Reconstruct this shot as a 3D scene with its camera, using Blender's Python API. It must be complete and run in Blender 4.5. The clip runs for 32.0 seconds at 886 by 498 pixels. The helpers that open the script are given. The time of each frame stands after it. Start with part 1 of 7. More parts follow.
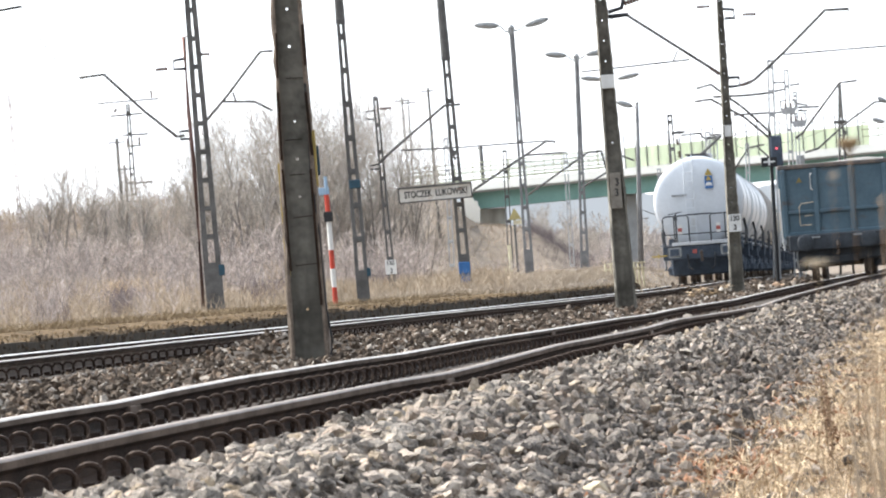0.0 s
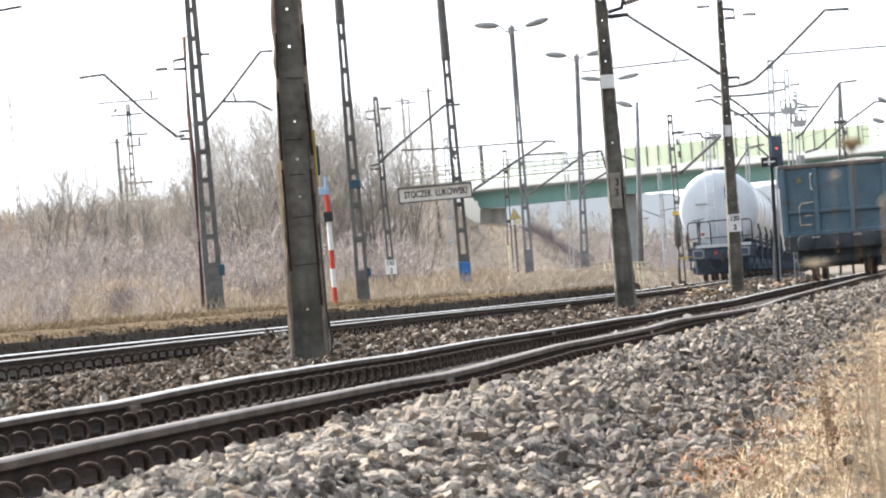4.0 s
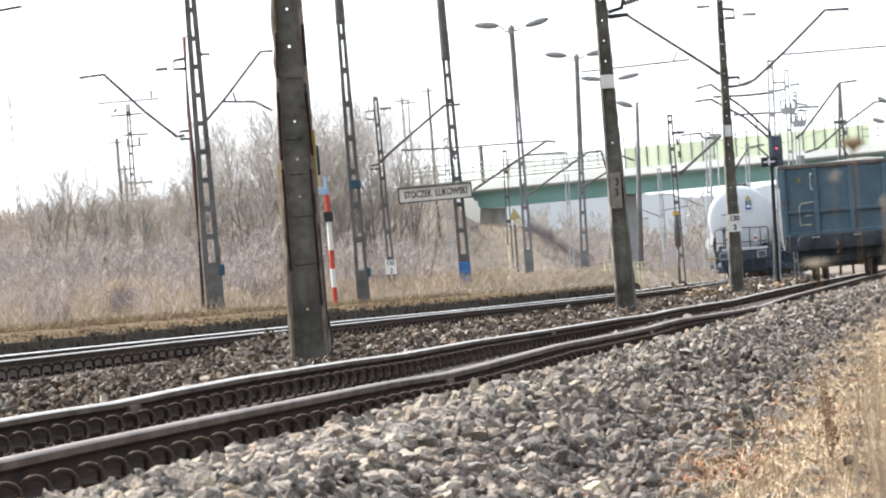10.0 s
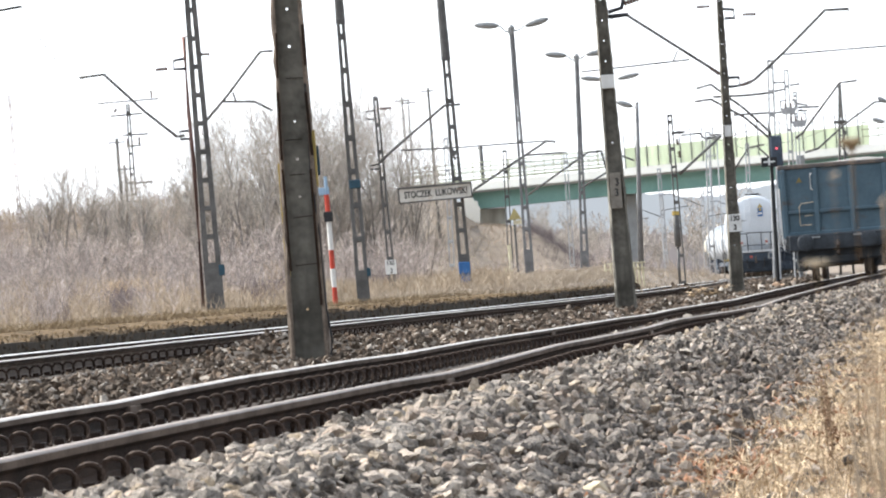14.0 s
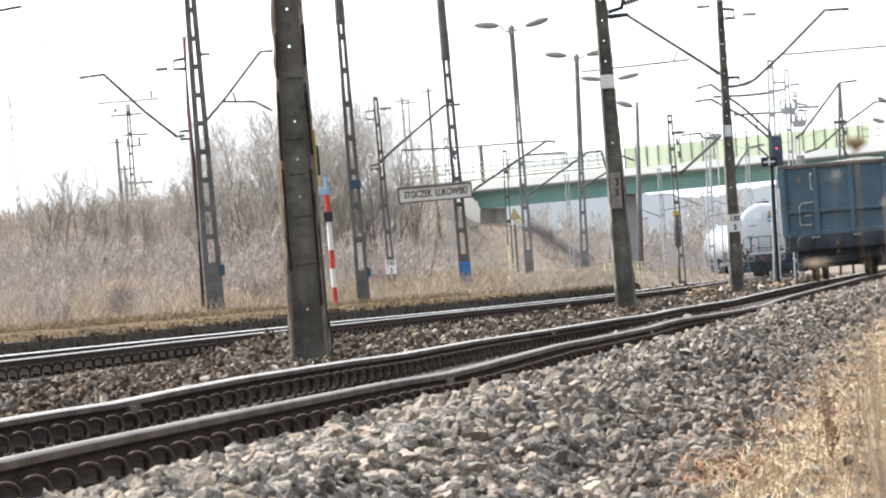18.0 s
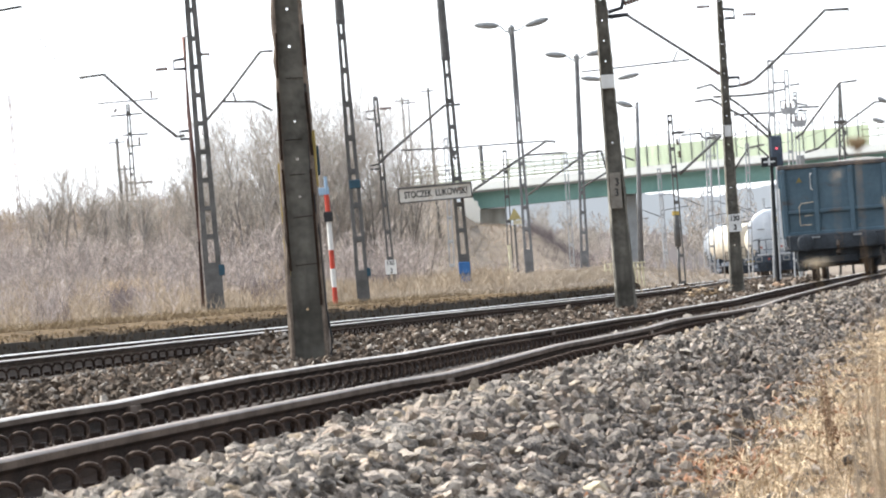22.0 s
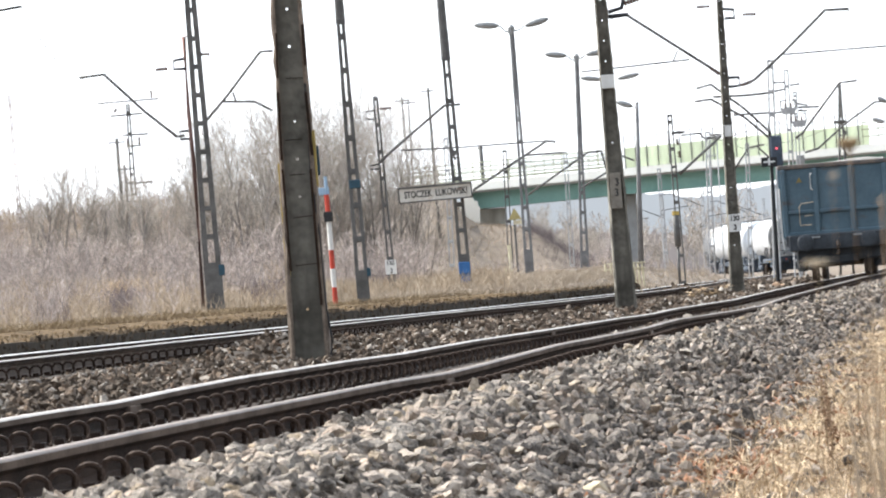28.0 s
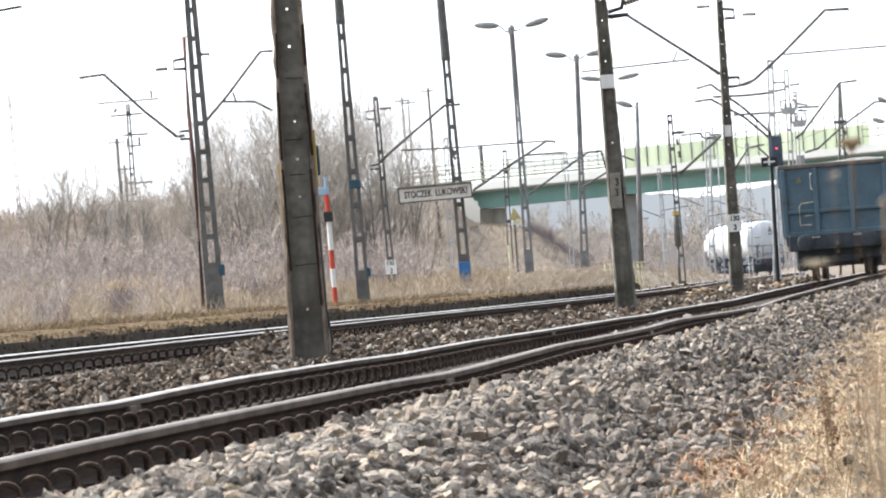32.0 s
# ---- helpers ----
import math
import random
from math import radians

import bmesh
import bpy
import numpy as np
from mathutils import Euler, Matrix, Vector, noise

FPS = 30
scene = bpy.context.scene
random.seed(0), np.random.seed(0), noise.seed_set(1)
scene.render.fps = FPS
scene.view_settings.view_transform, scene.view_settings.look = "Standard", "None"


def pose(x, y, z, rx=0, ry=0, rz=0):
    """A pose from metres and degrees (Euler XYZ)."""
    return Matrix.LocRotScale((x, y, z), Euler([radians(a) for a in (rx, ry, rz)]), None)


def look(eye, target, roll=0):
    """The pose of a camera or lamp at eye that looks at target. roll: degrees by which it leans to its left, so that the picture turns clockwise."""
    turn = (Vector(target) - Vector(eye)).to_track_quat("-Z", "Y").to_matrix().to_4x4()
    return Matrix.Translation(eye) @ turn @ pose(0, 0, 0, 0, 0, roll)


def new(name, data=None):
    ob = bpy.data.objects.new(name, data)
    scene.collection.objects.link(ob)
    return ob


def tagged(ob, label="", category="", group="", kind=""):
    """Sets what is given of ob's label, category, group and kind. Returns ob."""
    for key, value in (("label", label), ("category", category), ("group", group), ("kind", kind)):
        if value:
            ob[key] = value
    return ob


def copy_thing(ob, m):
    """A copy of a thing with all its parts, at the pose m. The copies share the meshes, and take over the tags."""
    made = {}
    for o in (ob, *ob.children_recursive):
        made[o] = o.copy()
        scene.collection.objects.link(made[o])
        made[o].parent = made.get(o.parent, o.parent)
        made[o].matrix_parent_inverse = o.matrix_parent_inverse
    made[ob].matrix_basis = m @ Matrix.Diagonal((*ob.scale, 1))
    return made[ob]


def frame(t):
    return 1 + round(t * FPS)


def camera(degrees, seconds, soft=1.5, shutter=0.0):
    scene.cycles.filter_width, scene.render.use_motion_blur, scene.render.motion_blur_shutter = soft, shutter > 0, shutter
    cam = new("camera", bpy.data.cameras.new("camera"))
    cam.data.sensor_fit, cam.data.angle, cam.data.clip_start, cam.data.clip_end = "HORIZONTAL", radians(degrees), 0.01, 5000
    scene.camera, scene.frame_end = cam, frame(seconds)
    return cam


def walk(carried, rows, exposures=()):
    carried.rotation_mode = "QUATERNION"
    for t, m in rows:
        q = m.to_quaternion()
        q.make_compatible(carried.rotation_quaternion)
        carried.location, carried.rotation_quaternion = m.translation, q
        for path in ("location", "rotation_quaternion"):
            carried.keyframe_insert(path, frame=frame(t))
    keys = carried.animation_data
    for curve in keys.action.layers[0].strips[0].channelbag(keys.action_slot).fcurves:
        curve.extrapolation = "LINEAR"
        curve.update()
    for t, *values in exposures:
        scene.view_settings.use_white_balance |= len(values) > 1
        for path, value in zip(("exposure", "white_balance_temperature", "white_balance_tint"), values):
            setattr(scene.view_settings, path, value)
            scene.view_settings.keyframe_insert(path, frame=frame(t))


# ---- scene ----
cam = camera(8.966, 32.0, soft=2.0)
view = look((0, 0, 0.5), (0, 100, 1.24), -4.3)
walk(cam, [(0.0, view), (32.0, view)], exposures=[(0.0, 1.15), (7.0, 1.15), (11.5, 1.08), (32.0, 1.08)])
cam.data.dof.use_dof = True
cam.data.dof.focus_distance = 62.0
cam.data.dof.aperture_fstop = 28.0

# ---- light: a hazy spring noon, the sun ahead and to the left ----
SUN_AZ, SUN_EL = -50.0, 41.0
world = bpy.data.worlds.new("sky")
scene.world = world
world.use_nodes = True
wn = world.node_tree
wn.nodes.clear()
w_out = wn.nodes.new("ShaderNodeOutputWorld")
w_bg = wn.nodes.new("ShaderNodeBackground")
w_sky = wn.nodes.new("ShaderNodeTexSky")
w_sky.sky_type = "NISHITA"
w_sky.sun_disc = False
w_sky.sun_elevation = radians(SUN_EL)
w_sky.sun_rotation = radians(SUN_AZ)
w_sky.dust_density = 2.0
w_bg.inputs["Strength"].default_value = 0.10
w_haze = wn.nodes.new("ShaderNodeMix")           # thin even haze over the whole sky
w_haze.data_type = "RGBA"
w_haze.inputs["Factor"].default_value = 0.7
w_geo = wn.nodes.new("ShaderNodeTexCoord")
w_dot = wn.nodes.new("ShaderNodeVectorMath")     # haze brightens smoothly towards the sun
w_dot.operation = "DOT_PRODUCT"
w_dot.inputs[1].default_value = (math.sin(radians(SUN_AZ)) * math.cos(radians(SUN_EL)), math.cos(radians(SUN_AZ)) * math.cos(radians(SUN_EL)), math.sin(radians(SUN_EL)))
w_map = wn.nodes.new("ShaderNodeMapRange")
w_map.interpolation_type = "SMOOTHSTEP"
for key, value in (("From Min", -1.0), ("From Max", 1.0), ("To Min", 1.2), ("To Max", 14.0)):
    w_map.inputs[key].default_value = value
w_tint = wn.nodes.new("ShaderNodeMix")
w_tint.data_type = "RGBA"
w_tint.blend_type = "MULTIPLY"
w_tint.inputs["Factor"].default_value = 1.0
w_tint.inputs["B"].default_value = (0.91, 0.985, 1.09, 1)
wn.links.new(w_geo.outputs["Generated"], w_dot.inputs[0])
wn.links.new(w_dot.outputs["Value"], w_map.inputs["Value"])
wn.links.new(w_map.outputs[0], w_tint.inputs["A"])
wn.links.new(w_tint.outputs["Result"], w_haze.inputs["B"])
wn.links.new(w_sky.outputs[0], w_haze.inputs["A"])
wn.links.new(w_haze.outputs["Result"], w_bg.inputs[0])
wn.links.new(w_bg.outputs[0], w_out.inputs[0])
sun = new("sun", bpy.data.lights.new("sun", "SUN"))
sun.data.energy = 5.0
sun.data.angle = radians(0.6)
sun.data.color = (1.0, 0.95, 0.87)
to_sun = Vector((math.sin(radians(SUN_AZ)) * math.cos(radians(SUN_EL)), math.cos(radians(SUN_AZ)) * math.cos(radians(SUN_EL)), math.sin(radians(SUN_EL))))
sun.matrix_basis = Matrix.Translation((0, 0, 60)) @ to_sun.to_track_quat("Z", "Y").to_matrix().to_4x4()


# ---- materials ----
def mat(name, base, second=None, rough=0.8, metal=0.0, scale=6.0, fine=60.0, bump=0.2, spread=0.5, island=0.0, per_object=0.0, stains=None, spec=0.3, coord="Object"):
    """Base colour mixed with a second by two scales of noise; optional per-island or per-object variation and stains."""
    m = bpy.data.materials.new(name)
    m.use_nodes = True
    nt = m.node_tree
    b = nt.nodes["Principled BSDF"]
    b.inputs["Roughness"].default_value = rough
    b.inputs["Metallic"].default_value = metal
    b.inputs["Specular IOR Level"].default_value = spec
    second = second or tuple(c * 0.6 for c in base)
    tc = nt.nodes.new("ShaderNodeTexCoord")
    n1 = nt.nodes.new("ShaderNodeTexNoise")
    n1.inputs["Scale"].default_value = scale
    n1.inputs["Detail"].default_value = 4
    n2 = nt.nodes.new("ShaderNodeTexNoise")
    n2.inputs["Scale"].default_value = fine
    n2.inputs["Detail"].default_value = 3
    for n in (n1, n2):
        nt.links.new(tc.outputs[coord], n.inputs["Vector"])
    add = nt.nodes.new("ShaderNodeMath")
    add.operation = "MULTIPLY_ADD"
    nt.links.new(n2.outputs["Fac"], add.inputs[0])
    add.inputs[1].default_value = 0.5
    nt.links.new(n1.outputs["Fac"], add.inputs[2])
    ramp = nt.nodes.new("ShaderNodeMapRange")
    ramp.inputs["From Min"].default_value = 0.75 - spread * 0.35
    ramp.inputs["From Max"].default_value = 0.75 + spread * 0.35
    nt.links.new(add.outputs[0], ramp.inputs["Value"])
    mix = nt.nodes.new("ShaderNodeMix")
    mix.data_type = "RGBA"
    mix.inputs["A"].default_value = (*second, 1)
    mix.inputs["B"].default_value = (*base, 1)
    nt.links.new(ramp.outputs[0], mix.inputs["Factor"])
    colour = mix.outputs["Result"]
    if stains:
        n3 = nt.nodes.new("ShaderNodeTexNoise")
        mp = nt.nodes.new("ShaderNodeMapping")
        mp.inputs["Scale"].default_value = stains[1]
        nt.links.new(tc.outputs[coord], mp.inputs["Vector"])
        nt.links.new(mp.outputs[0], n3.inputs["Vector"])
        n3.inputs["Scale"].default_value = 1.0
        n3.inputs["Detail"].default_value = 5
        r3 = nt.nodes.new("ShaderNodeMapRange")
        r3.inputs["From Min"].default_value = stains[2]
        r3.inputs["From Max"].default_value = stains[2] + 0.12
        r3.inputs["To Max"].default_value = stains[3]
        nt.links.new(n3.outputs["Fac"], r3.inputs["Value"])
        m3 = nt.nodes.new("ShaderNodeMix")
        m3.data_type = "RGBA"
        m3.inputs["B"].default_value = (*stains[0], 1)
        nt.links.new(colour, m3.inputs["A"])
        nt.links.new(r3.outputs[0], m3.inputs["Factor"])
        colour = m3.outputs["Result"]
    if island or per_object:
        src = nt.nodes.new("ShaderNodeNewGeometry").outputs["Random Per Island"] if island else nt.nodes.new("ShaderNodeObjectInfo").outputs["Random"]
        k = island or per_object
        rr = nt.nodes.new("ShaderNodeMapRange")
        rr.inputs["To Min"].default_value = 1 - k
        rr.inputs["To Max"].default_value = 1 + k
        nt.links.new(src, rr.inputs["Value"])
        hs = nt.nodes.new("ShaderNodeHueSaturation")
        nt.links.new(rr.outputs[0], hs.inputs["Value"])
        nt.links.new(colour, hs.inputs["Color"])
        colour = hs.outputs[0]
    nt.links.new(colour, b.inputs["Base Color"])
    if bump:
        bp = nt.nodes.new("ShaderNodeBump")
        bp.inputs["Strength"].default_value = bump
        bp.inputs["Distance"].default_value = 0.02
        nt.links.new(n2.outputs["Fac"], bp.inputs["Height"])
        nt.links.new(bp.outputs[0], b.inputs["Normal"])
    return m


def stone_mat(name, dark, light, warm, single=False):
    k = 0.036 if single else 1.0               # single stones are unit-sized meshes, scaled
    m = mat(name, light, dark, rough=0.92, scale=42 * k, fine=120 * k, bump=1.0, spread=0.5)
    nt = m.node_tree
    b = nt.nodes["Principled BSDF"]
    geo = nt.nodes.new("ShaderNodeNewGeometry")
    cr = nt.nodes.new("ShaderNodeValToRGB")
    e = cr.color_ramp.elements
    e[0].position, e[0].color = 0.0, (*[0.55 * c for c in dark], 1)
    e[1].position, e[1].color = 1.0, (*light, 1)
    half = tuple((a + c) / 2 for a, c in zip(dark, light))
    blue, pink = tuple(a * b for a, b in zip(half, (0.86, 0.90, 0.93))), tuple(a * b for a, b in zip(half, (1.28, 1.10, 0.98)))
    for pos, col in ((0.25, dark), (0.42, blue), (0.58, half), (0.72, pink), (0.86, light), (0.94, warm)):
        el = e.new(pos)
        el.color = (*col, 1)
    nt.links.new(nt.nodes.new("ShaderNodeObjectInfo").outputs["Random"] if single else geo.outputs["Random Per Island"], cr.inputs[0])
    old = b.inputs["Base Color"].links[0].from_socket
    mx = nt.nodes.new("ShaderNodeMix")
    mx.data_type = "RGBA"
    mx.inputs["Factor"].default_value = 0.58
    nt.links.new(old, mx.inputs["A"])
    nt.links.new(cr.outputs[0], mx.inputs["B"])
    nt.links.new(mx.outputs["Result"], b.inputs["Base Color"])
    return m


def glow(name, colour, strength):
    m = bpy.data.materials.new(name)
    m.use_nodes = True
    b = m.node_tree.nodes["Principled BSDF"]
    b.inputs["Base Color"].default_value = (*colour, 1)
    b.inputs["Emission Color"].default_value = (*colour, 1)
    b.inputs["Emission Strength"].default_value = strength
    return m


M_STONE = stone_mat("ballast stone", (0.05, 0.043, 0.038), (0.525, 0.455, 0.38), (0.44, 0.33, 0.2))
M_STONE_ONE = stone_mat("single ballast stone", (0.05, 0.043, 0.038), (0.525, 0.455, 0.38), (0.44, 0.33, 0.2), True)
M_STONE_TOE = stone_mat("darker ballast stone", (0.046, 0.039, 0.034), (0.47, 0.405, 0.345), (0.395, 0.285, 0.18))
M_STONE_OLD = stone_mat("old ballast stone", (0.03, 0.021, 0.015), (0.20, 0.148, 0.105), (0.80, 0.74, 0.65))
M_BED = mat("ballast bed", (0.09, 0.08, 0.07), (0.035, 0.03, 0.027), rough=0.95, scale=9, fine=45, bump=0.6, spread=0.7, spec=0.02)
M_SOIL = mat("dry grass soil", (0.235, 0.20, 0.165), (0.12, 0.10, 0.083), rough=0.95, scale=0.5, fine=7, bump=0.5, spread=0.8, spec=0.02)
M_GRASS = mat("dry grass", (0.47, 0.38, 0.275), (0.27, 0.21, 0.15), rough=0.85, scale=1.2, fine=9, bump=0, island=0.35)
M_BANKGRASS = mat("brown bank grass", (0.50, 0.42, 0.32), (0.29, 0.24, 0.195), rough=0.9, scale=0.35, fine=4, bump=0, spread=0.9, island=0.35, spec=0.02)
M_MOSS = mat("orange-brown moss and earth", (0.15, 0.105, 0.062), (0.045, 0.035, 0.025), rough=0.95, scale=2.2, fine=11, bump=0.9, spread=0.5, spec=0.02)
M_BROWNTUFT = mat("brown moss tufts", (0.27, 0.195, 0.11), (0.11, 0.08, 0.05), rough=0.9, scale=0.9, fine=9, bump=0, spread=0.9, island=0.4, spec=0.02)
M_VERGE = mat("dark verge soil", (0.15, 0.108, 0.068), (0.06, 0.044, 0.03), rough=0.95, scale=2.5, fine=22, bump=0.6, spread=0.8, spec=0.02)
M_STRAW = mat("bleached straw", (0.74, 0.575, 0.38), (0.41, 0.295, 0.18), rough=0.8, scale=1.5, fine=11, bump=0, island=0.45)
M_LITTER = mat("leaf litter", (0.36, 0.17, 0.09), (0.22, 0.12, 0.07), rough=0.85, bump=0, island=0.4)
M_STALK = mat("dry stalk", (0.40, 0.29, 0.18), (0.26, 0.18, 0.11), rough=0.8, bump=0, island=0.2)
M_PALEHEAD = mat("pale seed fluff", (0.62, 0.52, 0.38), (0.48, 0.39, 0.28), rough=0.9, fine=200, bump=0.2)
M_HEAD = mat("dry seed head", (0.36, 0.26, 0.15), (0.22, 0.15, 0.085), rough=0.9, fine=200, bump=0.4)
M_RAILSHINE = mat("polished rail head", (0.80, 0.74, 0.66), (0.52, 0.47, 0.42), rough=0.34, metal=0.9, scale=2, fine=24, bump=0.12)
M_RAILTOP = mat("worn rail head", (0.46, 0.40, 0.34), (0.30, 0.255, 0.22), rough=0.42, metal=0.6, scale=2, fine=30, bump=0.03)
M_RAILDULL = mat("dull rusty rail head", (0.15, 0.115, 0.092), (0.075, 0.056, 0.044), spec=0.04, rough=0.85, metal=0.0, scale=2, fine=30, bump=0.05)
M_RAILMID = mat("half-worn rail head", (0.22, 0.18, 0.155), (0.13, 0.105, 0.088), rough=0.6, metal=0.25, scale=2, fine=30, bump=0.04)
M_RUST = mat("rusty rail steel", (0.046, 0.029, 0.021), (0.02, 0.014, 0.011), spec=0.08, rough=0.95, scale=4, fine=50, bump=0.3)
M_CLIP = mat("rusty spring clip", (0.07, 0.046, 0.034), (0.032, 0.022, 0.017), spec=0.1, rough=0.7, metal=0.1, scale=9, fine=80, bump=0.2)
M_SLEEPER = mat("dirty concrete sleeper", (0.12, 0.10, 0.085), (0.06, 0.05, 0.042), rough=0.9)
M_POLE = mat("weathered pole concrete", (0.215, 0.198, 0.165), (0.08, 0.074, 0.061), rough=0.92, scale=3.0, fine=11, bump=0.35, spread=0.6, stains=((0.06, 0.052, 0.042), (4, 4, 0.5), 0.49, 0.5))
M_POLE_EDGE = mat("spalled pole edge", (0.25, 0.195, 0.15), (0.07, 0.053, 0.041), rough=0.95, scale=5, fine=35, bump=0.6, spread=0.9)
M_MAST = mat("grey painted mast steel", (0.125, 0.122, 0.118), (0.07, 0.068, 0.065), rough=0.7, scale=3, fine=30, bump=0.15)
# mast grey raised for the mid-distance lamps, imitating haze in front of them
M_LAMPMAST = mat("haze-paled lamp mast steel", (0.19, 0.19, 0.192), (0.12, 0.12, 0.122), rough=0.7, scale=3, fine=30, bump=0.15)
# lighter steel for far masts, with the distance haze put into its colour
M_MASTFAR = mat("haze-paled mast steel", (0.42, 0.43, 0.44), (0.29, 0.295, 0.30), rough=0.6, scale=3, fine=30, bump=0.1)
M_PALEMAST = mat("pale aerial paint", (0.62, 0.56, 0.55), (0.52, 0.46, 0.45), rough=0.6, scale=3, fine=30, bump=0.05)
# rail rust lightened for the second track, haze painted into the colour
M_RUSTHAZE = mat("haze-greyed rail steel", (0.15, 0.12, 0.10), (0.085, 0.07, 0.06), spec=0.08, rough=0.95, scale=4, fine=50, bump=0.3)
M_RUSTPOST = mat("red-brown rusted steel", (0.21, 0.125, 0.11), (0.13, 0.08, 0.07), rough=0.8, scale=3, fine=40)
M_LAMP = mat("lamp housing", (0.28, 0.29, 0.29), (0.19, 0.195, 0.195), rough=0.5)
M_WHITE = mat("white paint", (0.72, 0.72, 0.70), (0.55, 0.54, 0.51), rough=0.6, spread=0.9)
# sign yellow weakened to include the haze before it
M_SIGNYELLOW = mat("haze-dulled sign yellow", (0.40, 0.34, 0.15), (0.31, 0.26, 0.12), rough=0.6)
M_CREAM = mat("cream enamel", (0.66, 0.61, 0.44), (0.50, 0.45, 0.31), rough=0.7, spread=0.9)
M_BOARD = mat("cream sign board", (0.62, 0.60, 0.55), (0.46, 0.43, 0.38), rough=0.6, scale=2.5, fine=25, stains=((0.36, 0.20, 0.11), (2.2, 1, 5), 0.60, 0.7))
M_BLACK = mat("black paint", (0.03, 0.03, 0.032), (0.02, 0.02, 0.02), rough=0.6)
M_YELLOW = mat("faded yellow paint", (0.43, 0.32, 0.09), (0.30, 0.22, 0.07), rough=0.7, spread=0.9)
M_DIMYELLOW = mat("dim yellow paint", (0.24, 0.19, 0.075), (0.16, 0.13, 0.06), rough=0.75, spread=0.9)
M_PALEYELLOW = mat("pale yellow paint", (0.60, 0.55, 0.38), (0.45, 0.40, 0.28), rough=0.7)
M_RED = mat("red paint", (0.52, 0.06, 0.035), (0.38, 0.05, 0.03), rough=0.55)
M_DULLRED = mat("faded red paint", (0.40, 0.10, 0.085), (0.30, 0.08, 0.07), rough=0.6)
M_PALEGREY = mat("pale grey paint", (0.52, 0.53, 0.54), (0.38, 0.39, 0.40), rough=0.6, spread=0.9)
M_BLUE = mat("blue paint", (0.035, 0.14, 0.36), (0.03, 0.10, 0.25), rough=0.5)
M_TEAL = mat("teal paint", (0.03, 0.075, 0.11), (0.02, 0.05, 0.07), rough=0.5)
M_PALEBLUE = mat("pale blue enamel", (0.30, 0.42, 0.55), (0.22, 0.33, 0.45), rough=0.5)
M_TANK = mat("white tank paint", (0.60, 0.635, 0.67), (0.48, 0.51, 0.54), rough=0.35, scale=1.2, fine=14, bump=0.02, spread=0.9, stains=((0.30, 0.27, 0.24), (1.6, 1.6, 0.5), 0.66, 0.45))
M_TANK_CREAM = mat("cream tank paint", (0.60, 0.54, 0.43), (0.43, 0.38, 0.31), rough=0.45, scale=1.2, fine=14, bump=0.02, spread=0.9, stains=((0.25, 0.19, 0.14), (2.5, 2.5, 0.5), 0.60, 0.6))
M_TANK_GREY = mat("grimy grey tank paint", (0.48, 0.47, 0.45), (0.32, 0.31, 0.30), rough=0.45, scale=1.5, fine=14, bump=0.02, spread=0.9, stains=((0.16, 0.13, 0.11), (2.5, 2.5, 0.5), 0.56, 0.6))
# both underframe blacks are raised to imitate veiling haze
M_UNDER = mat("haze-lifted blue-black underframe", (0.075, 0.095, 0.125), (0.045, 0.056, 0.073), rough=0.85, scale=3, fine=25)
M_GRIME = mat("haze-lifted black underframe", (0.058, 0.066, 0.075), (0.034, 0.038, 0.043), rough=0.85, scale=3, fine=25)
M_WHEEL = mat("wheel steel", (0.10, 0.075, 0.06), (0.05, 0.042, 0.036), rough=0.6, metal=0.3)
M_BUFFER = mat("buffer face steel", (0.20, 0.22, 0.25), (0.10, 0.11, 0.12), rough=0.4, metal=0.6)
M_HANDRAIL = mat("dark handrail paint", (0.05, 0.055, 0.06), (0.035, 0.035, 0.04), rough=0.6)
M_GOND = mat("faded petrol-blue wagon paint", (0.095, 0.15, 0.185), (0.06, 0.098, 0.125), rough=0.6, scale=1.5, fine=12, bump=0.08, spread=0.9, stains=((0.085, 0.06, 0.045), (1.2, 1.2, 3.0), 0.58, 0.7))
M_GOND_RIM = mat("worn wagon top edge", (0.17, 0.135, 0.11), (0.085, 0.08, 0.08), rough=0.7, scale=4, fine=30)
M_LOAD = mat("grey crushed stone", (0.21, 0.205, 0.195), (0.12, 0.115, 0.11), rough=0.95, scale=6, fine=40, bump=0.8, spread=0.9)
M_DEADSTEM = mat("grey-brown dead stem", (0.48, 0.385, 0.28), (0.27, 0.21, 0.15), rough=0.85, scale=1.5, fine=11, bump=0, island=0.4)
M_DOCK = mat("brown dock seed", (0.27, 0.17, 0.105), (0.15, 0.095, 0.06), rough=0.9, scale=9, fine=60, bump=0, island=0.35)
M_GIRDER = mat("sea-green girder paint", (0.25, 0.425, 0.37), (0.205, 0.365, 0.315), rough=0.5, scale=0.4, fine=5, bump=0.02)
M_CONC = mat("pale bridge concrete", (0.84, 0.82, 0.76), (0.76, 0.73, 0.66), rough=0.85, scale=0.4, fine=5, stains=((0.42, 0.38, 0.31), (0.9, 1, 0.25), 0.55, 0.6))
M_PARAPET = mat("near-white parapet concrete", (0.93, 0.89, 0.79), (0.88, 0.84, 0.74), rough=0.8, scale=0.4, fine=5)
M_CONC_GREY = mat("grey pier concrete", (0.42, 0.42, 0.41), (0.32, 0.32, 0.31), rough=0.85, scale=0.6, fine=8)
M_BARRIER = mat("lime-green noise panel", (0.80, 0.85, 0.71), (0.76, 0.82, 0.66), rough=0.35, scale=0.3, fine=4, bump=0.0, per_object=0.06)
_nt = M_BARRIER.node_tree                        # acrylic panels let the sun glow through
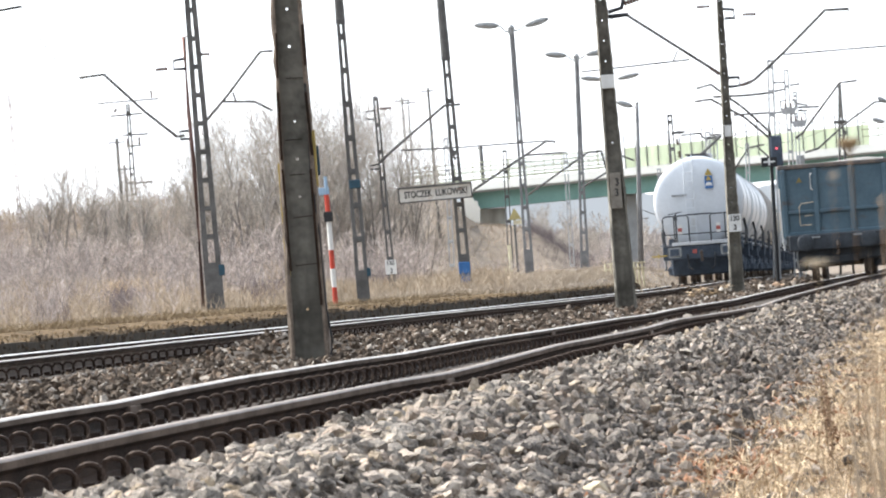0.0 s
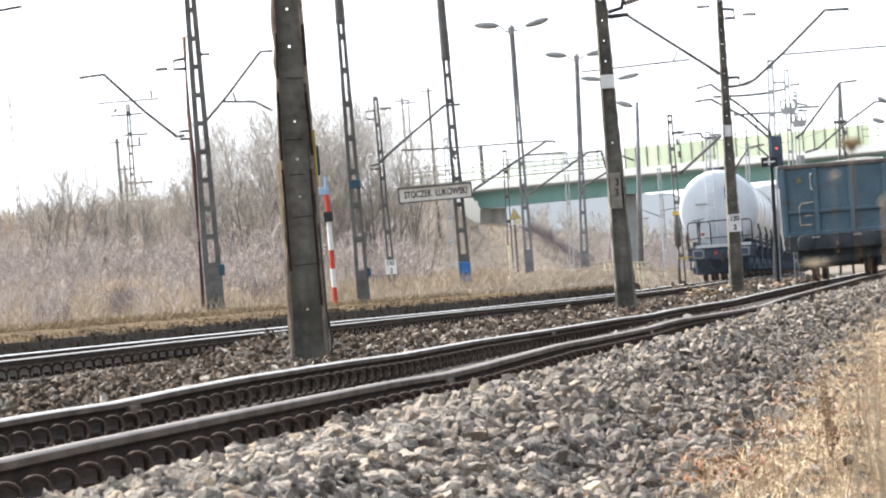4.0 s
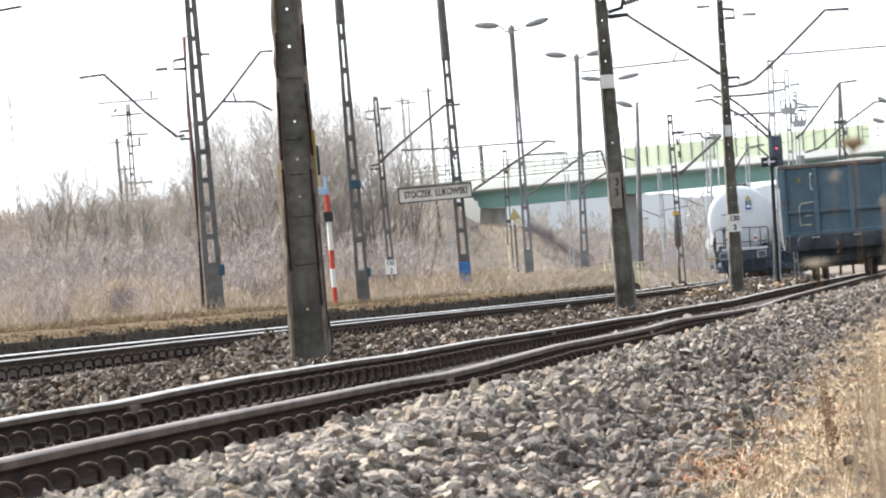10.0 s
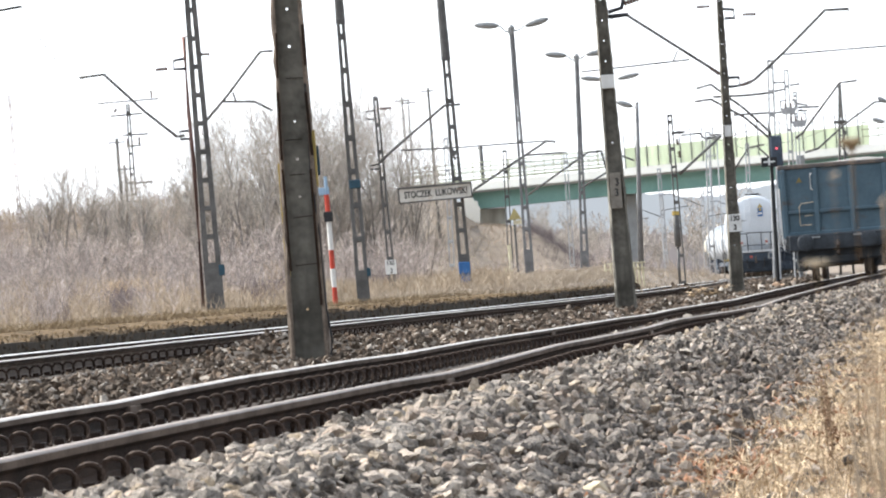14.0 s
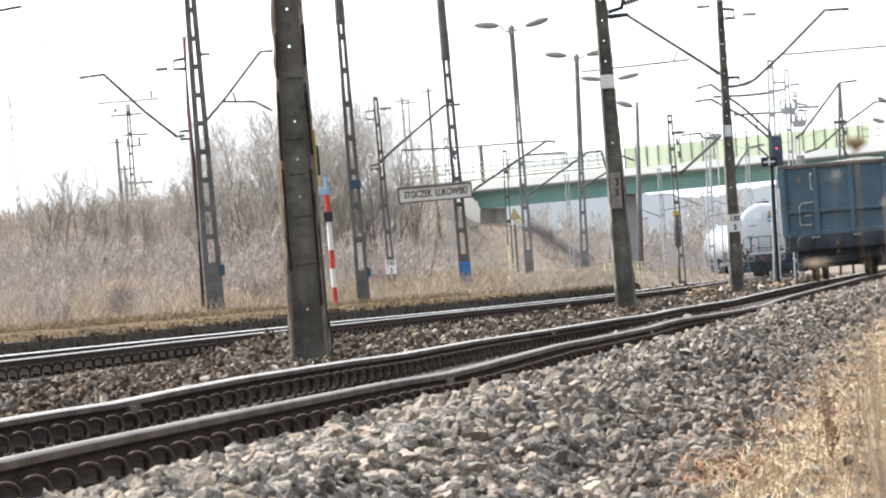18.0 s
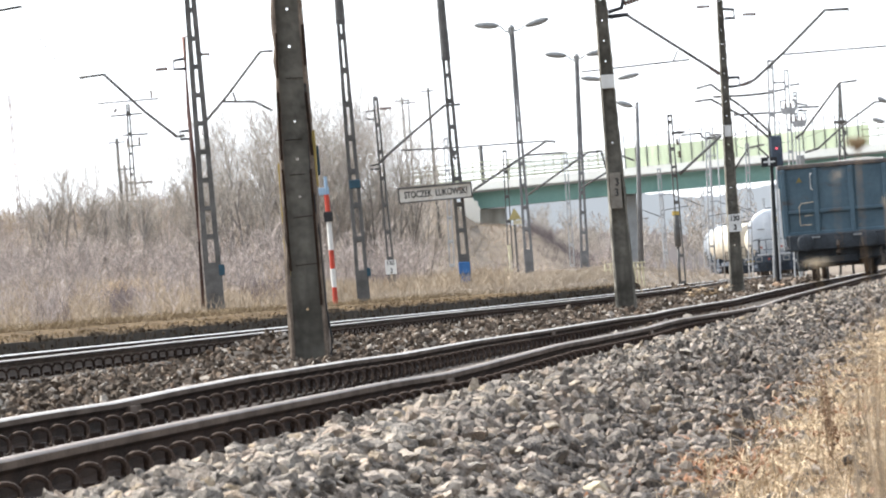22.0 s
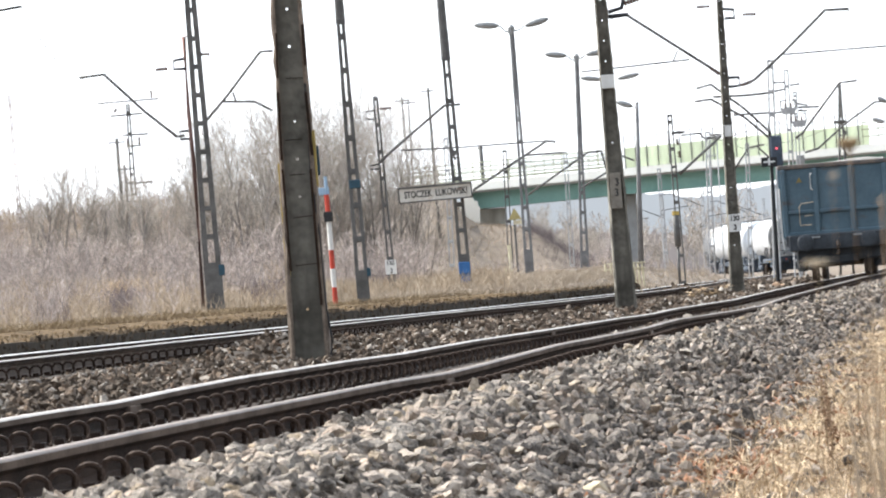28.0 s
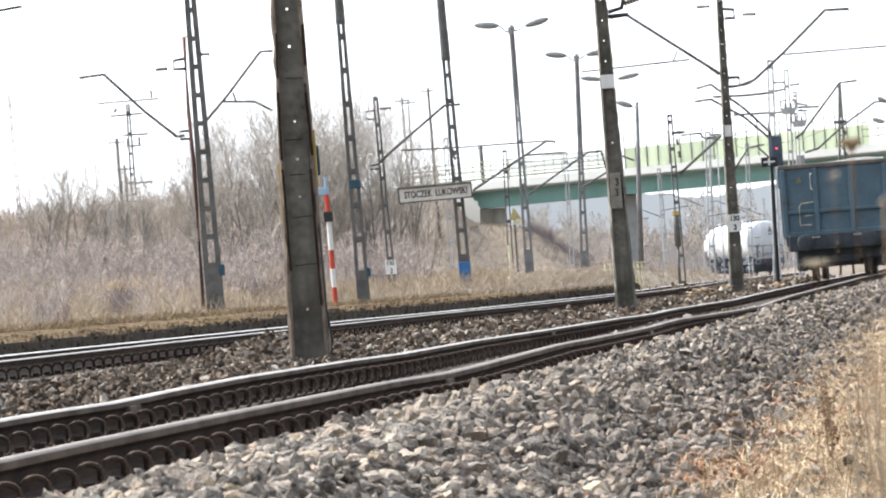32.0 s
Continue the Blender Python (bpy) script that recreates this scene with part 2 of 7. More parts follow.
_tr = _nt.nodes.new("ShaderNodeBsdfTranslucent")
_mx = _nt.nodes.new("ShaderNodeMixShader")
_mx.inputs[0].default_value = 0.45
_nt.links.new(_nt.nodes["Principled BSDF"].inputs["Base Color"].links[0].from_socket, _tr.inputs["Color"])
_nt.links.new(_nt.nodes["Principled BSDF"].outputs[0], _mx.inputs[1])
_nt.links.new(_tr.outputs[0], _mx.inputs[2])
_nt.links.new(_mx.outputs[0], _nt.nodes["Material Output"].inputs["Surface"])
M_PANE = mat("clear screen", (0.75, 0.8, 0.8), (0.7, 0.75, 0.75), rough=0.2, bump=0)
M_PANE.node_tree.nodes["Principled BSDF"].inputs["Alpha"].default_value = 0.28
M_RAILING = mat("pale green railing paint", (0.50, 0.51, 0.38), (0.42, 0.43, 0.32), rough=0.5)
M_BARK = mat("grey-brown bark", (0.29, 0.262, 0.24), (0.18, 0.162, 0.147), rough=0.9, scale=4, fine=40, bump=0.2, per_object=0.25)
M_TWIG = mat("bare twigs", (0.43, 0.39, 0.345), (0.29, 0.26, 0.23), rough=0.85, scale=1.5, fine=9, bump=0, island=0.45)
M_BRAMBLE = mat("purple-brown bramble", (0.18, 0.15, 0.155), (0.11, 0.09, 0.095), rough=0.9, scale=1.0, fine=8, bump=0)
M_SCRUBWARM = mat("straw-brown scrub", (0.52, 0.42, 0.30), (0.34, 0.27, 0.20), rough=0.9, scale=0.6, fine=8, bump=0, spread=0.9, island=0.45)
M_SCRUB = mat("brown scrub twigs", (0.45, 0.39, 0.36), (0.28, 0.24, 0.222), rough=0.9, scale=1.0, fine=8, bump=0, island=0.55)
M_PLATCLOD = mat("dark earth clod", (0.12, 0.092, 0.066), (0.045, 0.036, 0.027), rough=0.95, scale=5, fine=30, bump=0.5, island=0.5, spec=0.02)
M_PLATGRASS = mat("olive-brown platform turf", (0.32, 0.24, 0.15), (0.13, 0.10, 0.064), rough=0.9, scale=0.9, fine=9, bump=0, spread=0.9, island=0.4, spec=0.02)
M_PLAT = mat("old platform concrete", (0.075, 0.065, 0.053), (0.028, 0.024, 0.02), spec=0.05, per_object=0.02, rough=0.95, scale=2, fine=14, bump=0.5)
M_ORANGE = mat("sandstone rubble", (0.50, 0.34, 0.22), (0.37, 0.25, 0.165), rough=0.9, scale=6)
M_ORANGE_PALE = mat("pale sandstone", (0.52, 0.44, 0.31), (0.40, 0.33, 0.23), rough=0.9, scale=14, fine=90)
M_BUTTER = mat("brimstone yellow wing", (0.70, 0.65, 0.20), (0.60, 0.55, 0.16), rough=0.6, scale=60, fine=400, bump=0)
M_ASPHALT = mat("asphalt", (0.06, 0.06, 0.06), (0.045, 0.045, 0.045), rough=0.9)
M_GLASS = mat("dark window glass", (0.03, 0.035, 0.04), (0.025, 0.03, 0.035), rough=0.08, bump=0, spec=0.6)
M_INSUL = mat("brown insulator glaze", (0.12, 0.075, 0.06), (0.08, 0.05, 0.04), rough=0.25)
M_WIRE = mat("contact wire copper", (0.10, 0.09, 0.085), (0.07, 0.06, 0.055), rough=0.6, metal=0.3)
M_REDLAMP = glow("red signal lens", (0.80, 0.10, 0.13), 0.75)


# ---- mesh helpers ----
def mesh_of(bm, name, material, smooth=False):
    me = bpy.data.meshes.new(name)
    bm.to_mesh(me)
    bm.free()
    for m in (material if isinstance(material, (list, tuple)) else [material]):
        me.materials.append(m)
    if smooth:
        for p in me.polygons:
            p.use_smooth = True
    return me


def part(name, bm, material, parent, label="", smooth=False):
    ob = new(name, mesh_of(bm, name, material, smooth))
    ob.parent = parent
    if label:
        tagged(ob, label)
    return ob


def thing(name, at, label, category, group="", kind="", rz=0.0):
    ob = new(name)
    ob.empty_display_size = 0.2
    ob.matrix_basis = pose(*at, 0, 0, rz)
    return tagged(ob, label, category, group, kind)


def box(bm, size, at=(0, 0, 0), m=None, bevel=0.0):
    mm = Matrix.Translation(at) @ (m or Matrix()) @ Matrix.Diagonal((*size, 1))
    r = bmesh.ops.create_cube(bm, size=1, matrix=mm)
    if bevel:
        es = list({e for v in r["verts"] for e in v.link_edges})
        bmesh.ops.bevel(bm, geom=es, offset=bevel, segments=1, affect="EDGES", profile=0.5)
    return bm


def rod(bm, a, b, r0, r1=None, sides=8):
    a, b = Vector(a), Vector(b)
    d = b - a
    m = Matrix.Translation((a + b) / 2) @ d.to_track_quat("Z", "Y").to_matrix().to_4x4()
    bmesh.ops.create_cone(bm, cap_ends=True, segments=sides, radius1=r0, radius2=r0 if r1 is None else r1, depth=d.length, matrix=m)
    return bm


def pipe(bm, pts, r, sides=6):
    """A bent tube through the points."""
    pts = [Vector(p) for p in pts]
    rings = []
    for i, p in enumerate(pts):
        d = (pts[min(i + 1, len(pts) - 1)] - pts[max(i - 1, 0)]).normalized()
        q = d.to_track_quat("Z", "Y")
        rings.append([bm.verts.new(p + q @ Vector((r * math.cos(k * math.tau / sides), r * math.sin(k * math.tau / sides), 0))) for k in range(sides)])
    for a, b in zip(rings, rings[1:]):
        for k in range(sides):
            bm.faces.new((a[k], a[(k + 1) % sides], b[(k + 1) % sides], b[k]))
    bm.faces.new(rings[0][::-1])
    bm.faces.new(rings[-1])
    return bm


def lathe(bm, profile, axis="Y", sides=40, caps=True):
    """profile: (along, radius)."""
    rings = []
    for y, r in profile:
        ring = []
        for k in range(sides):
            c, s = r * math.cos(k * math.tau / sides), r * math.sin(k * math.tau / sides)
            ring.append(bm.verts.new((c, y, s) if axis == "Y" else (y, c, s) if axis == "X" else (c, s, y)))
        rings.append(ring)
    for a, b in zip(rings, rings[1:]):
        for k in range(sides):
            bm.faces.new((a[k], a[(k + 1) % sides], b[(k + 1) % sides], b[k]))
    if caps:
        bm.faces.new(rings[0][::-1])
        bm.faces.new(rings[-1])
    bmesh.ops.recalc_face_normals(bm, faces=bm.faces[:])
    return bm


def B():
    return bmesh.new()


def lettering(name, text, size, material, parent, m, label="", wide=1.0):
    cu = bpy.data.curves.new(name, "FONT")
    cu.offset = 0.02 * size
    cu.body, cu.size, cu.extrude, cu.align_x, cu.align_y = text, size, 0.004, "CENTER", "CENTER"
    tmp = new(name + "_curve", cu)
    bpy.context.view_layer.update()
    me = bpy.data.meshes.new_from_object(tmp.evaluated_get(bpy.context.evaluated_depsgraph_get()))
    bpy.data.objects.remove(tmp)
    me.transform(m @ Matrix.Diagonal((wide, 1, 1, 1)))
    me.materials.clear()
    me.materials.append(material)
    ob = new(name, me)
    ob.parent = parent
    if label:
        tagged(ob, label)
    return ob


FACING = pose(0, 0, 0, 90, 0, 0)          # lettering that reads when looking along +Y


def raw_mesh(name, verts, tris, material, smooth=False):
    me = bpy.data.meshes.new(name)
    me.vertices.add(len(verts))
    me.vertices.foreach_set("co", np.asarray(verts, dtype=np.float32).ravel())
    n = len(tris)
    k = tris.shape[1]
    me.loops.add(n * k)
    me.loops.foreach_set("vertex_index", np.asarray(tris, dtype=np.int32).ravel())
    me.polygons.add(n)
    me.polygons.foreach_set("loop_start", np.arange(0, n * k, k, dtype=np.int32))
    me.polygons.foreach_set("use_smooth", np.full(n, smooth))
    me.materials.append(material)
    me.update()
    me.validate()
    return me


# ---- plan: two straight tracks on a slight bearing ----
SLOPE = 0.0981


def centre1(y):
    return -4.382 + SLOPE * y


def centre2(y):
    """Track two; past the signals it bends, then crosses over to the left under the bridge."""
    return float(np.interp(y, T2_Y, T2_X))


_knots_y = [-40, 150, 186, 208, 231, 275, 320, 344, 368, 388, 408, 424, 432, 440, 448, 456, 464, 475, 500, 560, 700]
_knots_x = [-13.66, 5.05, 8.43, 10.03, 11.72, 14.83, 18.13, 19.78, 21.5, 23.05, 24.9, 26.2, 26.3, 25.4, 24.1, 23.2, 23.0, 23.4, 24.8, 28.3, 36.8]
T2_Y = np.arange(-40, 700, 1.0)
T2_X = np.interp(T2_Y, _knots_y, _knots_x)
for _ in range(2):
    pad = np.concatenate([np.linspace(T2_X[0] - 0.0985 * 4, T2_X[0] - 0.0985, 4), T2_X, np.linspace(T2_X[-1] + 0.06, T2_X[-1] + 0.06 * 4, 4)])
    T2_X = np.convolve(pad, np.ones(9) / 9, "valid")


def rail_z(which, y):
    """Slight dips and humps of a worn track."""
    if which == 1:
        return float(np.interp(y, [0, 22, 26, 33, 36.5, 39, 46, 50, 57, 63, 76, 85, 97, 112, 155, 300], [0.01, 0.02, 0.015, -0.002, -0.025, -0.022, 0.002, -0.01, -0.02, -0.004, -0.055, -0.072, -0.024, -0.004, 0.045, 0.05]))
    if which == 2:
        return float(np.interp(y, [0, 30, 32.5, 35, 38, 44, 48, 55, 62, 76, 82, 89, 108, 121, 138, 155, 300], [0.02, 0.018, 0.008, 0.022, 0.029, 0.017, 0.0, 0.003, -0.015, -0.036, -0.058, -0.045, -0.078, -0.05, -0.026, -0.01, 0.03]))
    return float(np.interp(y, [0, 60, 90, 110, 150, 186, 260, 320, 460], [0.18, 0.175, 0.15, 0.115, 0.08, 0.13, 0.06, -0.04, -0.15]))


def smooth(a, b, x):
    t = min(1.0, max(0.0, (x - a) / (b - a)))
    return t * t * (3 - 2 * t)


def ground_z(s, y):
    """Height of the ground at s metres right of track one's centre line."""
    x = centre1(y) + s
    z2 = rail_z(3, y)
    dip = 0.05
    heap = 0.24 * math.exp(-((y - 60.3) / 2.4) ** 2)
    near = np.interp(s, [-6.9, -6.5, -4.2, -3.4, -1.3, -0.9, 1.0, 1.32, 1.88, 2.45, 3.4, 6, 14], [z2 - 0.24, z2 - 0.2, z2 - 0.2 - dip, z2 - 0.21 - dip + heap, -0.17, -0.21, -0.225, -0.135, -0.15, -0.43, -0.47, -0.50, -0.54])
    s2 = x - centre2(y)
    if s2 < -1.5 or y > 190:
        base = np.interp(y, [0, 140, 170, 200, 240, 420, 800], [0.15, 0.25, 0.5, 0.74, 0.7, 0.1, 0.0])
        k = smooth(-1.4, -2.6, s2) if y < 190 else 1.0
        near = near * (1 - k) + base * k if s2 < 0 else near
    if s2 < 2.6 and y > 175:
        near = near * (1 - smooth(2.6, 1.6, s2) * smooth(-4.0, -1.8, s2)) + (z2 - 0.2) * smooth(2.6, 1.6, s2) * smooth(-4.0, -1.8, s2)
    ridge = smooth(366, 392, y) * (1 - smooth(413, 440, y))
    side = float(np.interp(x + 0.06 * (y - 396), [0.5, 1.5, 5.6, 7.0, 8.7, 11, 13], [0.98, 0.70, 0.60, 0.475, 0.27, 0.068, 0.0]))
    far_side = smooth(46, 60, x)
    hill = float(np.interp(x, [-40, -12, 2], [6.7, 7.3, 6.95])) * ridge * max(side, far_side)
    hill += 1.05 * smooth(411, 413.5, y) * (1 - smooth(419, 430, y)) * smooth(-6, -14, x)   # low bank beyond the road
    left = 2.2 * smooth(-4, -22, x) * smooth(175, 350, y) * (1 - ridge)
    bumps = 0.10 * noise.noise(Vector((x * 0.5, y * 0.12, 0))) * smooth(-8, -12, s) + 0.05 * noise.noise(Vector((x * 0.9, y * 0.5, 3))) * smooth(2.6, 3.4, s)
    return float(near + hill + left + bumps)


def sheet(name, s_values, y_values, lift, material, label):
    verts = [(centre1(y) + s, y, ground_z(s, y) + lift) for y in y_values for s in s_values]
    w = len(s_values)
    quads = np.array([(j * w + i, j * w + i + 1, (j + 1) * w + i + 1, (j + 1) * w + i) for j in range(len(y_values) - 1) for i in range(w - 1)])
    return tagged(new(name, raw_mesh(name, verts, quads, material, True)), label, name, kind="structure")


S_ALL = [-1500, -600, -300, -180, -120, -90, -75] + [-66 + 2 * i for i in range(15)] + [-36 + 0.9 * i for i in range(20)] + [-18 + 0.75 * i for i in range(12)] + [-9 + 0.3 * i for i in range(44)] + [4.6, 5.6, 7, 10, 14, 20, 26, 32, 38, 44, 50, 60, 80, 120, 200, 500, 1500]
Y_ALL = [-60, -30, -10, 0, 6, 10, 13] + [15 + 1.0 * i for i in range(60)] + [75 + 2.5 * i for i in range(50)] + [200 + 5 * i for i in range(30)] + [350 + 2.5 * i for i in range(40)] + [460, 500, 560, 650, 800, 1000, 1500, 2500, 4000]
sheet("ground", S_ALL, Y_ALL, 0.0, M_SOIL, "dry straw-coloured spring grass and soil")
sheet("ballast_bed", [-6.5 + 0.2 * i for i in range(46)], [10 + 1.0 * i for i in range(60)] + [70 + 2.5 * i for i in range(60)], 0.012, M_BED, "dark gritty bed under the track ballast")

sheet("verge", [2.52 + 0.25 * i for i in range(12)] + [5.6, 7, 10, 14], [8 + 0.8 * i for i in range(60)] + [56 + 3 * i for i in range(50)], 0.016, M_VERGE, "dark soil under matted straw beside the track")

# ---- ballast stones ----
rng = np.random.default_rng(7)


def rock_variants(n, corners):
    """Angular broken stones: hulls of scattered corners, all with the same number of faces."""
    out = []
    while len(out) < n:
        pts = []
        while len(pts) < corners:
            d = rng.normal(size=3)
            d /= np.linalg.norm(d)
            if all(np.linalg.norm(d - p) > 0.42 for p in pts):
                pts.append(d)
        bm = B()
        for p in pts:
            bm.verts.new(p)
        bmesh.ops.convex_hull(bm, input=bm.verts[:])
        bm.verts.index_update()
        tris = np.array([[v.index for v in f.verts] for f in bm.faces])
        v = np.array([q.co[:] for q in bm.verts])
        bm.free()
        if len(v) == corners and tris.shape == (2 * corners - 4, 3):
            out.append((v * rng.uniform([0.95, 0.72, 0.42], [1.6, 1.15, 0.78]), tris))
    return out


ROCKS = {1: rock_variants(16, 10), 2: rock_variants(24, 15)}


STONES = [raw_mesh("stone", v, t, M_STONE_ONE) for v, t in ROCKS[2]]


def scatter_rocks(name, xs, ys, zs, sizes, material, label, fine=1):
    shapes = np.stack([v for v, _ in ROCKS[fine]])
    faces = np.stack([t for _, t in ROCKS[fine]])
    n = len(xs)
    nv = shapes.shape[1]
    kind = rng.integers(0, len(shapes), n)
    v = shapes[kind] * sizes[:, None, None]
    q = rng.normal(size=(n, 4))
    q[:, 1:3] *= 0.7
    q /= np.linalg.norm(q, axis=1, keepdims=True)
    w, x, y, z = q.T
    R = np.stack([1 - 2 * (y * y + z * z), 2 * (x * y - z * w), 2 * (x * z + y * w), 2 * (x * y + z * w), 1 - 2 * (x * x + z * z), 2 * (y * z - x * w), 2 * (x * z - y * w), 2 * (y * z + x * w), 1 - 2 * (x * x + y * y)], axis=1).reshape(n, 3, 3)
    v = np.einsum("nij,nkj->nki", R, v) + np.stack([xs, ys, zs], axis=1)[:, None, :]
    tris = (faces[kind] + (np.arange(n) * nv)[:, None, None]).reshape(-1, 3)
    return tagged(new(name, raw_mesh(name, v.reshape(-1, 3), tris, material)), label, "ballast", kind="stuff")


def verge_line(y):
    """Where the ballast gives way to grass, metres right of track one's centre line."""
    return np.interp(y, [15, 36, 47, 60, 82, 150], [2.84, 2.94, 2.8, 2.58, 2.28, 2.15]) + 0.12 * np.sin(y * 0.9) + 0.07 * np.sin(y * 2.3 + 1)


def ballast(name, s0, s1, y0, y1, count, size, material, label, falloff=0.0, lift=0.012, fine=1):
    u = rng.random(count)
    p = 1.0 - falloff
    y = (y0 ** p + u * (y1 ** p - y0 ** p)) ** (1 / p) if falloff != 1 else y0 * (y1 / y0) ** u
    s = rng.uniform(s0, s1, count)
    if s1 > 2.3 and s0 > 0:                    # ragged edge to the grass
        keep = s < verge_line(y) - 0.35 + 0.7 * rng.random(count) ** 1.6
        y, s = y[keep], s[keep]
    z = np.array([ground_z(a, b) for a, b in zip(s, y)])
    sizes = size * (0.42 + 1.1 * rng.random(len(y)) ** 1.7 + 0.35 * (rng.random(len(y)) > 0.93)) * np.where(y > 70, 1.35, 1.0)
    x = -4.382 + SLOPE * y + s
    z = z + lift + sizes * rng.uniform(-0.2, 0.95, len(y))
    if fine == 2:                              # the largest of the nearest stones, each by itself
        near = np.flatnonzero((y > 20) & (y < 25.5) & (s < 2.5) & (z > -0.36))
        pick = near[np.argsort(-sizes[near])[:300]]
        bed = thing("ballast", (0, 0, 0), "loose pale grey broken-stone ballast beside the rail", "ballast", kind="structure")
        for k in pick:
            ob = new("stone", STONES[int(rng.integers(0, 24))])
            ob.parent = bed
            ob.matrix_basis = pose(x[k], y[k], z[k], rng.uniform(-35, 35), rng.uniform(-35, 35), rng.uniform(0, 360)) @ Matrix.Scale(sizes[k], 4)
        keep = np.ones(len(y), bool)
        keep[pick] = False
        x, y, z, s, sizes = x[keep], y[keep], z[keep], s[keep], sizes[keep]
    if s0 > 0:                                 # slightly darker stones at the foot of the shoulder
        low = s + rng.normal(0, 0.18, len(s)) > 1.95
        scatter_rocks("ballast_toe", x[low], y[low], z[low], sizes[low] * 0.92, M_STONE_TOE, "darker ballast at the foot of the shoulder", fine)
        x, y, z, sizes = x[~low], y[~low], z[~low], sizes[~low]
    return scatter_rocks(name, x, y, z, sizes, material, label, fine)


ballast("ballast_shoulder", 0.93, 3.3, 15, 30, 18000, 0.035, M_STONE, "loose pale grey broken-stone ballast beside the rail", falloff=0.8, fine=2)
ballast("ballast_shoulder", 0.93, 3.3, 30, 150, 38000, 0.035, M_STONE, "loose pale grey broken-stone ballast beside the rail", falloff=0.8)
yy_ = rng.uniform(17, 60, 420)                 # stones that rolled into the grass
ss_ = verge_line(yy_) + rng.uniform(0.1, 1.3, 420) ** 1.5
scatter_rocks("stray_stones", -4.382 + SLOPE * yy_ + ss_, yy_, np.array([ground_z(a, b) for a, b in zip(ss_, yy_)]) + 0.035, rng.uniform(0.012, 0.036, 420), M_STONE, "stray ballast stones lying in the straw", 2)
ballast("ballast_between_tracks", -5.0, -0.92, 26, 150, 42000, 0.034, M_STONE_OLD, "brownish old ballast between the two tracks", falloff=0.8)
ballast("ballast_between_tracks", -7.0, -0.95, 150, 215, 5000, 0.06, M_STONE_OLD, "brownish old ballast around the far track", falloff=0.5)
ballast("ballast_in_track", -0.66, 0.66, 26, 100, 2500, 0.03, M_STONE_OLD, "dark ballast between the rails", falloff=0.8, lift=-0.02)

# ---- tracks ----
RAIL_PROFILE = [(-0.075, -0.172), (0.075, -0.172), (0.075, -0.16), (0.012, -0.138), (0.009, -0.06), (0.034, -0.04), (0.036, -0.012), (0.026, 0.0), (-0.026, 0.0), (-0.036, -0.012), (-0.034, -0.04), (-0.009, -0.06), (-0.012, -0.138), (-0.075, -0.16)]


def rail(parent, which, offset, y0, y1, centre, label, head=None, side=None, web=None):
    bm = B()
    rings = []
    y = y0
    while y <= y1:
        x = centre(y) + offset
        rings.append([bm.verts.new((x + a, y, rail_z(which, y) + b)) for a, b in RAIL_PROFILE])
        y += 0.7 if y < 70 else 2.5
    n = len(RAIL_PROFILE)
    for a, b in zip(rings, rings[1:]):
        for k in range(n):
            f = bm.faces.new((a[k], a[(k + 1) % n], b[(k + 1) % n], b[k]))
            f.material_index = 1 if k in (6, 7, 8) else 2 if k == 5 and head else 0
            f.smooth = k in (6, 7, 8)
    bm.faces.new(rings[0][::-1])
    bm.faces.new(rings[-1])
    bmesh.ops.recalc_face_normals(bm, faces=bm.faces[:])
    return part("rail", bm, [web or M_RUST, head or M_RAILTOP, side or head or M_RAILTOP], parent, label)


def clip_mesh(steps=14, sides=5):
    """A sprung steel loop that holds the rail foot, seen end on as a ring."""
    bm = B()
    pts = []
    for k in range(steps):
        a = math.pi * (1.1 - 1.42 * k / (steps - 1))
        pts.append((0.058 * math.cos(a), 0.02 * math.sin(2 * a), -0.142 + 0.068 * math.sin(a)))
    pipe(bm, pts, 0.012, sides)
    box(bm, (0.05, 0.06, 0.03), (0.0, 0, -0.16))
    return mesh_of(bm, "clip", M_CLIP)


def sleeper_mesh():
    bm = B()
    box(bm, (2.5, 0.26, 0.14), (0, 0, -0.255), bevel=0.03)
    return mesh_of(bm, "sleeper", M_SLEEPER)


track_1 = thing("track", (0, 0, 0), "rusty worn railway track on ballast", "railway track", kind="structure")
rail(track_1, 1, 0.757, 10, 300, centre1, "dull rusty brown rail", M_RAILMID, M_RAILDULL)
rail(track_1, 2, -0.757, 10, 300, centre1, "rusty rail with a polished head", M_RAILTOP, M_RAILDULL)
CLIP, CLIP_FAR, SLEEPER = clip_mesh(), clip_mesh(7, 4), sleeper_mesh()
rest = []
y = 16.0
turn = -math.degrees(math.atan(SLOPE))
while y < 150:
    x = centre1(y)
    if y < 90:
        ob = new("sleeper", SLEEPER)
        ob.parent = track_1
        ob.matrix_basis = pose(x, y, 0, 0, 0, turn)
    for which, off in ((1, 0.757), (2, -0.757)):
        for side in (-0.125, 0.125):
            m = pose(x + off + side, y, rail_z(which, y), 0, 0, turn)
            if y < 60 and (side > 0):
                ob = new("clip", CLIP)
                ob.parent = track_1
                ob.matrix_basis = m
            else:
                rest.append(m)
    y += 0.6
bm = B()
for m in rest:
    tmp = CLIP_FAR.copy()
    tmp.transform(m)
    bm.from_mesh(tmp)
    bpy.data.meshes.remove(tmp)
tagged(part("clips", bm, M_CLIP, track_1, "rows of rusty spring clips"), kind="stuff")
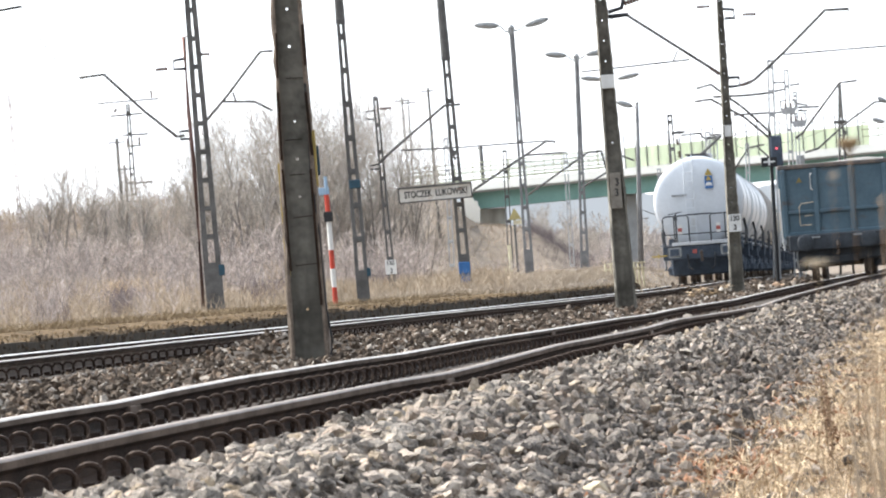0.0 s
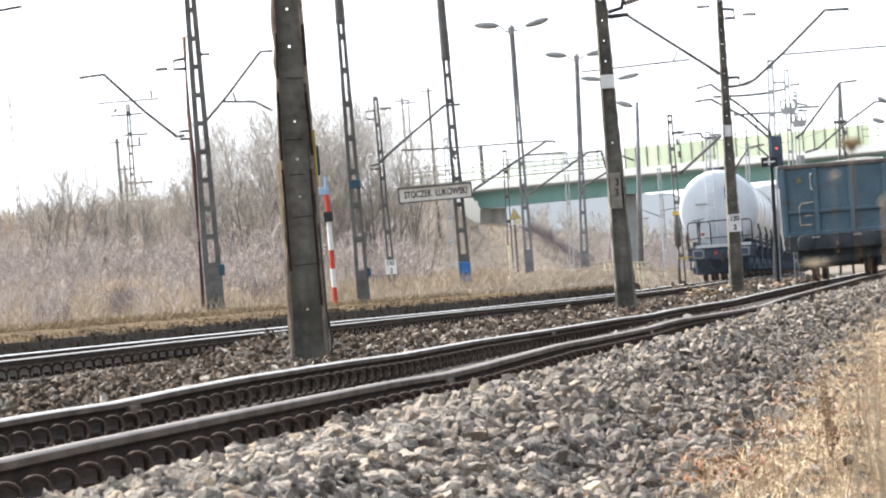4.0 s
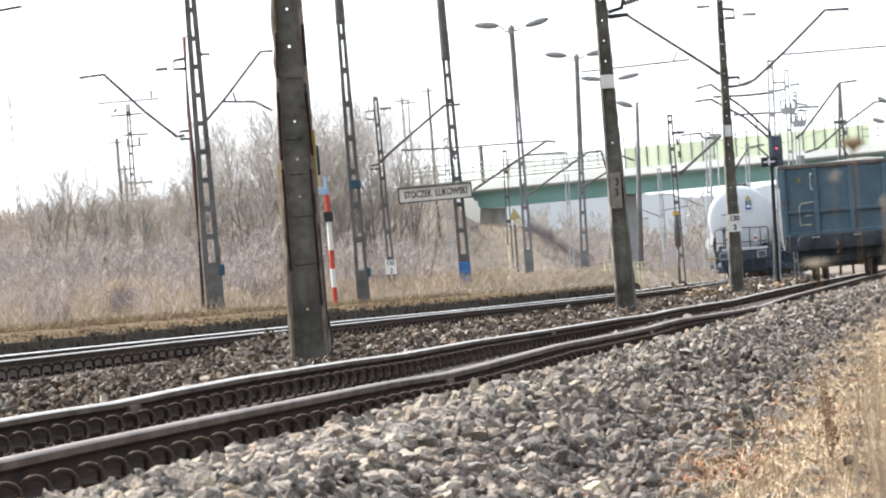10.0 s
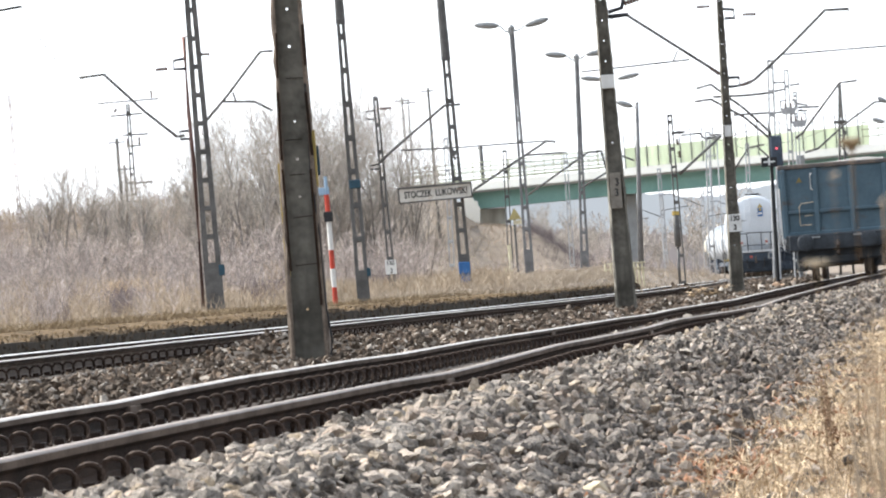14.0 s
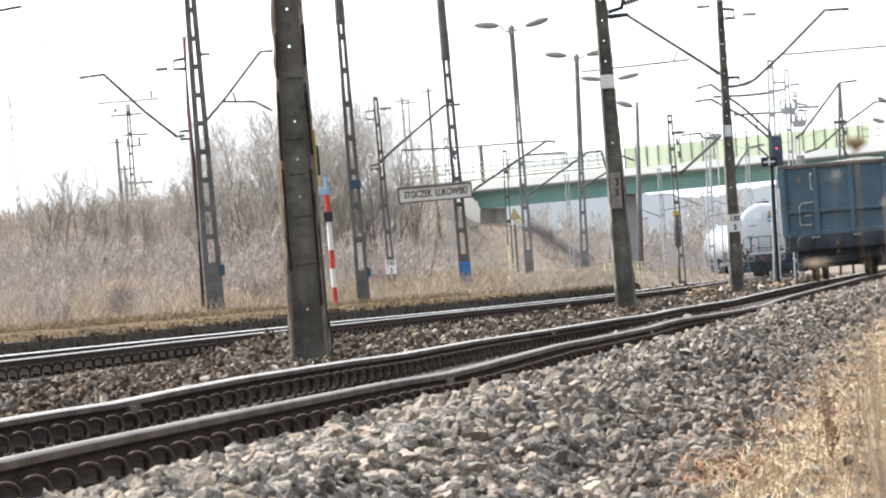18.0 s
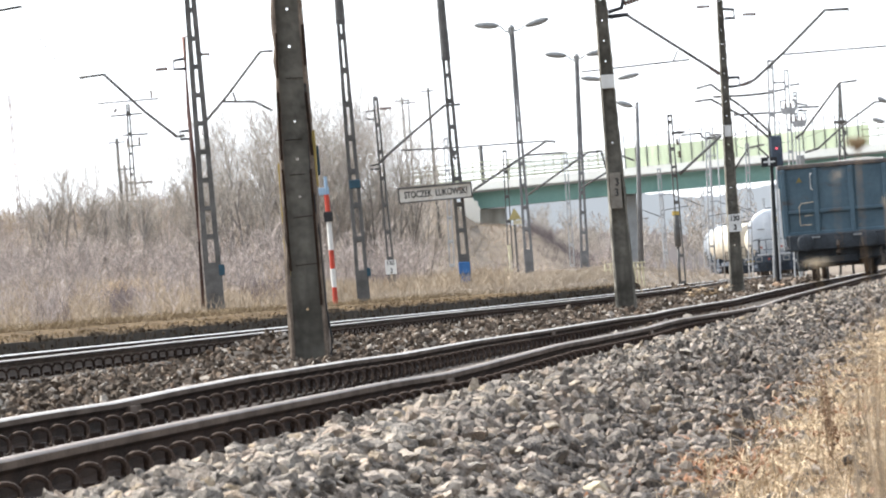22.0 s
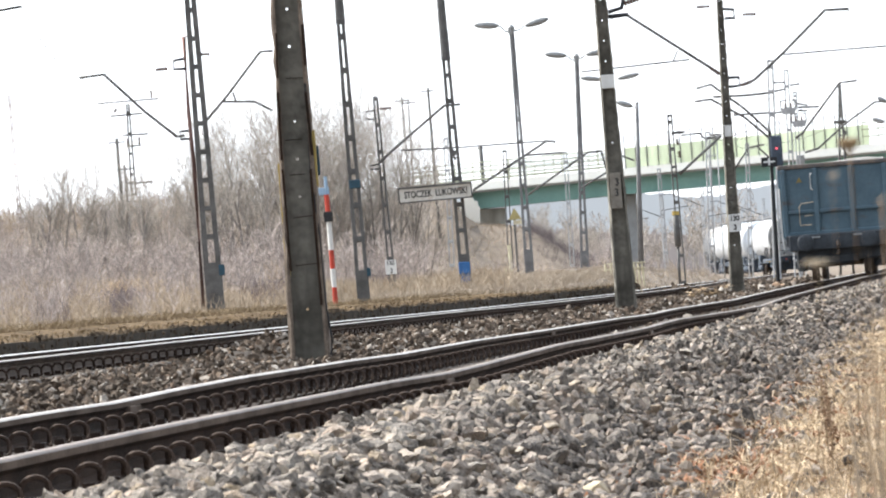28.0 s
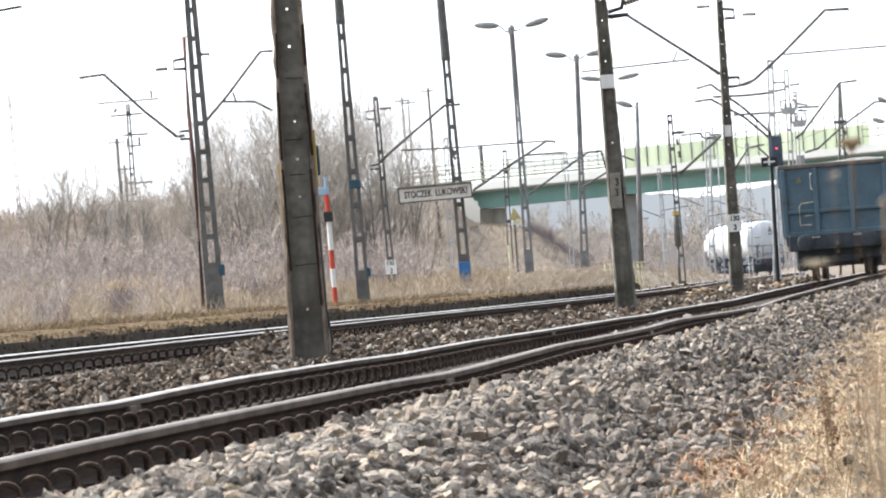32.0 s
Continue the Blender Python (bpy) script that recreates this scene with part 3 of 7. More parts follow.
# bolted rail joints
for which, off, yj in ((2, -0.757, 33.0), (1, 0.757, 36.4), (2, -0.757, 64.0), (1, 0.757, 57.5)):
    bm = B()
    for sx in (-1, 1):
        box(bm, (0.034, 0.42, 0.05), (sx * 0.03, 0, -0.066), bevel=0.006)
    ob = part("joint_plate", bm, M_RAILDULL, track_1, "worn rail joint plate")
    ob.matrix_basis = pose(centre1(yj) + off, yj, rail_z(which, yj), 0, 0, turn)

track_2 = thing("track", (0, 0, 0), "second railway track curving away under the bridge", "railway track", kind="structure")
rail(track_2, 3, 0.757, 30, 520, centre2, "rusty rail with a worn grey head", M_RAILTOP, M_RUST, M_RUSTHAZE)
rail(track_2, 3, -0.757, 30, 520, centre2, "rusty rail with a bright head", M_RAILSHINE, M_RUST, M_RUSTHAZE)
y = 40.0
bm = B()
while y < 190:
    x = centre2(y)
    if y < 110:
        ob = new("sleeper", SLEEPER)
        ob.parent = track_2
        ob.matrix_basis = pose(x, y, rail_z(3, y), 0, 0, turn)
    for off in (-0.757 + 0.125, 0.757 + 0.125):
        tmp = CLIP_FAR.copy()
        tmp.transform(pose(x + off, y, rail_z(3, y), 0, 0, turn))
        bm.from_mesh(tmp)
        bpy.data.meshes.remove(tmp)
    y += 0.6
tagged(part("clips", bm, M_RUST, track_2, "rows of rusty spring clips"), kind="stuff")

# ---- platform: a low kerb of old concrete slabs ----
platform = thing("platform", (0, 0, 0), "low disused platform edged with dark concrete slabs", "platform", kind="structure")
PLAT_Y, PLAT_Z = [40, 64, 77, 97, 117, 130, 150, 185], [0.26, 0.27, 0.255, 0.27, 0.245, 0.23, 0.23, 0.24]
y = 44.0
while y < 180:
    bm = B()
    h = float(np.interp(y, PLAT_Y, PLAT_Z))
    dz = rng.uniform(-0.012, 0.012)
    box(bm, (0.5, 2.0, 0.62), (0, 0, 0), bevel=0.0015)
    part("edge_slab", bm, M_PLAT, platform).matrix_basis = pose(centre2(y + 1) - 1.95, y + 1, h - 0.31 + dz, 0, 0, turn)
    y += 2.0


ys = [44 + 4 * i for i in range(35)]
pv = [(centre2(y) - 1.80 - w, y, float(np.interp(y, PLAT_Y, PLAT_Z)) - 0.012 + 0.12 * min(1.0, w / 0.8) + 0.03 * noise.noise(Vector((w * 2, y * 0.3, 1)))) for y in ys for w in (0.0, 0.4, 0.8, 1.8, 3.2)]
pq = np.array([(j * 5 + i, j * 5 + i + 1, (j + 1) * 5 + i + 1, (j + 1) * 5 + i) for j in range(len(ys) - 1) for i in range(4)])
ob = new("surface", raw_mesh("surface", pv, pq[:, ::-1], M_MOSS, True))
ob.parent = platform
tagged(ob, "earth and dead grass over the platform")
n = 9000                                       # crumbled concrete and clods along the broken edge
ey = 44 + 136 * rng.random(n)
ex = np.array([centre2(b) for b in ey]) - 1.70 - np.abs(rng.normal(0, 0.10, n))
scatter_rocks("platform_clods", ex, ey, np.interp(ey, PLAT_Y, PLAT_Z) + rng.uniform(-0.2, 0.012, n) + 0.025 * np.sin(ey * 1.7), rng.uniform(0.015, 0.055, n), M_PLATCLOD, "dark crumbled clods along the platform edge")


# ---- concrete catenary poles with a holed web ----
def concrete_pole(base, lean_to, label, base_w=0.41, holes=26, closed=(), edge=None):
    """An I-shaped pole: two side flanges and a web pierced by round holes."""
    ob = thing("catenary_pole", base, label, "catenary pole", "concrete catenary poles")
    h = 10.2
    d = (Vector(lean_to) - Vector(base)).normalized()
    tilt = Matrix.Rotation(math.atan2(d.x, d.z), 4, "Y")
    half = lambda z: (base_w - 0.029 * max(z, 0)) / 2
    depth = lambda z: (0.46 - 0.022 * max(z, 0)) / 2
    for sx, nm in ((-1, "flange"), (1, "flange")):
        bm = B()
        rings = []
        for k in range(70):
            z = -0.4 + (h + 0.4) * k / 69
            w, dd = half(z), depth(z)
            j = rng.uniform(-0.011, 0.011, 4)
            t = w * 0.26
            rings.append([bm.verts.new((sx * (w - t) + 0, -dd + j[0], z)), bm.verts.new((sx * (w - 0.02 + j[1]), -dd + j[1], z)), bm.verts.new((sx * (w + j[2]), -dd + 0.03, z)), bm.verts.new((sx * w, dd, z)), bm.verts.new((sx * (w - t), dd, z))])
        for a, b in zip(rings, rings[1:]):
            for q in range(5):
                bm.faces.new((a[q], a[(q + 1) % 5], b[(q + 1) % 5], b[q]))
        bm.faces.new(rings[-1])
        bm.faces.new(rings[0][::-1])
        bmesh.ops.recalc_face_normals(bm, faces=bm.faces[:])
        p = part(nm, bm, edge or M_POLE_EDGE, ob, "spalled concrete edge")
        p.matrix_basis = tilt
    # web panels, each with one hole
    zs = [-0.4, 0.30] + [0.30 + (h - 0.40) * (k + 1) / holes for k in range(holes)]
    for i, (z0, z1) in enumerate(zip(zs, zs[1:])):
        bm = B()
        w0, w1 = half(z0) * 0.76, half(z1) * 0.76
        dd = depth((z0 + z1) / 2) * 0.45
        zc, r = (z0 + z1) / 2, 0.017
        n = 8
        rect = []
        for k in range(n):
            a = math.tau * k / n
            c, s = math.cos(a), math.sin(a)
            q = max(abs(c), abs(s))
            u, v = c / q, s / q
            zz = zc + v * (z1 - z0) / 2
            ww = w0 + (w1 - w0) * (zz - z0) / (z1 - z0)
            rect.append((u * ww, zz))
        shut = i == 0 or i - 1 in closed
        loops = []
        for y in (-dd, dd):
            o = [bm.verts.new((x, y, z)) for x, z in rect]
            inn = [] if shut else [bm.verts.new((r * math.cos(math.tau * k / n), y, zc + r * math.sin(math.tau * k / n))) for k in range(n)]
            loops.append((o, inn))
            if shut:
                bm.faces.new(o)
            for k in range(len(inn)):
                bm.faces.new((o[k], o[(k + 1) % n], inn[(k + 1) % n], inn[k]))
        for k in range(n):
            for q in ((0,) if shut else (0, 1)):
                bm.faces.new((loops[0][q][k], loops[0][q][(k + 1) % n], loops[1][q][(k + 1) % n], loops[1][q][k]))
        bmesh.ops.recalc_face_normals(bm, faces=bm.faces[:])
        p = part("web_panel", bm, M_POLE, ob)
        p.matrix_basis = tilt
    return ob


def tubes(parent, name, base, runs, r, material, label=""):
    """Bent tubes given by places in the world, as one part."""
    bm = B()
    for pts in runs:
        pipe(bm, [Vector(p) - Vector(base) for p in pts], r, 6)
    return part(name, bm, material, parent, label, True)


def insulator(parent, base, a, b, r=0.06, discs=5):
    a, b = Vector(a) - Vector(base), Vector(b) - Vector(base)
    bm = B()
    rod(bm, a, b, r * 0.45, sides=8)
    for k in range(discs):
        c = a.lerp(b, (k + 0.5) / discs)
        u = (b - a).normalized() * 0.02
        rod(bm, c - u, c + u, r, r * 0.75, sides=10)
    return part("insulator", bm, M_INSUL, parent, "brown ribbed insulator")


P1, P2, P3 = (-1.40, 56.6, -0.04), (3.29, 104.0, -0.11), (7.61, 148.0, -0.09)
pole_1 = concrete_pole((P1[0], P1[1], P1[2] - 0.03), (-1.38, 56.6, 3.53), "weathered brown-grey concrete catenary pole with yellow edges", closed=(1, 2, 6))
pole_2 = concrete_pole((P2[0], P2[1], P2[2] - 0.03), (3.23, 104.0, 5.63), "weathered concrete catenary pole with a white band", base_w=0.385, closed=(0, 1, 2, 4, 5, 6, 8, 9), edge=M_POLE)
pole_3 = concrete_pole((P3[0], P3[1], P3[2] - 0.03), (7.71, 148.0, 7.56), "weathered concrete catenary pole with a hectometre plate", base_w=0.37, closed=(0, 1, 3, 4, 7), edge=M_POLE)


def plate(parent, base, at, w, h, material, name="plate", label="", thick=0.02):
    bm = B()
    box(bm, (w, thick, h), Vector(at) - Vector(base), bevel=0.004)
    return part(name, bm, material, parent, label)


def paint_band(parent, base, at, w, h, depth, label):
    bm = B()
    box(bm, (w, depth, h), Vector(at) - Vector(base), bevel=0.006)
    return part("paint_band", bm, M_WHITE, parent, label)


def off(p, dy):
    return (p[0], p[1] + dy, p[2])


paint_band(pole_2, pole_2.location, (3.25, 104.0, 4.11), 0.245, 0.25, 0.40, "dirty white painted band")
paint_band(pole_3, pole_3.location, (7.66, 148.0, 4.12), 0.27, 0.30, 0.34, "dirty white painted band")
pl = plate(pole_3, pole_3.location, off((7.67, 148.0, 1.70), -0.27), 0.33, 0.46, M_WHITE, "hectometre_plate", "white plate with black numbers")
q = Vector(off((7.66, 148.0, 1.82), -0.285)) - pole_3.location
lettering("number", "130", 0.20, M_BLACK, pl, Matrix.Translation(q) @ pose(0, 0, 0, 0, -0.6, 0) @ FACING, wide=0.86)
q = Vector(off((7.66, 148.0, 1.58), -0.285)) - pole_3.location
lettering("number", "3", 0.20, M_BLACK, pl, Matrix.Translation(q) @ FACING, wide=0.95)
bm = B()
box(bm, (0.20, 0.02, 0.66), Vector(off((3.25, 104.0, 2.10), -0.24)) - pole_2.location, bevel=0.004)
pl = part("number_patch", bm, mat("worn pale patch", (0.27, 0.245, 0.205), (0.15, 0.13, 0.108), spread=0.9, fine=30), pole_2, "worn pale paint patch with stencilled numbers")
for at in ((3.28, 104.0, 2.25), (3.26, 104.0, 2.06)):
    q = Vector(off(at, -0.256)) - pole_2.location
    lettering("number", "3", 0.19, M_BLACK, pl, Matrix.Translation(q) @ FACING, wide=0.9)
for a, b, sx in (((-1.56, 56.6, 1.89), (-1.56, 56.6, 0.76), -1), ((-1.22, 56.6, 2.20), (-1.22, 56.6, 1.64), 1)):
    bm = B()
    c = (Vector(a) + Vector(b)) / 2 - pole_1.location
    box(bm, (0.05, 0.30, abs(a[2] - b[2])), c, bevel=0.004)
    part("paint_stripe", bm, M_YELLOW, pole_1, "flaking yellow paint stripe")

# cantilevers of the third pole, over both tracks
b3 = pole_3.location
tubes(pole_3, "cantilever", b3, [[(7.61, 148.0, 5.61), (5.27, 148.0, 7.34), (4.81, 148.0, 7.31)]], 0.042, M_MAST, "grey tubular cantilever")
tubes(pole_3, "cantilever", b3, [[(8.18, 148.0, 5.30), (8.46, 148.0, 5.40), (9.26, 148.0, 6.04), (10.45, 148.0, 7.09), (11.07, 148.0, 7.07)]], 0.042, M_MAST, "grey tubular cantilever")
tubes(pole_3, "registration_arm", b3, [[(3.95, 148.0, 5.95), (6.81, 148.0, 6.06)]], 0.024, M_MAST)
tubes(pole_3, "dropper", b3, [[(6.53, 148.0, 6.34), (6.39, 148.0, 6.06)]], 0.02, M_MAST)
tubes(pole_3, "registration_arm", b3, [[(9.25, 148.0, 6.01), (10.81, 148.0, 6.02), (11.97, 148.0, 6.03)]], 0.024, M_MAST)
for run in ([(7.78, 148.0, 5.51), (8.07, 148.0, 5.50), (8.07, 148.0, 5.28), (7.80, 148.0, 5.27)], [(7.78, 148.0, 7.32), (8.06, 148.0, 7.28), (8.07, 148.0, 7.06), (7.82, 148.0, 7.07)]):
    tubes(pole_3, "bracket", b3, [run], 0.045, M_HANDRAIL)
insulator(pole_3, b3, (7.58, 148.0, 5.61), (7.35, 148.0, 5.79))
insulator(pole_3, b3, (8.10, 148.0, 5.29), (8.39, 148.0, 5.36))
insulator(pole_3, b3, (7.09, 148.0, 7.42), (7.44, 148.0, 7.41), 0.05)
insulator(pole_3, b3, (8.29, 148.0, 7.13), (8.63, 148.0, 7.12), 0.05)
b2 = pole_2.location
for run in ([(3.36, 104.0, 5.39), (3.61, 104.0, 5.45), (3.67, 104.0, 5.68)], [(3.35, 104.0, 5.31), (3.73, 104.0, 5.32)]):
    tubes(pole_2, "bracket", b2, [run], 0.042, M_HANDRAIL)
insulator(pole_2, b2, (3.66, 104.0, 5.53), (3.94, 104.0, 5.60))


# ---- battened steel masts ----
def lattice_mast(base, top, w0, w1, label, solid=None, name="catenary_mast", step=0.78, category="catenary mast", group="battened steel masts", low=0.0, paint=None, flange=0.27):
    """Two channels joined by batten plates; plain post above solid (metres over the base), solid plinth below low."""
    ob = thing(name, base, label, category, group)
    d = Vector(top) - Vector(base)
    h = d.length
    tilt = Matrix.Rotation(math.atan2(d.x, d.z), 4, "Y")
    hs = solid or h
    wid = lambda z: w0 + (w1 - w0) * z / hs
    for sx in (-1, 1):
        bm = B()
        rings = []
        for z in (0.0, hs):
            w = wid(z) / 2
            t = max(0.045, w0 * flange)
            rings.append([bm.verts.new((sx * (w - t), -0.12, z)), bm.verts.new((sx * w, -0.12, z)), bm.verts.new((sx * w, 0.12, z)), bm.verts.new((sx * (w - t), 0.12, z))])
        for k in range(4):
            bm.faces.new((rings[0][k], rings[0][(k + 1) % 4], rings[1][(k + 1) % 4], rings[1][k]))
        bm.faces.new(rings[1])
        bm.faces.new(rings[0][::-1])
        bmesh.ops.recalc_face_normals(bm, faces=bm.faces[:])
        part("channel", bm, paint or M_MAST, ob).matrix_basis = tilt
    z = max(low, 0.0)
    while z < hs + 0.05:
        bm = B()
        box(bm, (wid(z) * 0.9, 0.22, 0.14), (0, 0, z), bevel=0.02)
        part("batten", bm, paint or M_MAST, ob).matrix_basis = tilt
        z += step
    if low:
        bm = B()
        box(bm, (w0 * 0.98, 0.23, low + 0.3), (0, 0, low / 2 - 0.15), bevel=0.02)
        part("plinth", bm, paint or M_MAST, ob).matrix_basis = tilt
    if solid:
        bm = B()
        rod(bm, (0, 0, hs - 0.1), (0, 0, h), w1 * 0.62, w1 * 0.5, 10)
        part("post", bm, paint or M_MAST, ob, "plain tubular upper post").matrix_basis = tilt
    return ob


def street_heads(parent, base, centre, heads, hub=True):
    """Curved arms with flat oval lamp heads; heads: (arm root, head near end, head far end)."""
    for root, a, b in heads:
        root, a, b = (Vector(v) - Vector(base) for v in (root, a, b))
        bm = B()
        mid = (root + a) / 2 + Vector((0, 0, -0.06))
        pipe(bm, [root, mid, a], 0.03, 6)
        part("arm", bm, M_LAMP, parent)
        bm = B()
        bmesh.ops.create_uvsphere(bm, u_segments=14, v_segments=8, radius=1)
        d = b - a
        m = Matrix.Translation((a + b) / 2) @ Matrix.Rotation(-math.atan2(d.z, d.x), 4, "Y") @ Matrix.Diagonal((d.length / 2, 0.18, 0.125, 1))
        bm.transform(m)
        part("lamp_head", bm, M_LAMP, parent, "grey oval lamp head", True)
    if hub:
        bm = B()
        c = Vector(centre) - Vector(base)
        rod(bm, c + Vector((0, 0, -0.3)), c + Vector((0, 0, 0.12)), 0.07, 0.13, 10)
        rod(bm, c + Vector((0, 0, 0.12)), c + Vector((0, 0, 0.22)), 0.13, 0.06, 10)
        part("hub", bm, M_LAMP, parent)


# mast with two cantilevers, beyond the platform
L1 = lattice_mast((-6.33, 155.0, 0.38), (-6.41, 155.0, 9.61), 0.50, 0.30, "grey battened catenary mast with two cantilevers", low=1.3)
l1 = L1.location
tubes(L1, "cantilever", l1, [[(-6.83, 155.0, 5.29), (-7.05, 155.0, 5.27), (-7.89, 155.0, 6.03), (-8.92, 155.0, 7.12), (-9.59, 155.0, 7.08)]], 0.045, M_MAST, "grey tubular cantilever")
tubes(L1, "cantilever", l1, [[(-6.20, 155.0, 5.66), (-5.62, 155.0, 6.25), (-4.60, 155.0, 7.42), (-4.25, 155.0, 7.42)]], 0.04, M_MAST, "grey tubular cantilever")
tubes(L1, "registration_arm", l1, [[(-5.70, 155.0, 6.13), (-4.86, 155.0, 6.07), (-4.38, 155.0, 5.79)]], 0.035, M_MAST)
tubes(L1, "strut", l1, [[(-5.43, 155.0, 6.38), (-5.36, 155.0, 6.11)]], 0.03, M_MAST)
tubes(L1, "rusty_post", l1, [[(-6.67, 155.0, 0.53), (-6.64, 155.0, 4.34), (-6.68, 155.0, 5.90), (-6.66, 155.0, 7.98), (-6.49, 155.0, 7.97)]], 0.062, M_RUSTPOST, "rust-red steel side post")
for run in ([(-6.69, 155.0, 7.39), (-6.99, 155.0, 7.35), (-6.99, 155.0, 7.12), (-6.68, 155.0, 7.11)], [(-6.68, 155.0, 5.41), (-6.96, 155.0, 5.40), (-6.95, 155.0, 5.19), (-6.67, 155.0, 5.18)]):
    tubes(L1, "bracket", l1, [run], 0.045, M_HANDRAIL)
insulator(L1, l1, (-7.49, 155.0, 7.14), (-7.17, 155.0, 7.15), 0.06)
insulator(L1, l1, (-6.28, 155.0, 7.47), (-5.98, 155.0, 7.46), 0.05)

L2 = lattice_mast((-1.90, 130.0, 0.35), (-1.97, 130.0, 7.88), 0.30, 0.19, "grey battened mast with a plain upper post", solid=6.55, low=0.7)
L3 = lattice_mast((0.62, 170.0, 0.50), (0.48, 170.0, 9.76), 0.36, 0.24, "grey battened mast painted blue at its foot, carrying the station sign", solid=7.0, low=1.0)
bm = B()
box(bm, (0.30, 0.26, 0.86), (0, 0, 0.40), bevel=0.02)
part("blue_foot", bm, M_BLUE, L3, "bright blue painted foot")
bm = B()
box(bm, (0.34, 0.34, 0.36), (-0.02, -0.05, 0.64), bevel=0.02)
part("blue_box", bm, M_BLUE, L3, "small blue metal box")
tubes(L3, "cantilever", L3.location, [[(-1.70, 170.0, 4.50), (-1.20, 170.0, 4.90), (0.36, 170.0, 6.06), (0.85, 170.0, 6.06)]], 0.045, M_MAST, "grey tubular cantilever")
tubes(L3, "registration_arm", L3.location, [[(-1.06, 170.0, 4.82), (0.50, 170.0, 4.77), (3.31, 170.0, 4.77)]], 0.026, M_MAST)

L4 = lattice_mast((3.00, 200.0, 0.77), (3.00, 200.0, 9.64), 0.33, 0.18, "twin-headed grey station lamp on a battened mast", solid=6.6, name="station_lamp", category="lamp post", group="twin-headed station lamps", low=0.9, paint=M_LAMPMAST)
street_heads(L4, L4.location, (2.99, 200.0, 9.50), [((2.95, 200.0, 9.44), (2.59, 200.0, 9.71), (1.67, 200.0, 9.80)), ((3.03, 200.0, 9.50), (3.46, 200.0, 9.64), (4.36, 200.0, 9.84))])
L5 = lattice_mast((5.50, 222.0, 0.70), (5.80, 222.0, 9.35), 0.35, 0.18, "twin-headed grey station lamp on a battened mast", solid=5.6, name="station_lamp", category="lamp post", group="twin-headed station lamps", low=0.9, paint=M_LAMPMAST)
street_heads(L5, L5.location, (5.79, 222.0, 9.19), [((5.74, 222.0, 9.13), (5.44, 222.0, 9.35), (4.54, 222.0, 9.48)), ((5.83, 222.0, 9.21), (6.15, 222.0, 9.34), (7.03, 222.0, 9.43))])

lamp_6 = thing("station_lamp", (8.32, 240.0, 0.61), "slim tubular station lamp with one head", "lamp post")
bm = B()
rod(bm, (0, 0, 0), Vector((8.68, 240.0, 7.88)) - lamp_6.location, 0.13, 0.07, 10)
part("post", bm, M_LAMPMAST, lamp_6, "", True)
street_heads(lamp_6, lamp_6.location, (0, 0, 0), [((8.66, 240.0, 7.67), (8.50, 240.0, 7.70), (7.79, 240.0, 7.97))], hub=False)
lamp_7 = thing("station_lamp", (8.13, 262.0, 0.80), "twin-headed station lamp half hidden by a pole", "lamp post", "twin-headed station lamps")
bm = B()
rod(bm, (0, 0, 0), Vector((8.38, 262.0, 9.72)) - lamp_7.location, 0.12, 0.08, 10)
part("post", bm, M_LAMPMAST, lamp_7, "", True)
street_heads(lamp_7, lamp_7.location, (8.38, 262.0, 9.67), [((8.31, 262.0, 9.57), (7.96, 262.0, 9.72), (6.92, 262.0, 9.88)), ((8.42, 262.0, 9.61), (8.64, 262.0, 9.70), (9.70, 262.0, 9.86))])

# narrow mast with the second hectometre plate
P4 = lattice_mast((-1.78, 190.0, 0.82), (-1.89, 190.0, 7.17), 0.24, 0.17, "slim rusty battened mast with a hectometre plate", step=0.9)
for run in ([(-1.93, 190.0, 6.72), (-2.23, 190.0, 6.71), (-2.25, 190.0, 6.46), (-1.95, 190.0, 6.42)], [(-1.91, 190.0, 4.91), (-2.23, 190.0, 4.89), (-2.23, 190.0, 4.76), (-1.90, 190.0, 4.75)]):
    tubes(P4, "bracket", P4.location, [run], 0.03, M_MAST)
insulator(P4, P4.location, (-1.77, 190.0, 6.76), (-1.37, 190.0, 6.77), 0.05)
pl = plate(P4, P4.location, off((-1.79, 190.0, 1.43), -0.2), 0.37, 0.48, M_WHITE, "hectometre_plate", "white plate with black numbers")
lettering("number", "130", 0.21, M_BLACK, pl, Matrix.Translation(Vector(off((-1.80, 190.0, 1.56), -0.216)) - P4.location) @ FACING, wide=0.85)
lettering("number", "2", 0.21, M_BLACK, pl, Matrix.Translation(Vector(off((-1.78, 190.0, 1.30), -0.216)) - P4.location) @ FACING, wide=0.95)

# station name board
sign = thing("station_sign", (-0.11, 169.0, 3.44), "cream station name board with black capital letters and rust streaks", "sign")
tilt = pose(0, 0, 0, 0, -0.9, 0)
for nm, mt, size, at in (("board", M_BOARD, (2.12, 0.05, 0.40), (0, 0, 0)), ("top_hood", M_MAST, (2.22, 0.16, 0.06), (0, 0, 0.22)), ("bottom_frame", M_MAST, (2.2, 0.09, 0.035), (0, 0, -0.215)), ("side_frame", M_MAST, (0.045, 0.10, 0.46), (-1.09, 0, 0)), ("side_frame", M_MAST, (0.045, 0.10, 0.46), (1.09, 0, 0))):
    bm = B()
    box(bm, size, at, bevel=0.008)
    part(nm, bm, mt, sign).matrix_basis = tilt
lettering("lettering", "STOCZEK  ŁUKOWSKI", 0.285, M_BLACK, sign, tilt @ pose(0.02, -0.032, 0.0) @ FACING, "black capital letters", wide=0.665)
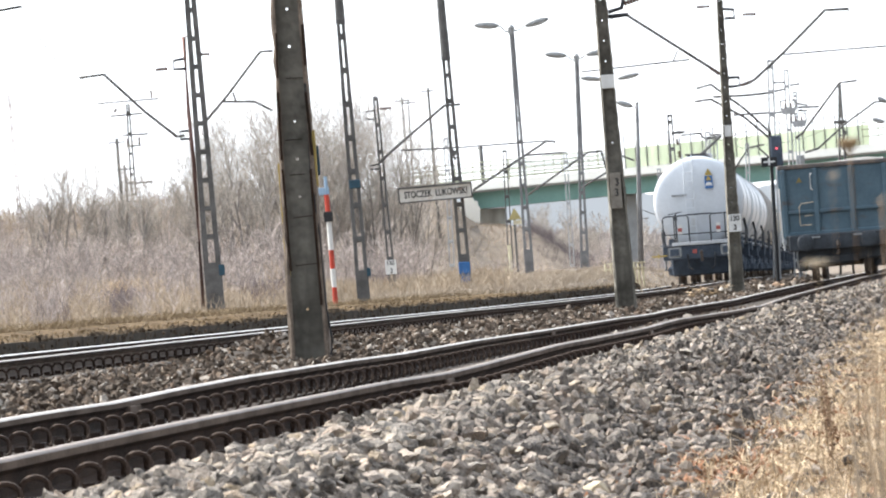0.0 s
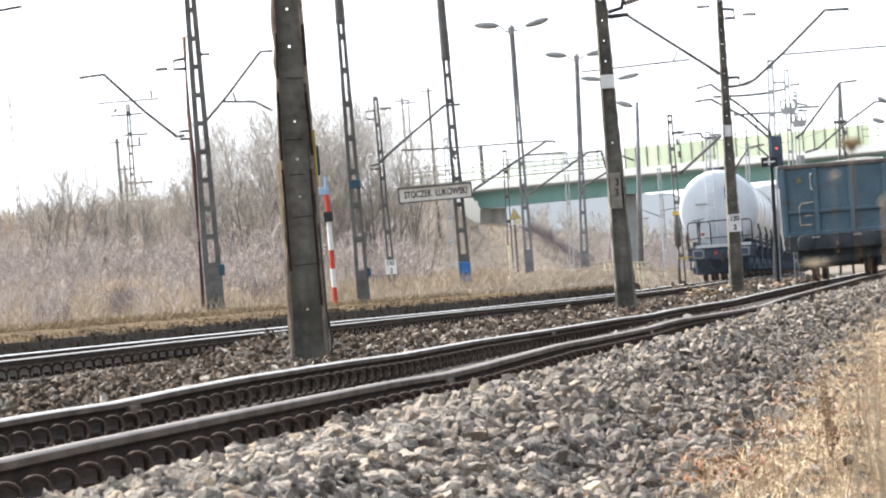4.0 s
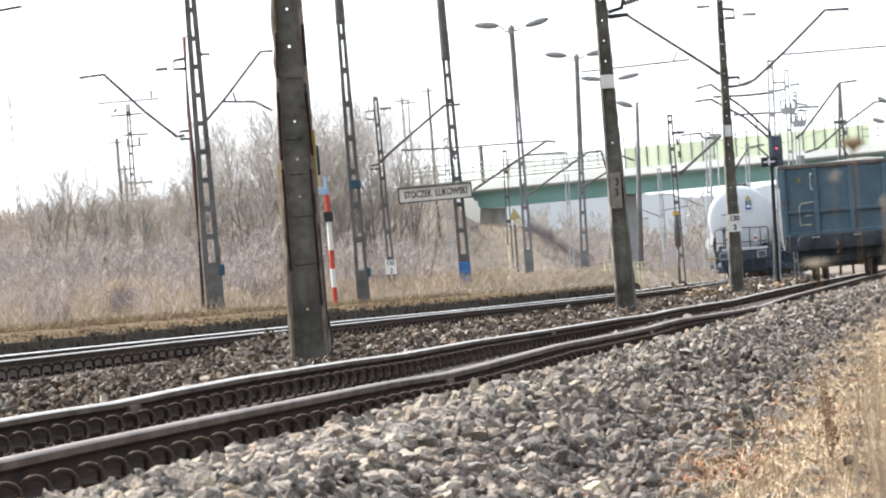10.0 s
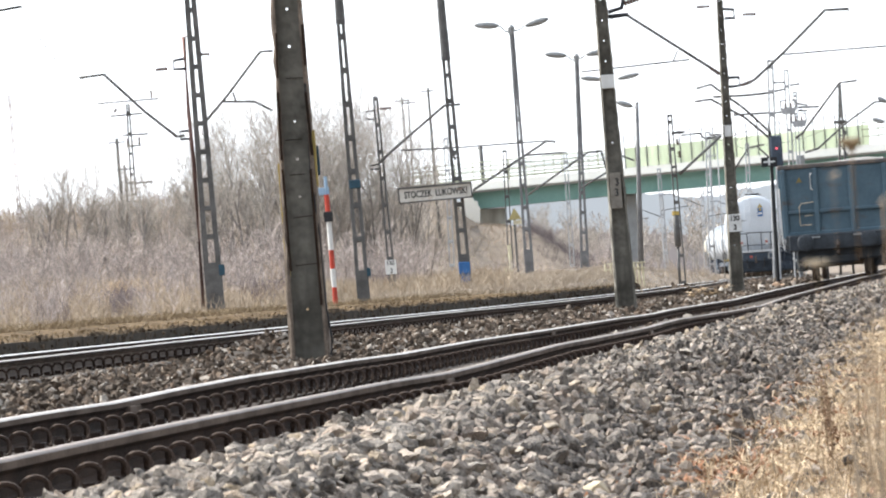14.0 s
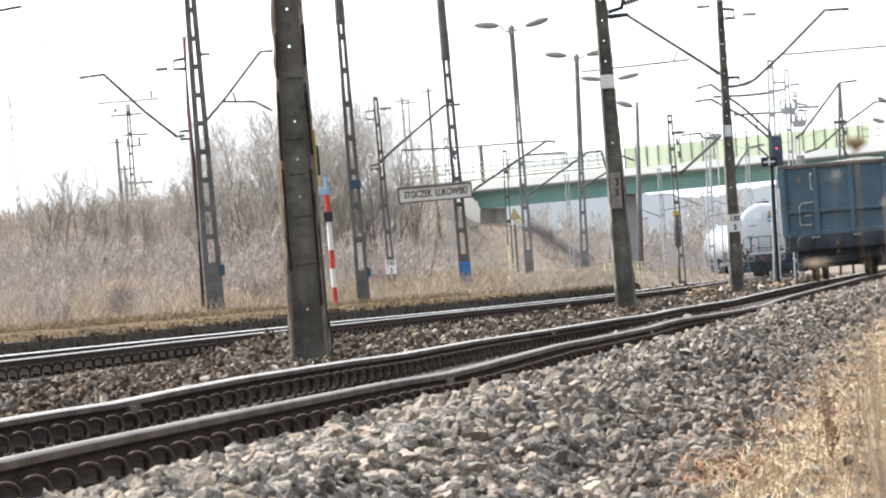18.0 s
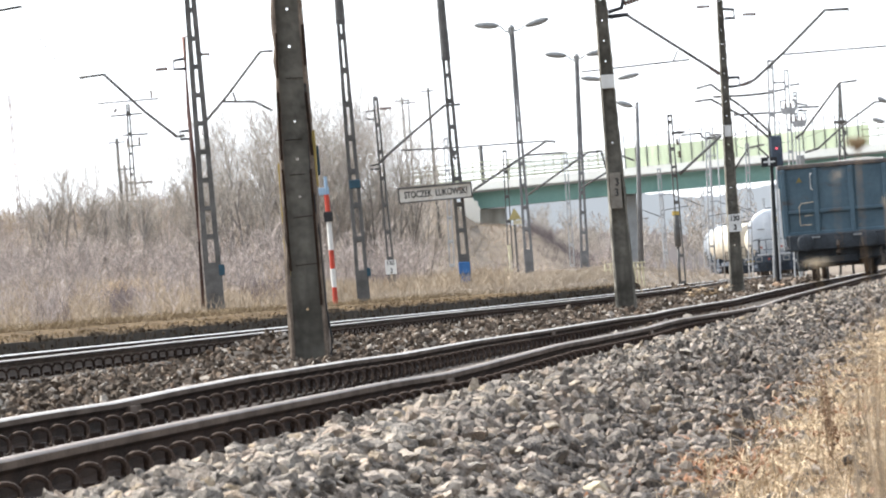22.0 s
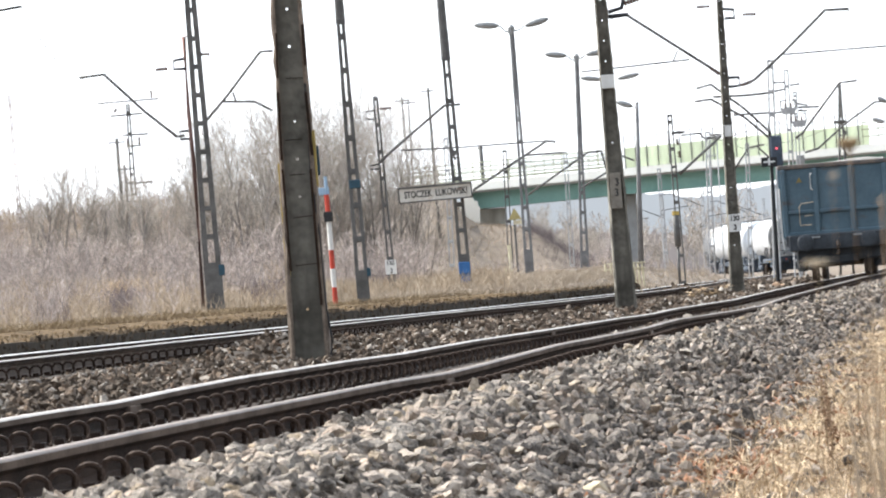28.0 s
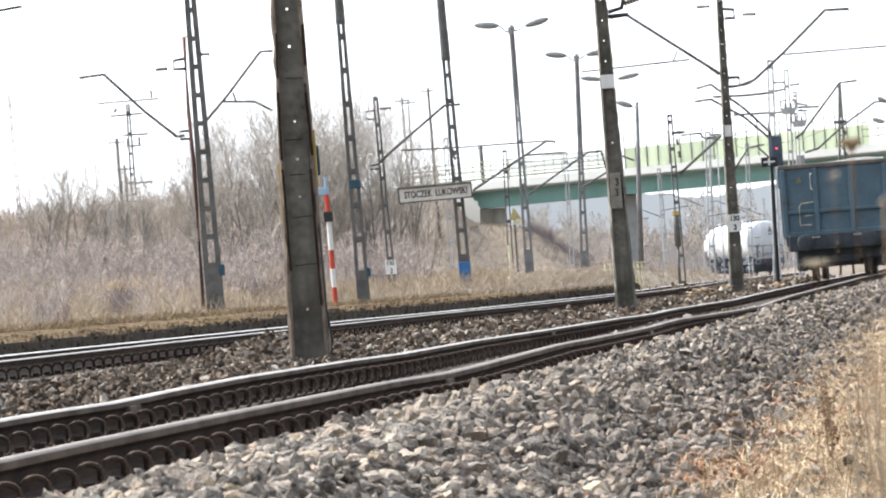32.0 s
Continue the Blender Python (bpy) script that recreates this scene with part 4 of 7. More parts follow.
for z in (-0.12, 0.12):
    bm = B()
    box(bm, (0.5, 0.9, 0.05), (0.75, 0.5, z), bevel=0.008)
    part("bracket", bm, M_MAST, sign)

# red and white banded post
post = thing("banded_post", (-2.32, 118.0, 0.36), "red and white banded post with blue plate and black box", "post")
d = Vector((-2.34, 118.0, 2.69)) - post.location
for k in range(6):
    bm = B()
    rod(bm, d * (k / 6), d * ((k + 1) / 6), 0.052)
    part("band", bm, M_RED if k in (0, 2, 5) else M_WHITE, post)
bm = B()
box(bm, (0.19, 0.12, 0.21), d * 0.80 + Vector((0, -0.02, 0)), bevel=0.01)
part("black_box", bm, M_BLACK, post, "black metal box")
bm = B()
box(bm, (0.22, 0.03, 0.16), d * 1.03 + Vector((-0.05, 0, 0)), bevel=0.01)
rod(bm, d * 1.0, d * 1.16, 0.035)
part("blue_plate", bm, M_PALEBLUE, post, "pale blue plate")

# ---- road bridge ----
BY = 400.0
bridge = thing("road_bridge", (22, BY, 0), "road bridge with a sea-green girder, pale parapet and lime-green noise panels", "bridge")
A0 = Vector((2.41, 400.0, 7.02))
ZS = 0.0224                                    # the deck climbs to the right


def deck_z(x):
    return A0.z + (x - A0.x) * ZS


def beam(name, x0, x1, y0, y1, lo, hi, material, label=""):
    """A straight member that follows the deck's rise; lo and hi over the girder's top line."""
    bm = B()
    vs = [bm.verts.new((x - 22, y - BY, deck_z(x) + h)) for x in (x0, x1) for y in (y0, y1) for h in (lo, hi)]
    for f in ((0, 1, 3, 2), (4, 6, 7, 5), (0, 4, 5, 1), (2, 3, 7, 6), (1, 5, 7, 3), (0, 2, 6, 4)):
        bm.faces.new([vs[k] for k in f])
    bmesh.ops.recalc_face_normals(bm, faces=bm.faces[:])
    return part(name, bm, material, bridge, label)


beam("girder", A0.x, 62, 400.0, 400.5, -0.82, 0.22, M_GIRDER, "sea-green steel girder")
beam("girder_flange", A0.x, 62, 399.8, 400.7, -0.90, -0.82, M_GIRDER)
beam("girder", A0.x, 62, 409.0, 409.5, -0.82, 0.22, M_GIRDER, "sea-green steel girder")
beam("deck", A0.x - 6, 66, 399.2, 411.2, 0.22, 0.36, M_CONC_GREY, "grey concrete deck edge")
bm = B()                                       # parapet, its face leaned back to look brighter under the sky
vs = [bm.verts.new((px - 22, py - BY, deck_z(px) + h)) for px in (A0.x - 6, 66) for py, h in ((399.0, 0.36), (399.02, 0.46), (399.30, 0.92), (399.52, 0.92), (399.52, 0.36))]
for k in range(5):
    bm.faces.new((vs[k], vs[(k + 1) % 5], vs[5 + (k + 1) % 5], vs[5 + k]))
bm.faces.new(vs[:5][::-1])
bm.faces.new(vs[5:])
bmesh.ops.recalc_face_normals(bm, faces=bm.faces[:])
part("parapet", bm, M_PARAPET, bridge, "near-white concrete parapet")
beam("parapet", A0.x - 6, 66, 410.9, 411.3, 0.36, 0.90, M_CONC, "pale concrete parapet")
x = A0.x - 5
while x < 13.2:
    bm = B()
    rod(bm, (x - 22, 399.25 - BY, deck_z(x) + 0.9), (x - 22, 399.25 - BY, deck_z(x) + 2.0), 0.035, sides=6)
    part("railing_post", bm, M_RAILING, bridge)
    x += 1.9
for h in (1.1, 1.35, 1.65, 2.0):
    beam("railing_bar", A0.x - 5, 13.2, 399.22, 399.28, h - 0.04, h + 0.04, M_RAILING)
x = A0.x - 5                                   # railing of the far parapet
while x < 13:
    bm = B()
    rod(bm, (x - 22, 411.1 - BY, deck_z(x) + 0.88), (x - 22, 411.1 - BY, deck_z(x) + 2.6), 0.045, sides=6)
    part("railing_post", bm, M_RAILING, bridge)
    x += 1.3
for h in (1.4, 2.0, 2.6):
    beam("railing_bar", A0.x - 5, 13.2, 411.07, 411.13, h - 0.04, h + 0.04, M_RAILING)
x = 13.3
while x < 30.0:
    w = 0.79
    bm = B()
    vs = [bm.verts.new((px - 22, py - BY, deck_z(px) + h)) for px in (x + 0.03, x + w - 0.03) for py in (399.3, 399.42) for h in (0.92, 2.34)]
    for f in ((0, 1, 3, 2), (4, 6, 7, 5), (0, 4, 5, 1), (2, 3, 7, 6), (1, 5, 7, 3), (0, 2, 6, 4)):
        bm.faces.new([vs[k] for k in f])
    bmesh.ops.recalc_face_normals(bm, faces=bm.faces[:])
    part("noise_panel", bm, M_BARRIER, bridge)
    bm = B()
    box(bm, (0.06, 0.2, 2.36), (x - 22, 399.36 - BY, deck_z(x) + 2.1))
    part("panel_post", bm, M_MAST, bridge, "dark steel post")
    x += w
x = 30.2                                       # open railing past the panels
while x < 44:
    bm = B()
    rod(bm, (x - 22, 399.25 - BY, deck_z(x) + 1.0), (x - 22, 399.25 - BY, deck_z(x) + 2.5), 0.04, sides=6)
    part("railing_post", bm, M_RAILING, bridge)
    x += 1.1
for h in (1.5, 2.0, 2.5):
    beam("railing_bar", 30.1, 44, 399.22, 399.28, h - 0.04, h + 0.04, M_RAILING)
x = 5.1                                        # clear screens over the approach span
while x < 13.0:
    bm = B()
    vs = [bm.verts.new((px - 22, py - BY, deck_z(px) + h)) for px in (x + 0.03, x + 1.55) for py in (399.6, 399.62) for h in (1.3, 2.3)]
    for f in ((0, 1, 3, 2), (4, 6, 7, 5), (0, 4, 5, 1), (2, 3, 7, 6), (1, 5, 7, 3), (0, 2, 6, 4)):
        bm.faces.new([vs[k] for k in f])
    bmesh.ops.recalc_face_normals(bm, faces=bm.faces[:])
    part("clear_pane", bm, M_PANE, bridge, "clear pale screen")
    bm = B()
    box(bm, (0.05, 0.1, 1.6), (x - 22, 399.61 - BY, deck_z(x) + 1.65))
    part("pane_post", bm, M_RAILING, bridge)
    x += 1.58
for px in (13.55, 47.0):
    bm = B()
    box(bm, (0.85, 7.5, 9), (px - 22, 5.2, deck_z(px) - 5.4), bevel=0.08)
    part("pier", bm, M_CONC_GREY, bridge, "grey concrete pier")
bm = B()
box(bm, (1.4, 12, 3.4), (A0.x - 22 - 0.4, 5, deck_z(A0.x) - 2.05), bevel=0.05)
part("abutment", bm, M_CONC, bridge, "pale concrete abutment")
bm = B()
box(bm, (2.3, 8.6, 2.6), (3.55 - 22, 6.2, 4.80), bevel=0.04)
part("abutment_wall", bm, M_CONC, bridge, "shaded grey wall under the deck")
bm = B()
w = [bm.verts.new((p[0] - 22, p[1] - BY + dy, p[2])) for dy in (0, 0.5) for p in ((1.53, 398.6, 7.37), (1.43, 398.6, 5.94), (2.28, 398.6, 5.08), (2.75, 398.6, 4.88), (2.84, 398.6, 6.15), (2.34, 398.6, 6.91), (2.38, 398.6, 7.39))]
bm.faces.new(w[:7])
bm.faces.new(w[7:][::-1])
for k in range(7):
    bm.faces.new((w[k], w[(k + 1) % 7], w[7 + (k + 1) % 7], w[7 + k]))
bmesh.ops.recalc_face_normals(bm, faces=bm.faces[:])
part("wing_wall", bm, M_PARAPET, bridge, "pale sloping wing wall")


# ---- wagons ----
def tank_wagon(paint, ribs, label, markers):
    """Origin at the rear buffer faces on the rail's top; the wagon heads along +Y, 17 m long."""
    ob = thing("tank_wagon", (0, 0, 0), label, "tank wagon", "tank wagons of the train")
    R, zc, y0, y1 = 1.5, 2.72, 0.95, 16.05
    prof = [(y0 + 0.42 - 0.42 * math.cos(a) ** 0.8 if a < math.pi / 2 else y0 + 0.42, max(0.02, R * math.sin(a))) for a in [math.pi / 2 * k / 9 for k in range(10)]]
    body = prof + [(y0 + 0.42 + (y1 - y0 - 0.84) * k / 8, R) for k in range(1, 8)] + [(y0 + y1 - y, r) for y, r in prof[::-1]]
    bm = B()
    lathe(bm, body, "Y", 48)
    bmesh.ops.translate(bm, vec=(0, 0, zc), verts=bm.verts[:])
    tank = part("tank", bm, paint, ob, "", True)
    n = 9 if ribs else 3
    for k in range(n):
        y = y0 + 0.55 + (y1 - y0 - 1.1) * k / (n - 1)
        bm = B()
        t = 0.10 if ribs else 0.02
        lathe(bm, [(y - 0.07, R - 0.01), (y - 0.06, R + t), (y + 0.06, R + t), (y + 0.07, R - 0.01)], "Y", 48, caps=False)
        bmesh.ops.translate(bm, vec=(0, 0, zc), verts=bm.verts[:])
        part("ring", bm, paint, ob, "", True)
    bm = B()                                   # manway and walkway on top
    rod(bm, (0, 8.5, zc + R - 0.05), (0, 8.5, zc + R + 0.22), 0.4, sides=16)
    part("manway", bm, paint, ob)
    bm = B()
    for sx in (-0.32, 0.32):
        box(bm, (0.05, 13.5, 0.05), (sx, 8.5, zc + R + 0.10))
    for k in range(14):
        box(bm, (0.68, 0.08, 0.03), (0, 2.2 + k * 0.97, zc + R + 0.10))
    part("walkway", bm, M_HANDRAIL, ob)
    for sx in (-1, 1):                         # sill beams and saddles
        bm = B()
        box(bm, (0.22, 15.6, 0.32), (sx * 0.85, 8.5, 1.06), bevel=0.02)
        part("sill_beam", bm, M_UNDER, ob)
    for y in (3.4, 13.6):
        bm = B()
        box(bm, (2.3, 0.9, 0.5), (0, y, 1.30), bevel=0.04)
        part("saddle", bm, M_UNDER, ob)
    for ya, sg in ((0.62, -1), (16.38, 1)):
        bm = B()
        box(bm, (2.56, 0.26, 0.46), (0, ya, 1.04), bevel=0.02)
        part("headstock", bm, M_UNDER, ob, "blue-black end beam")
        bm = B()
        box(bm, (2.7, 0.62, 0.05), (0, ya - sg * 0.12, 1.31), bevel=0.01)
        part("end_platform", bm, M_BUFFER, ob, "grey grating platform")
        bm = B()
        box(bm, (2.1, 0.03, 0.12), (0.1, ya + sg * 0.215, 1.335), bevel=0.008)
        part("platform_lip", bm, M_PALEGREY, ob, "pale grey platform edge")
        for sx in (-0.875, 0.875):
            bm = B()
            rod(bm, (sx, ya, 1.06), (sx, ya + sg * 0.42, 1.06), 0.12, sides=14)
            box(bm, (0.46, 0.06, 0.36), (sx, ya + sg * 0.55, 1.06), bevel=0.05)
            buf = part("buffer", bm, M_LAMP, ob, "rectangular grey steel buffer")
            bm = B()
            box(bm, (0.30, 0.02, 0.22), (sx, ya + sg * 0.583, 1.06), bevel=0.008)
            part("buffer_pad", bm, M_UNDER, buf, "dark greased pad")
        bm = B()
        pipe(bm, [(0, ya + sg * 0.1, 1.05), (0, ya + sg * 0.42, 1.02), (0.02, ya + sg * 0.44, 0.72)], 0.05)
        part("coupling_hook", bm, M_WHEEL, ob)
        for sx in (-0.45, 0.45):
            bm = B()
            pipe(bm, [(sx, ya + sg * 0.13, 0.98), (sx, ya + sg * 0.28, 0.9), (sx * 0.95, ya + sg * 0.3, 0.55), (sx * 0.7, ya + sg * 0.22, 0.45)], 0.03)
            part("brake_hose", bm, M_HANDRAIL, ob)
        yh = ya + sg * 0.12                    # railing
        bm = B()
        pipe(bm, [(-1.22, yh, 1.3), (-1.22, yh, 2.19), (-1.14, yh, 2.27), (-0.42, yh, 2.27), (-0.36, yh, 2.19), (-0.36, yh, 1.3)], 0.028)
        pipe(bm, [(0.36, yh, 1.3), (0.36, yh, 2.19), (0.42, yh, 2.27), (1.14, yh, 2.27), (1.22, yh, 2.19), (1.22, yh, 1.3)], 0.028)
        pipe(bm, [(-0.42, yh, 2.29), (0.42, yh, 2.29)], 0.028)
        pipe(bm, [(-1.22, yh, 1.65), (1.22, yh, 1.65)], 0.022)
        pipe(bm, [(-0.85, yh, 1.3), (-0.85, yh, 2.27)], 0.022)
        pipe(bm, [(0.85, yh, 1.3), (0.85, yh, 2.27)], 0.022)
        part("railing", bm, M_HANDRAIL, ob, "dark tubular end railing")
        for sx in (-1.2, 1.2):
            bm = B()
            pipe(bm, [(sx, ya, 1.2), (sx, ya, 0.5), (sx * 0.86, ya, 0.45)], 0.03)
            box(bm, (0.3, 0.3, 0.04), (sx * 0.92, ya, 0.5))
            part("step", bm, M_UNDER, ob)
        bm = B()                               # hand brake column
        pipe(bm, [(-0.78, yh + sg * 0.06, 1.3), (-0.78, yh + sg * 0.06, 2.36)], 0.03)
        pipe(bm, [(-1.02, yh + sg * 0.06, 2.34), (-0.78, yh + sg * 0.06, 2.36), (-0.56, yh + sg * 0.06, 2.40)], 0.018)
        box(bm, (0.12, 0.08, 0.12), (-0.78, yh + sg * 0.06, 2.18), bevel=0.01)
        part("hand_brake", bm, M_HANDRAIL, ob)
        bm = B()
        box(bm, (2.1, 0.2, 0.66), (0, ya - sg * 0.9, 0.60), bevel=0.05)
        part("brake_rigging", bm, M_UNDER, ob)
    bm = B()                                   # ladder up the end
    for sx in (-0.42, -0.12):
        pipe(bm, [(sx, 0.72, 1.35), (sx, 0.72, 2.6), (sx, 0.80, 3.5), (sx, 1.05, zc + R + 0.1)], 0.018)
    for k in range(9):
        z = 1.6 + k * 0.3
        yl = float(np.interp(z, [1.35, 2.6, 3.5, 4.3], [0.72, 0.72, 0.80, 1.05]))
        rod(bm, (-0.42, yl, z), (-0.12, yl, z), 0.014, sides=5)
    part("ladder", bm, paint, ob)
    for sy in (3.0, 14.0):
        for sx in (-1, 1):                     # bogie sides
            bm = B()
            box(bm, (0.14, 2.6, 0.26), (sx * 1.02, sy, 0.62), bevel=0.04)
            box(bm, (0.16, 0.5, 0.5), (sx * 1.03, sy, 0.66), bevel=0.05)
            for dy in (-0.9, 0.9):
                box(bm, (0.26, 0.3, 0.3), (sx * 1.06, sy + dy, 0.46), bevel=0.05)
            part("bogie_frame", bm, M_UNDER, ob)
        for dy in (-0.9, 0.9):
            bm = B()
            lathe(bm, [(-0.80, 0.06), (-0.79, 0.44), (-0.685, 0.46), (-0.68, 0.49), (-0.655, 0.49), (-0.65, 0.09), (0.65, 0.09), (0.655, 0.49), (0.68, 0.49), (0.685, 0.46), (0.79, 0.44), (0.80, 0.06)], "X", 28)
            w = part("wheelset", bm, M_WHEEL, ob, "", False)
            w.matrix_basis = pose(0, sy + dy, 0.46)
    for k in range(3):                         # pipes and valve gear along the side
        for sx in (-1, 1):
            bm = B()
            pipe(bm, [(sx * 1.36, 5.6 + k * 0.9, 2.1), (sx * 1.44, 5.6 + k * 0.9, 1.7), (sx * 1.40, 5.4 + k * 0.9, 1.25)], 0.035)
            part("side_pipe", bm, M_HANDRAIL, ob)
    bm = B()
    box(bm, (1.6, 2.6, 0.7), (0, 8.5, 0.75), bevel=0.15)
    part("outlet_gear", bm, M_UNDER, ob)
    if markers:
        for sx in (-0.66, 0.62):
            bm = B()
            box(bm, (0.14, 0.02, 0.32), (sx, 0.49, 1.80))
            p = part("tail_plate", bm, M_WHITE, ob, "red and white tail plate")
            bm = B()
            box(bm, (0.14, 0.02, 0.12), (sx, 0.476, 1.80))
            part("red_field", bm, M_DULLRED, p)
        bm = B()
        box(bm, (0.26, 0.02, 0.42), (0.40, 0.93, 3.33), m=Matrix.Rotation(radians(-8), 4, "X"))
        p = part("hazard_plate", bm, M_BLUE, ob, "dark blue hazard plate with yellow and white fields")
        for s, mt in ((0.12, M_YELLOW), (-0.10, M_WHITE)):
            bm = B()
            bmesh.ops.create_cone(bm, cap_ends=True, segments=3 if s > 0 else 12, radius1=0.11, radius2=0.11, depth=0.02, matrix=Matrix.Translation((0.40, 0.914, 3.33 + s)) @ pose(0, 0, 0, 90, 0, 0))
            part("field", bm, mt, p)
        bm = B()
        bmesh.ops.create_cone(bm, cap_ends=True, segments=3, radius1=0.15, radius2=0.15, depth=0.02, matrix=Matrix.Translation((0.40, 0.95, 3.64)) @ pose(0, 0, 0, 90, 0, 0))
        part("warning_triangle", bm, M_YELLOW, ob, "yellow warning triangle")
        bm = B()
        box(bm, (0.5, 0.02, 0.06), (-0.62, 0.90, 2.95))
        part("lettering_bar", bm, M_LAMP, ob, "illegible grey lettering")
        bm = B()
        box(bm, (0.14, 0.03, 0.14), (-0.22, 0.48, 1.06))
        part("tail_light", bm, M_DULLRED, ob, "dull red reflector")
        bm = B()
        pipe(bm, [(-1.15, 0.45, 0.98), (-1.42, 0.42, 0.96), (-1.66, 0.42, 0.97)], 0.03)
        pipe(bm, [(-1.42, 0.42, 0.90), (-1.42, 0.42, 1.04)], 0.025)
        part("lamp_bracket", bm, M_YELLOW, ob, "faded yellow lamp bracket")
    return ob


T_KEYS = ([0, 3.5, 7, 10, 13, 19, 32], [187.5, 211.5, 236, 258.5, 283, 334, 440])


def wagon_pose(t, ahead):
    y = float(np.interp(t, *T_KEYS)) + ahead
    a = Vector((centre2(y + 3.0), y + 3.0, rail_z(3, y + 3)))
    b = Vector((centre2(y + 14.0), y + 14.0, rail_z(3, y + 14)))
    d = (b - a).normalized()
    o = a - 3.0 * d
    return pose(o.x, o.y, o.z, math.degrees(math.asin(d.z)), 0, -math.degrees(math.atan2(d.x, d.y)))


TRAIN = []
white_smooth = tank_wagon(M_TANK, False, "white tank wagon with end railing at the train's tail", True)
white_plain = tank_wagon(M_TANK, False, "clean white tank wagon running in the train", False)
grey_ribbed = tank_wagon(M_TANK_GREY, True, "grimy grey ribbed tank wagon running in the train", False)
cream = tank_wagon(M_TANK_CREAM, False, "cream tank wagon with dirty streaks running in the train", False)
white_ribbed = tank_wagon(M_TANK, True, "white ribbed tank wagon running in the train", False)
TRAIN = [white_smooth, white_plain, copy_thing(white_plain, Matrix()), grey_ribbed, cream, copy_thing(cream, Matrix()), white_ribbed]
for src in (white_ribbed, white_ribbed, white_ribbed, cream, grey_ribbed):
    TRAIN.append(copy_thing(src, Matrix()))

# ---- blue open wagon standing on track one ----
gy = 154.6
gondola = thing("open_goods_wagon", (centre1(gy), gy, 0.005), "faded petrol-blue open goods wagon standing on the near track", "goods wagon", rz=turn)
GL, GW, Z0, Z1 = 13.0, 1.46, 1.20, 3.17
for nm, size, at in (("end_wall", (2 * GW, 0.06, Z1 - Z0), (0, 0.63, (Z0 + Z1) / 2)), ("end_wall", (2 * GW, 0.06, Z1 - Z0), (0, GL - 0.6, (Z0 + Z1) / 2)), ("side_wall", (0.06, GL - 1.3, Z1 - Z0), (-GW + 0.03, GL / 2, (Z0 + Z1) / 2)), ("side_wall", (0.06, GL - 1.3, Z1 - Z0), (GW - 0.03, GL / 2, (Z0 + Z1) / 2)), ("floor_pan", (2 * GW - 0.1, GL - 1.2, 0.1), (0, GL / 2, Z0 + 0.02))):
    bm = B()
    box(bm, size, at, bevel=0.01)
    part(nm, bm, M_GOND, gondola)
for nm, size, at in (("top_rim", (2 * GW + 0.1, 0.16, 0.12), (0, 0.62, Z1)), ("top_rim", (2 * GW + 0.1, 0.16, 0.12), (0, GL - 0.6, Z1)), ("top_rim", (0.16, GL - 1.2, 0.12), (-GW, GL / 2, Z1 + 0.002)), ("top_rim", (0.16, GL - 1.2, 0.12), (GW, GL / 2, Z1 + 0.002))):
    bm = B()
    box(bm, size, at, bevel=0.02)
    part(nm, bm, M_GOND_RIM, gondola, "worn brownish top rim")
for x in (-GW + 0.07, -0.52, 0.46, GW - 0.07):
    bm = B()
    box(bm, (0.13, 0.13, Z1 - Z0 - 0.08), (x, 0.55, (Z0 + Z1) / 2 - 0.03), bevel=0.015)
    part("end_post", bm, M_GOND, gondola)
for k in range(8):
    for sx in (-1, 1):
        bm = B()
        box(bm, (0.12, 0.13, Z1 - Z0 - 0.1), (sx * (GW + 0.03), 1.1 + k * (GL - 2.2) / 7, (Z0 + Z1) / 2), bevel=0.015)
        part("side_post", bm, M_GOND, gondola)
for z in (1.92, 1.32):
    bm = B()
    box(bm, (2 * GW - 0.1, 0.10, 0.10), (0, 0.565, z), bevel=0.015)
    part("end_rail", bm, M_GOND, gondola)
bm = B()
box(bm, (2.7, 0.3, 0.44), (0, 0.5, 1.06), bevel=0.03)
part("headstock", bm, M_GRIME, gondola, "dark end beam")
for sx in (-0.875, 0.875):
    bm = B()
    rod(bm, (sx, 0.4, 1.06), (sx, 0.08, 1.06), 0.13, sides=14)
    bmesh.ops.create_uvsphere(bm, u_segments=18, v_segments=9, radius=1, matrix=Matrix.Translation((sx, 0.06, 1.06)) @ Matrix.Diagonal((0.235, 0.06, 0.235, 1)))
    part("buffer", bm, M_GRIME, gondola, "round dark buffer", True)
bm = B()
pipe(bm, [(0, 0.3, 1.05), (0, 0.02, 1.02), (0.01, -0.05, 0.95), (0.0, 0.0, 0.75), (0.0, 0.1, 0.72)], 0.05)
part("coupling_hook", bm, M_WHEEL, gondola)
bm = B()
pipe(bm, [(-0.68, 0.47, 1.55), (-0.98, 0.40, 1.55), (-1.0, 0.40, 1.62), (-0.99, 0.40, 2.06), (-0.93, 0.40, 2.14), (-0.60, 0.47, 2.17)], 0.024)
pipe(bm, [(-0.86, 0.47, 1.80), (-0.64, 0.48, 1.81)], 0.014)
part("grab_handle", bm, mat("worn pale handle", (0.42, 0.38, 0.30), (0.28, 0.24, 0.19), rough=0.6), gondola, "pale worn grab handle")
bm = B()
pipe(bm, [(-0.60, 0.47, 2.50), (-0.64, 0.42, 2.54), (-0.64, 0.42, 2.92), (-0.60, 0.47, 2.96)], 0.02)
part("grab_handle", bm, M_WHITE, gondola, "pale grab handle")
bm = B()
pipe(bm, [(-GW - 0.02, 0.45, 0.9), (-GW - 0.05, 0.45, 1.2), (-GW - 0.05, 0.45, 2.6)], 0.022)
part("grab_handle", bm, M_WHITE, gondola, "pale corner grab handle")
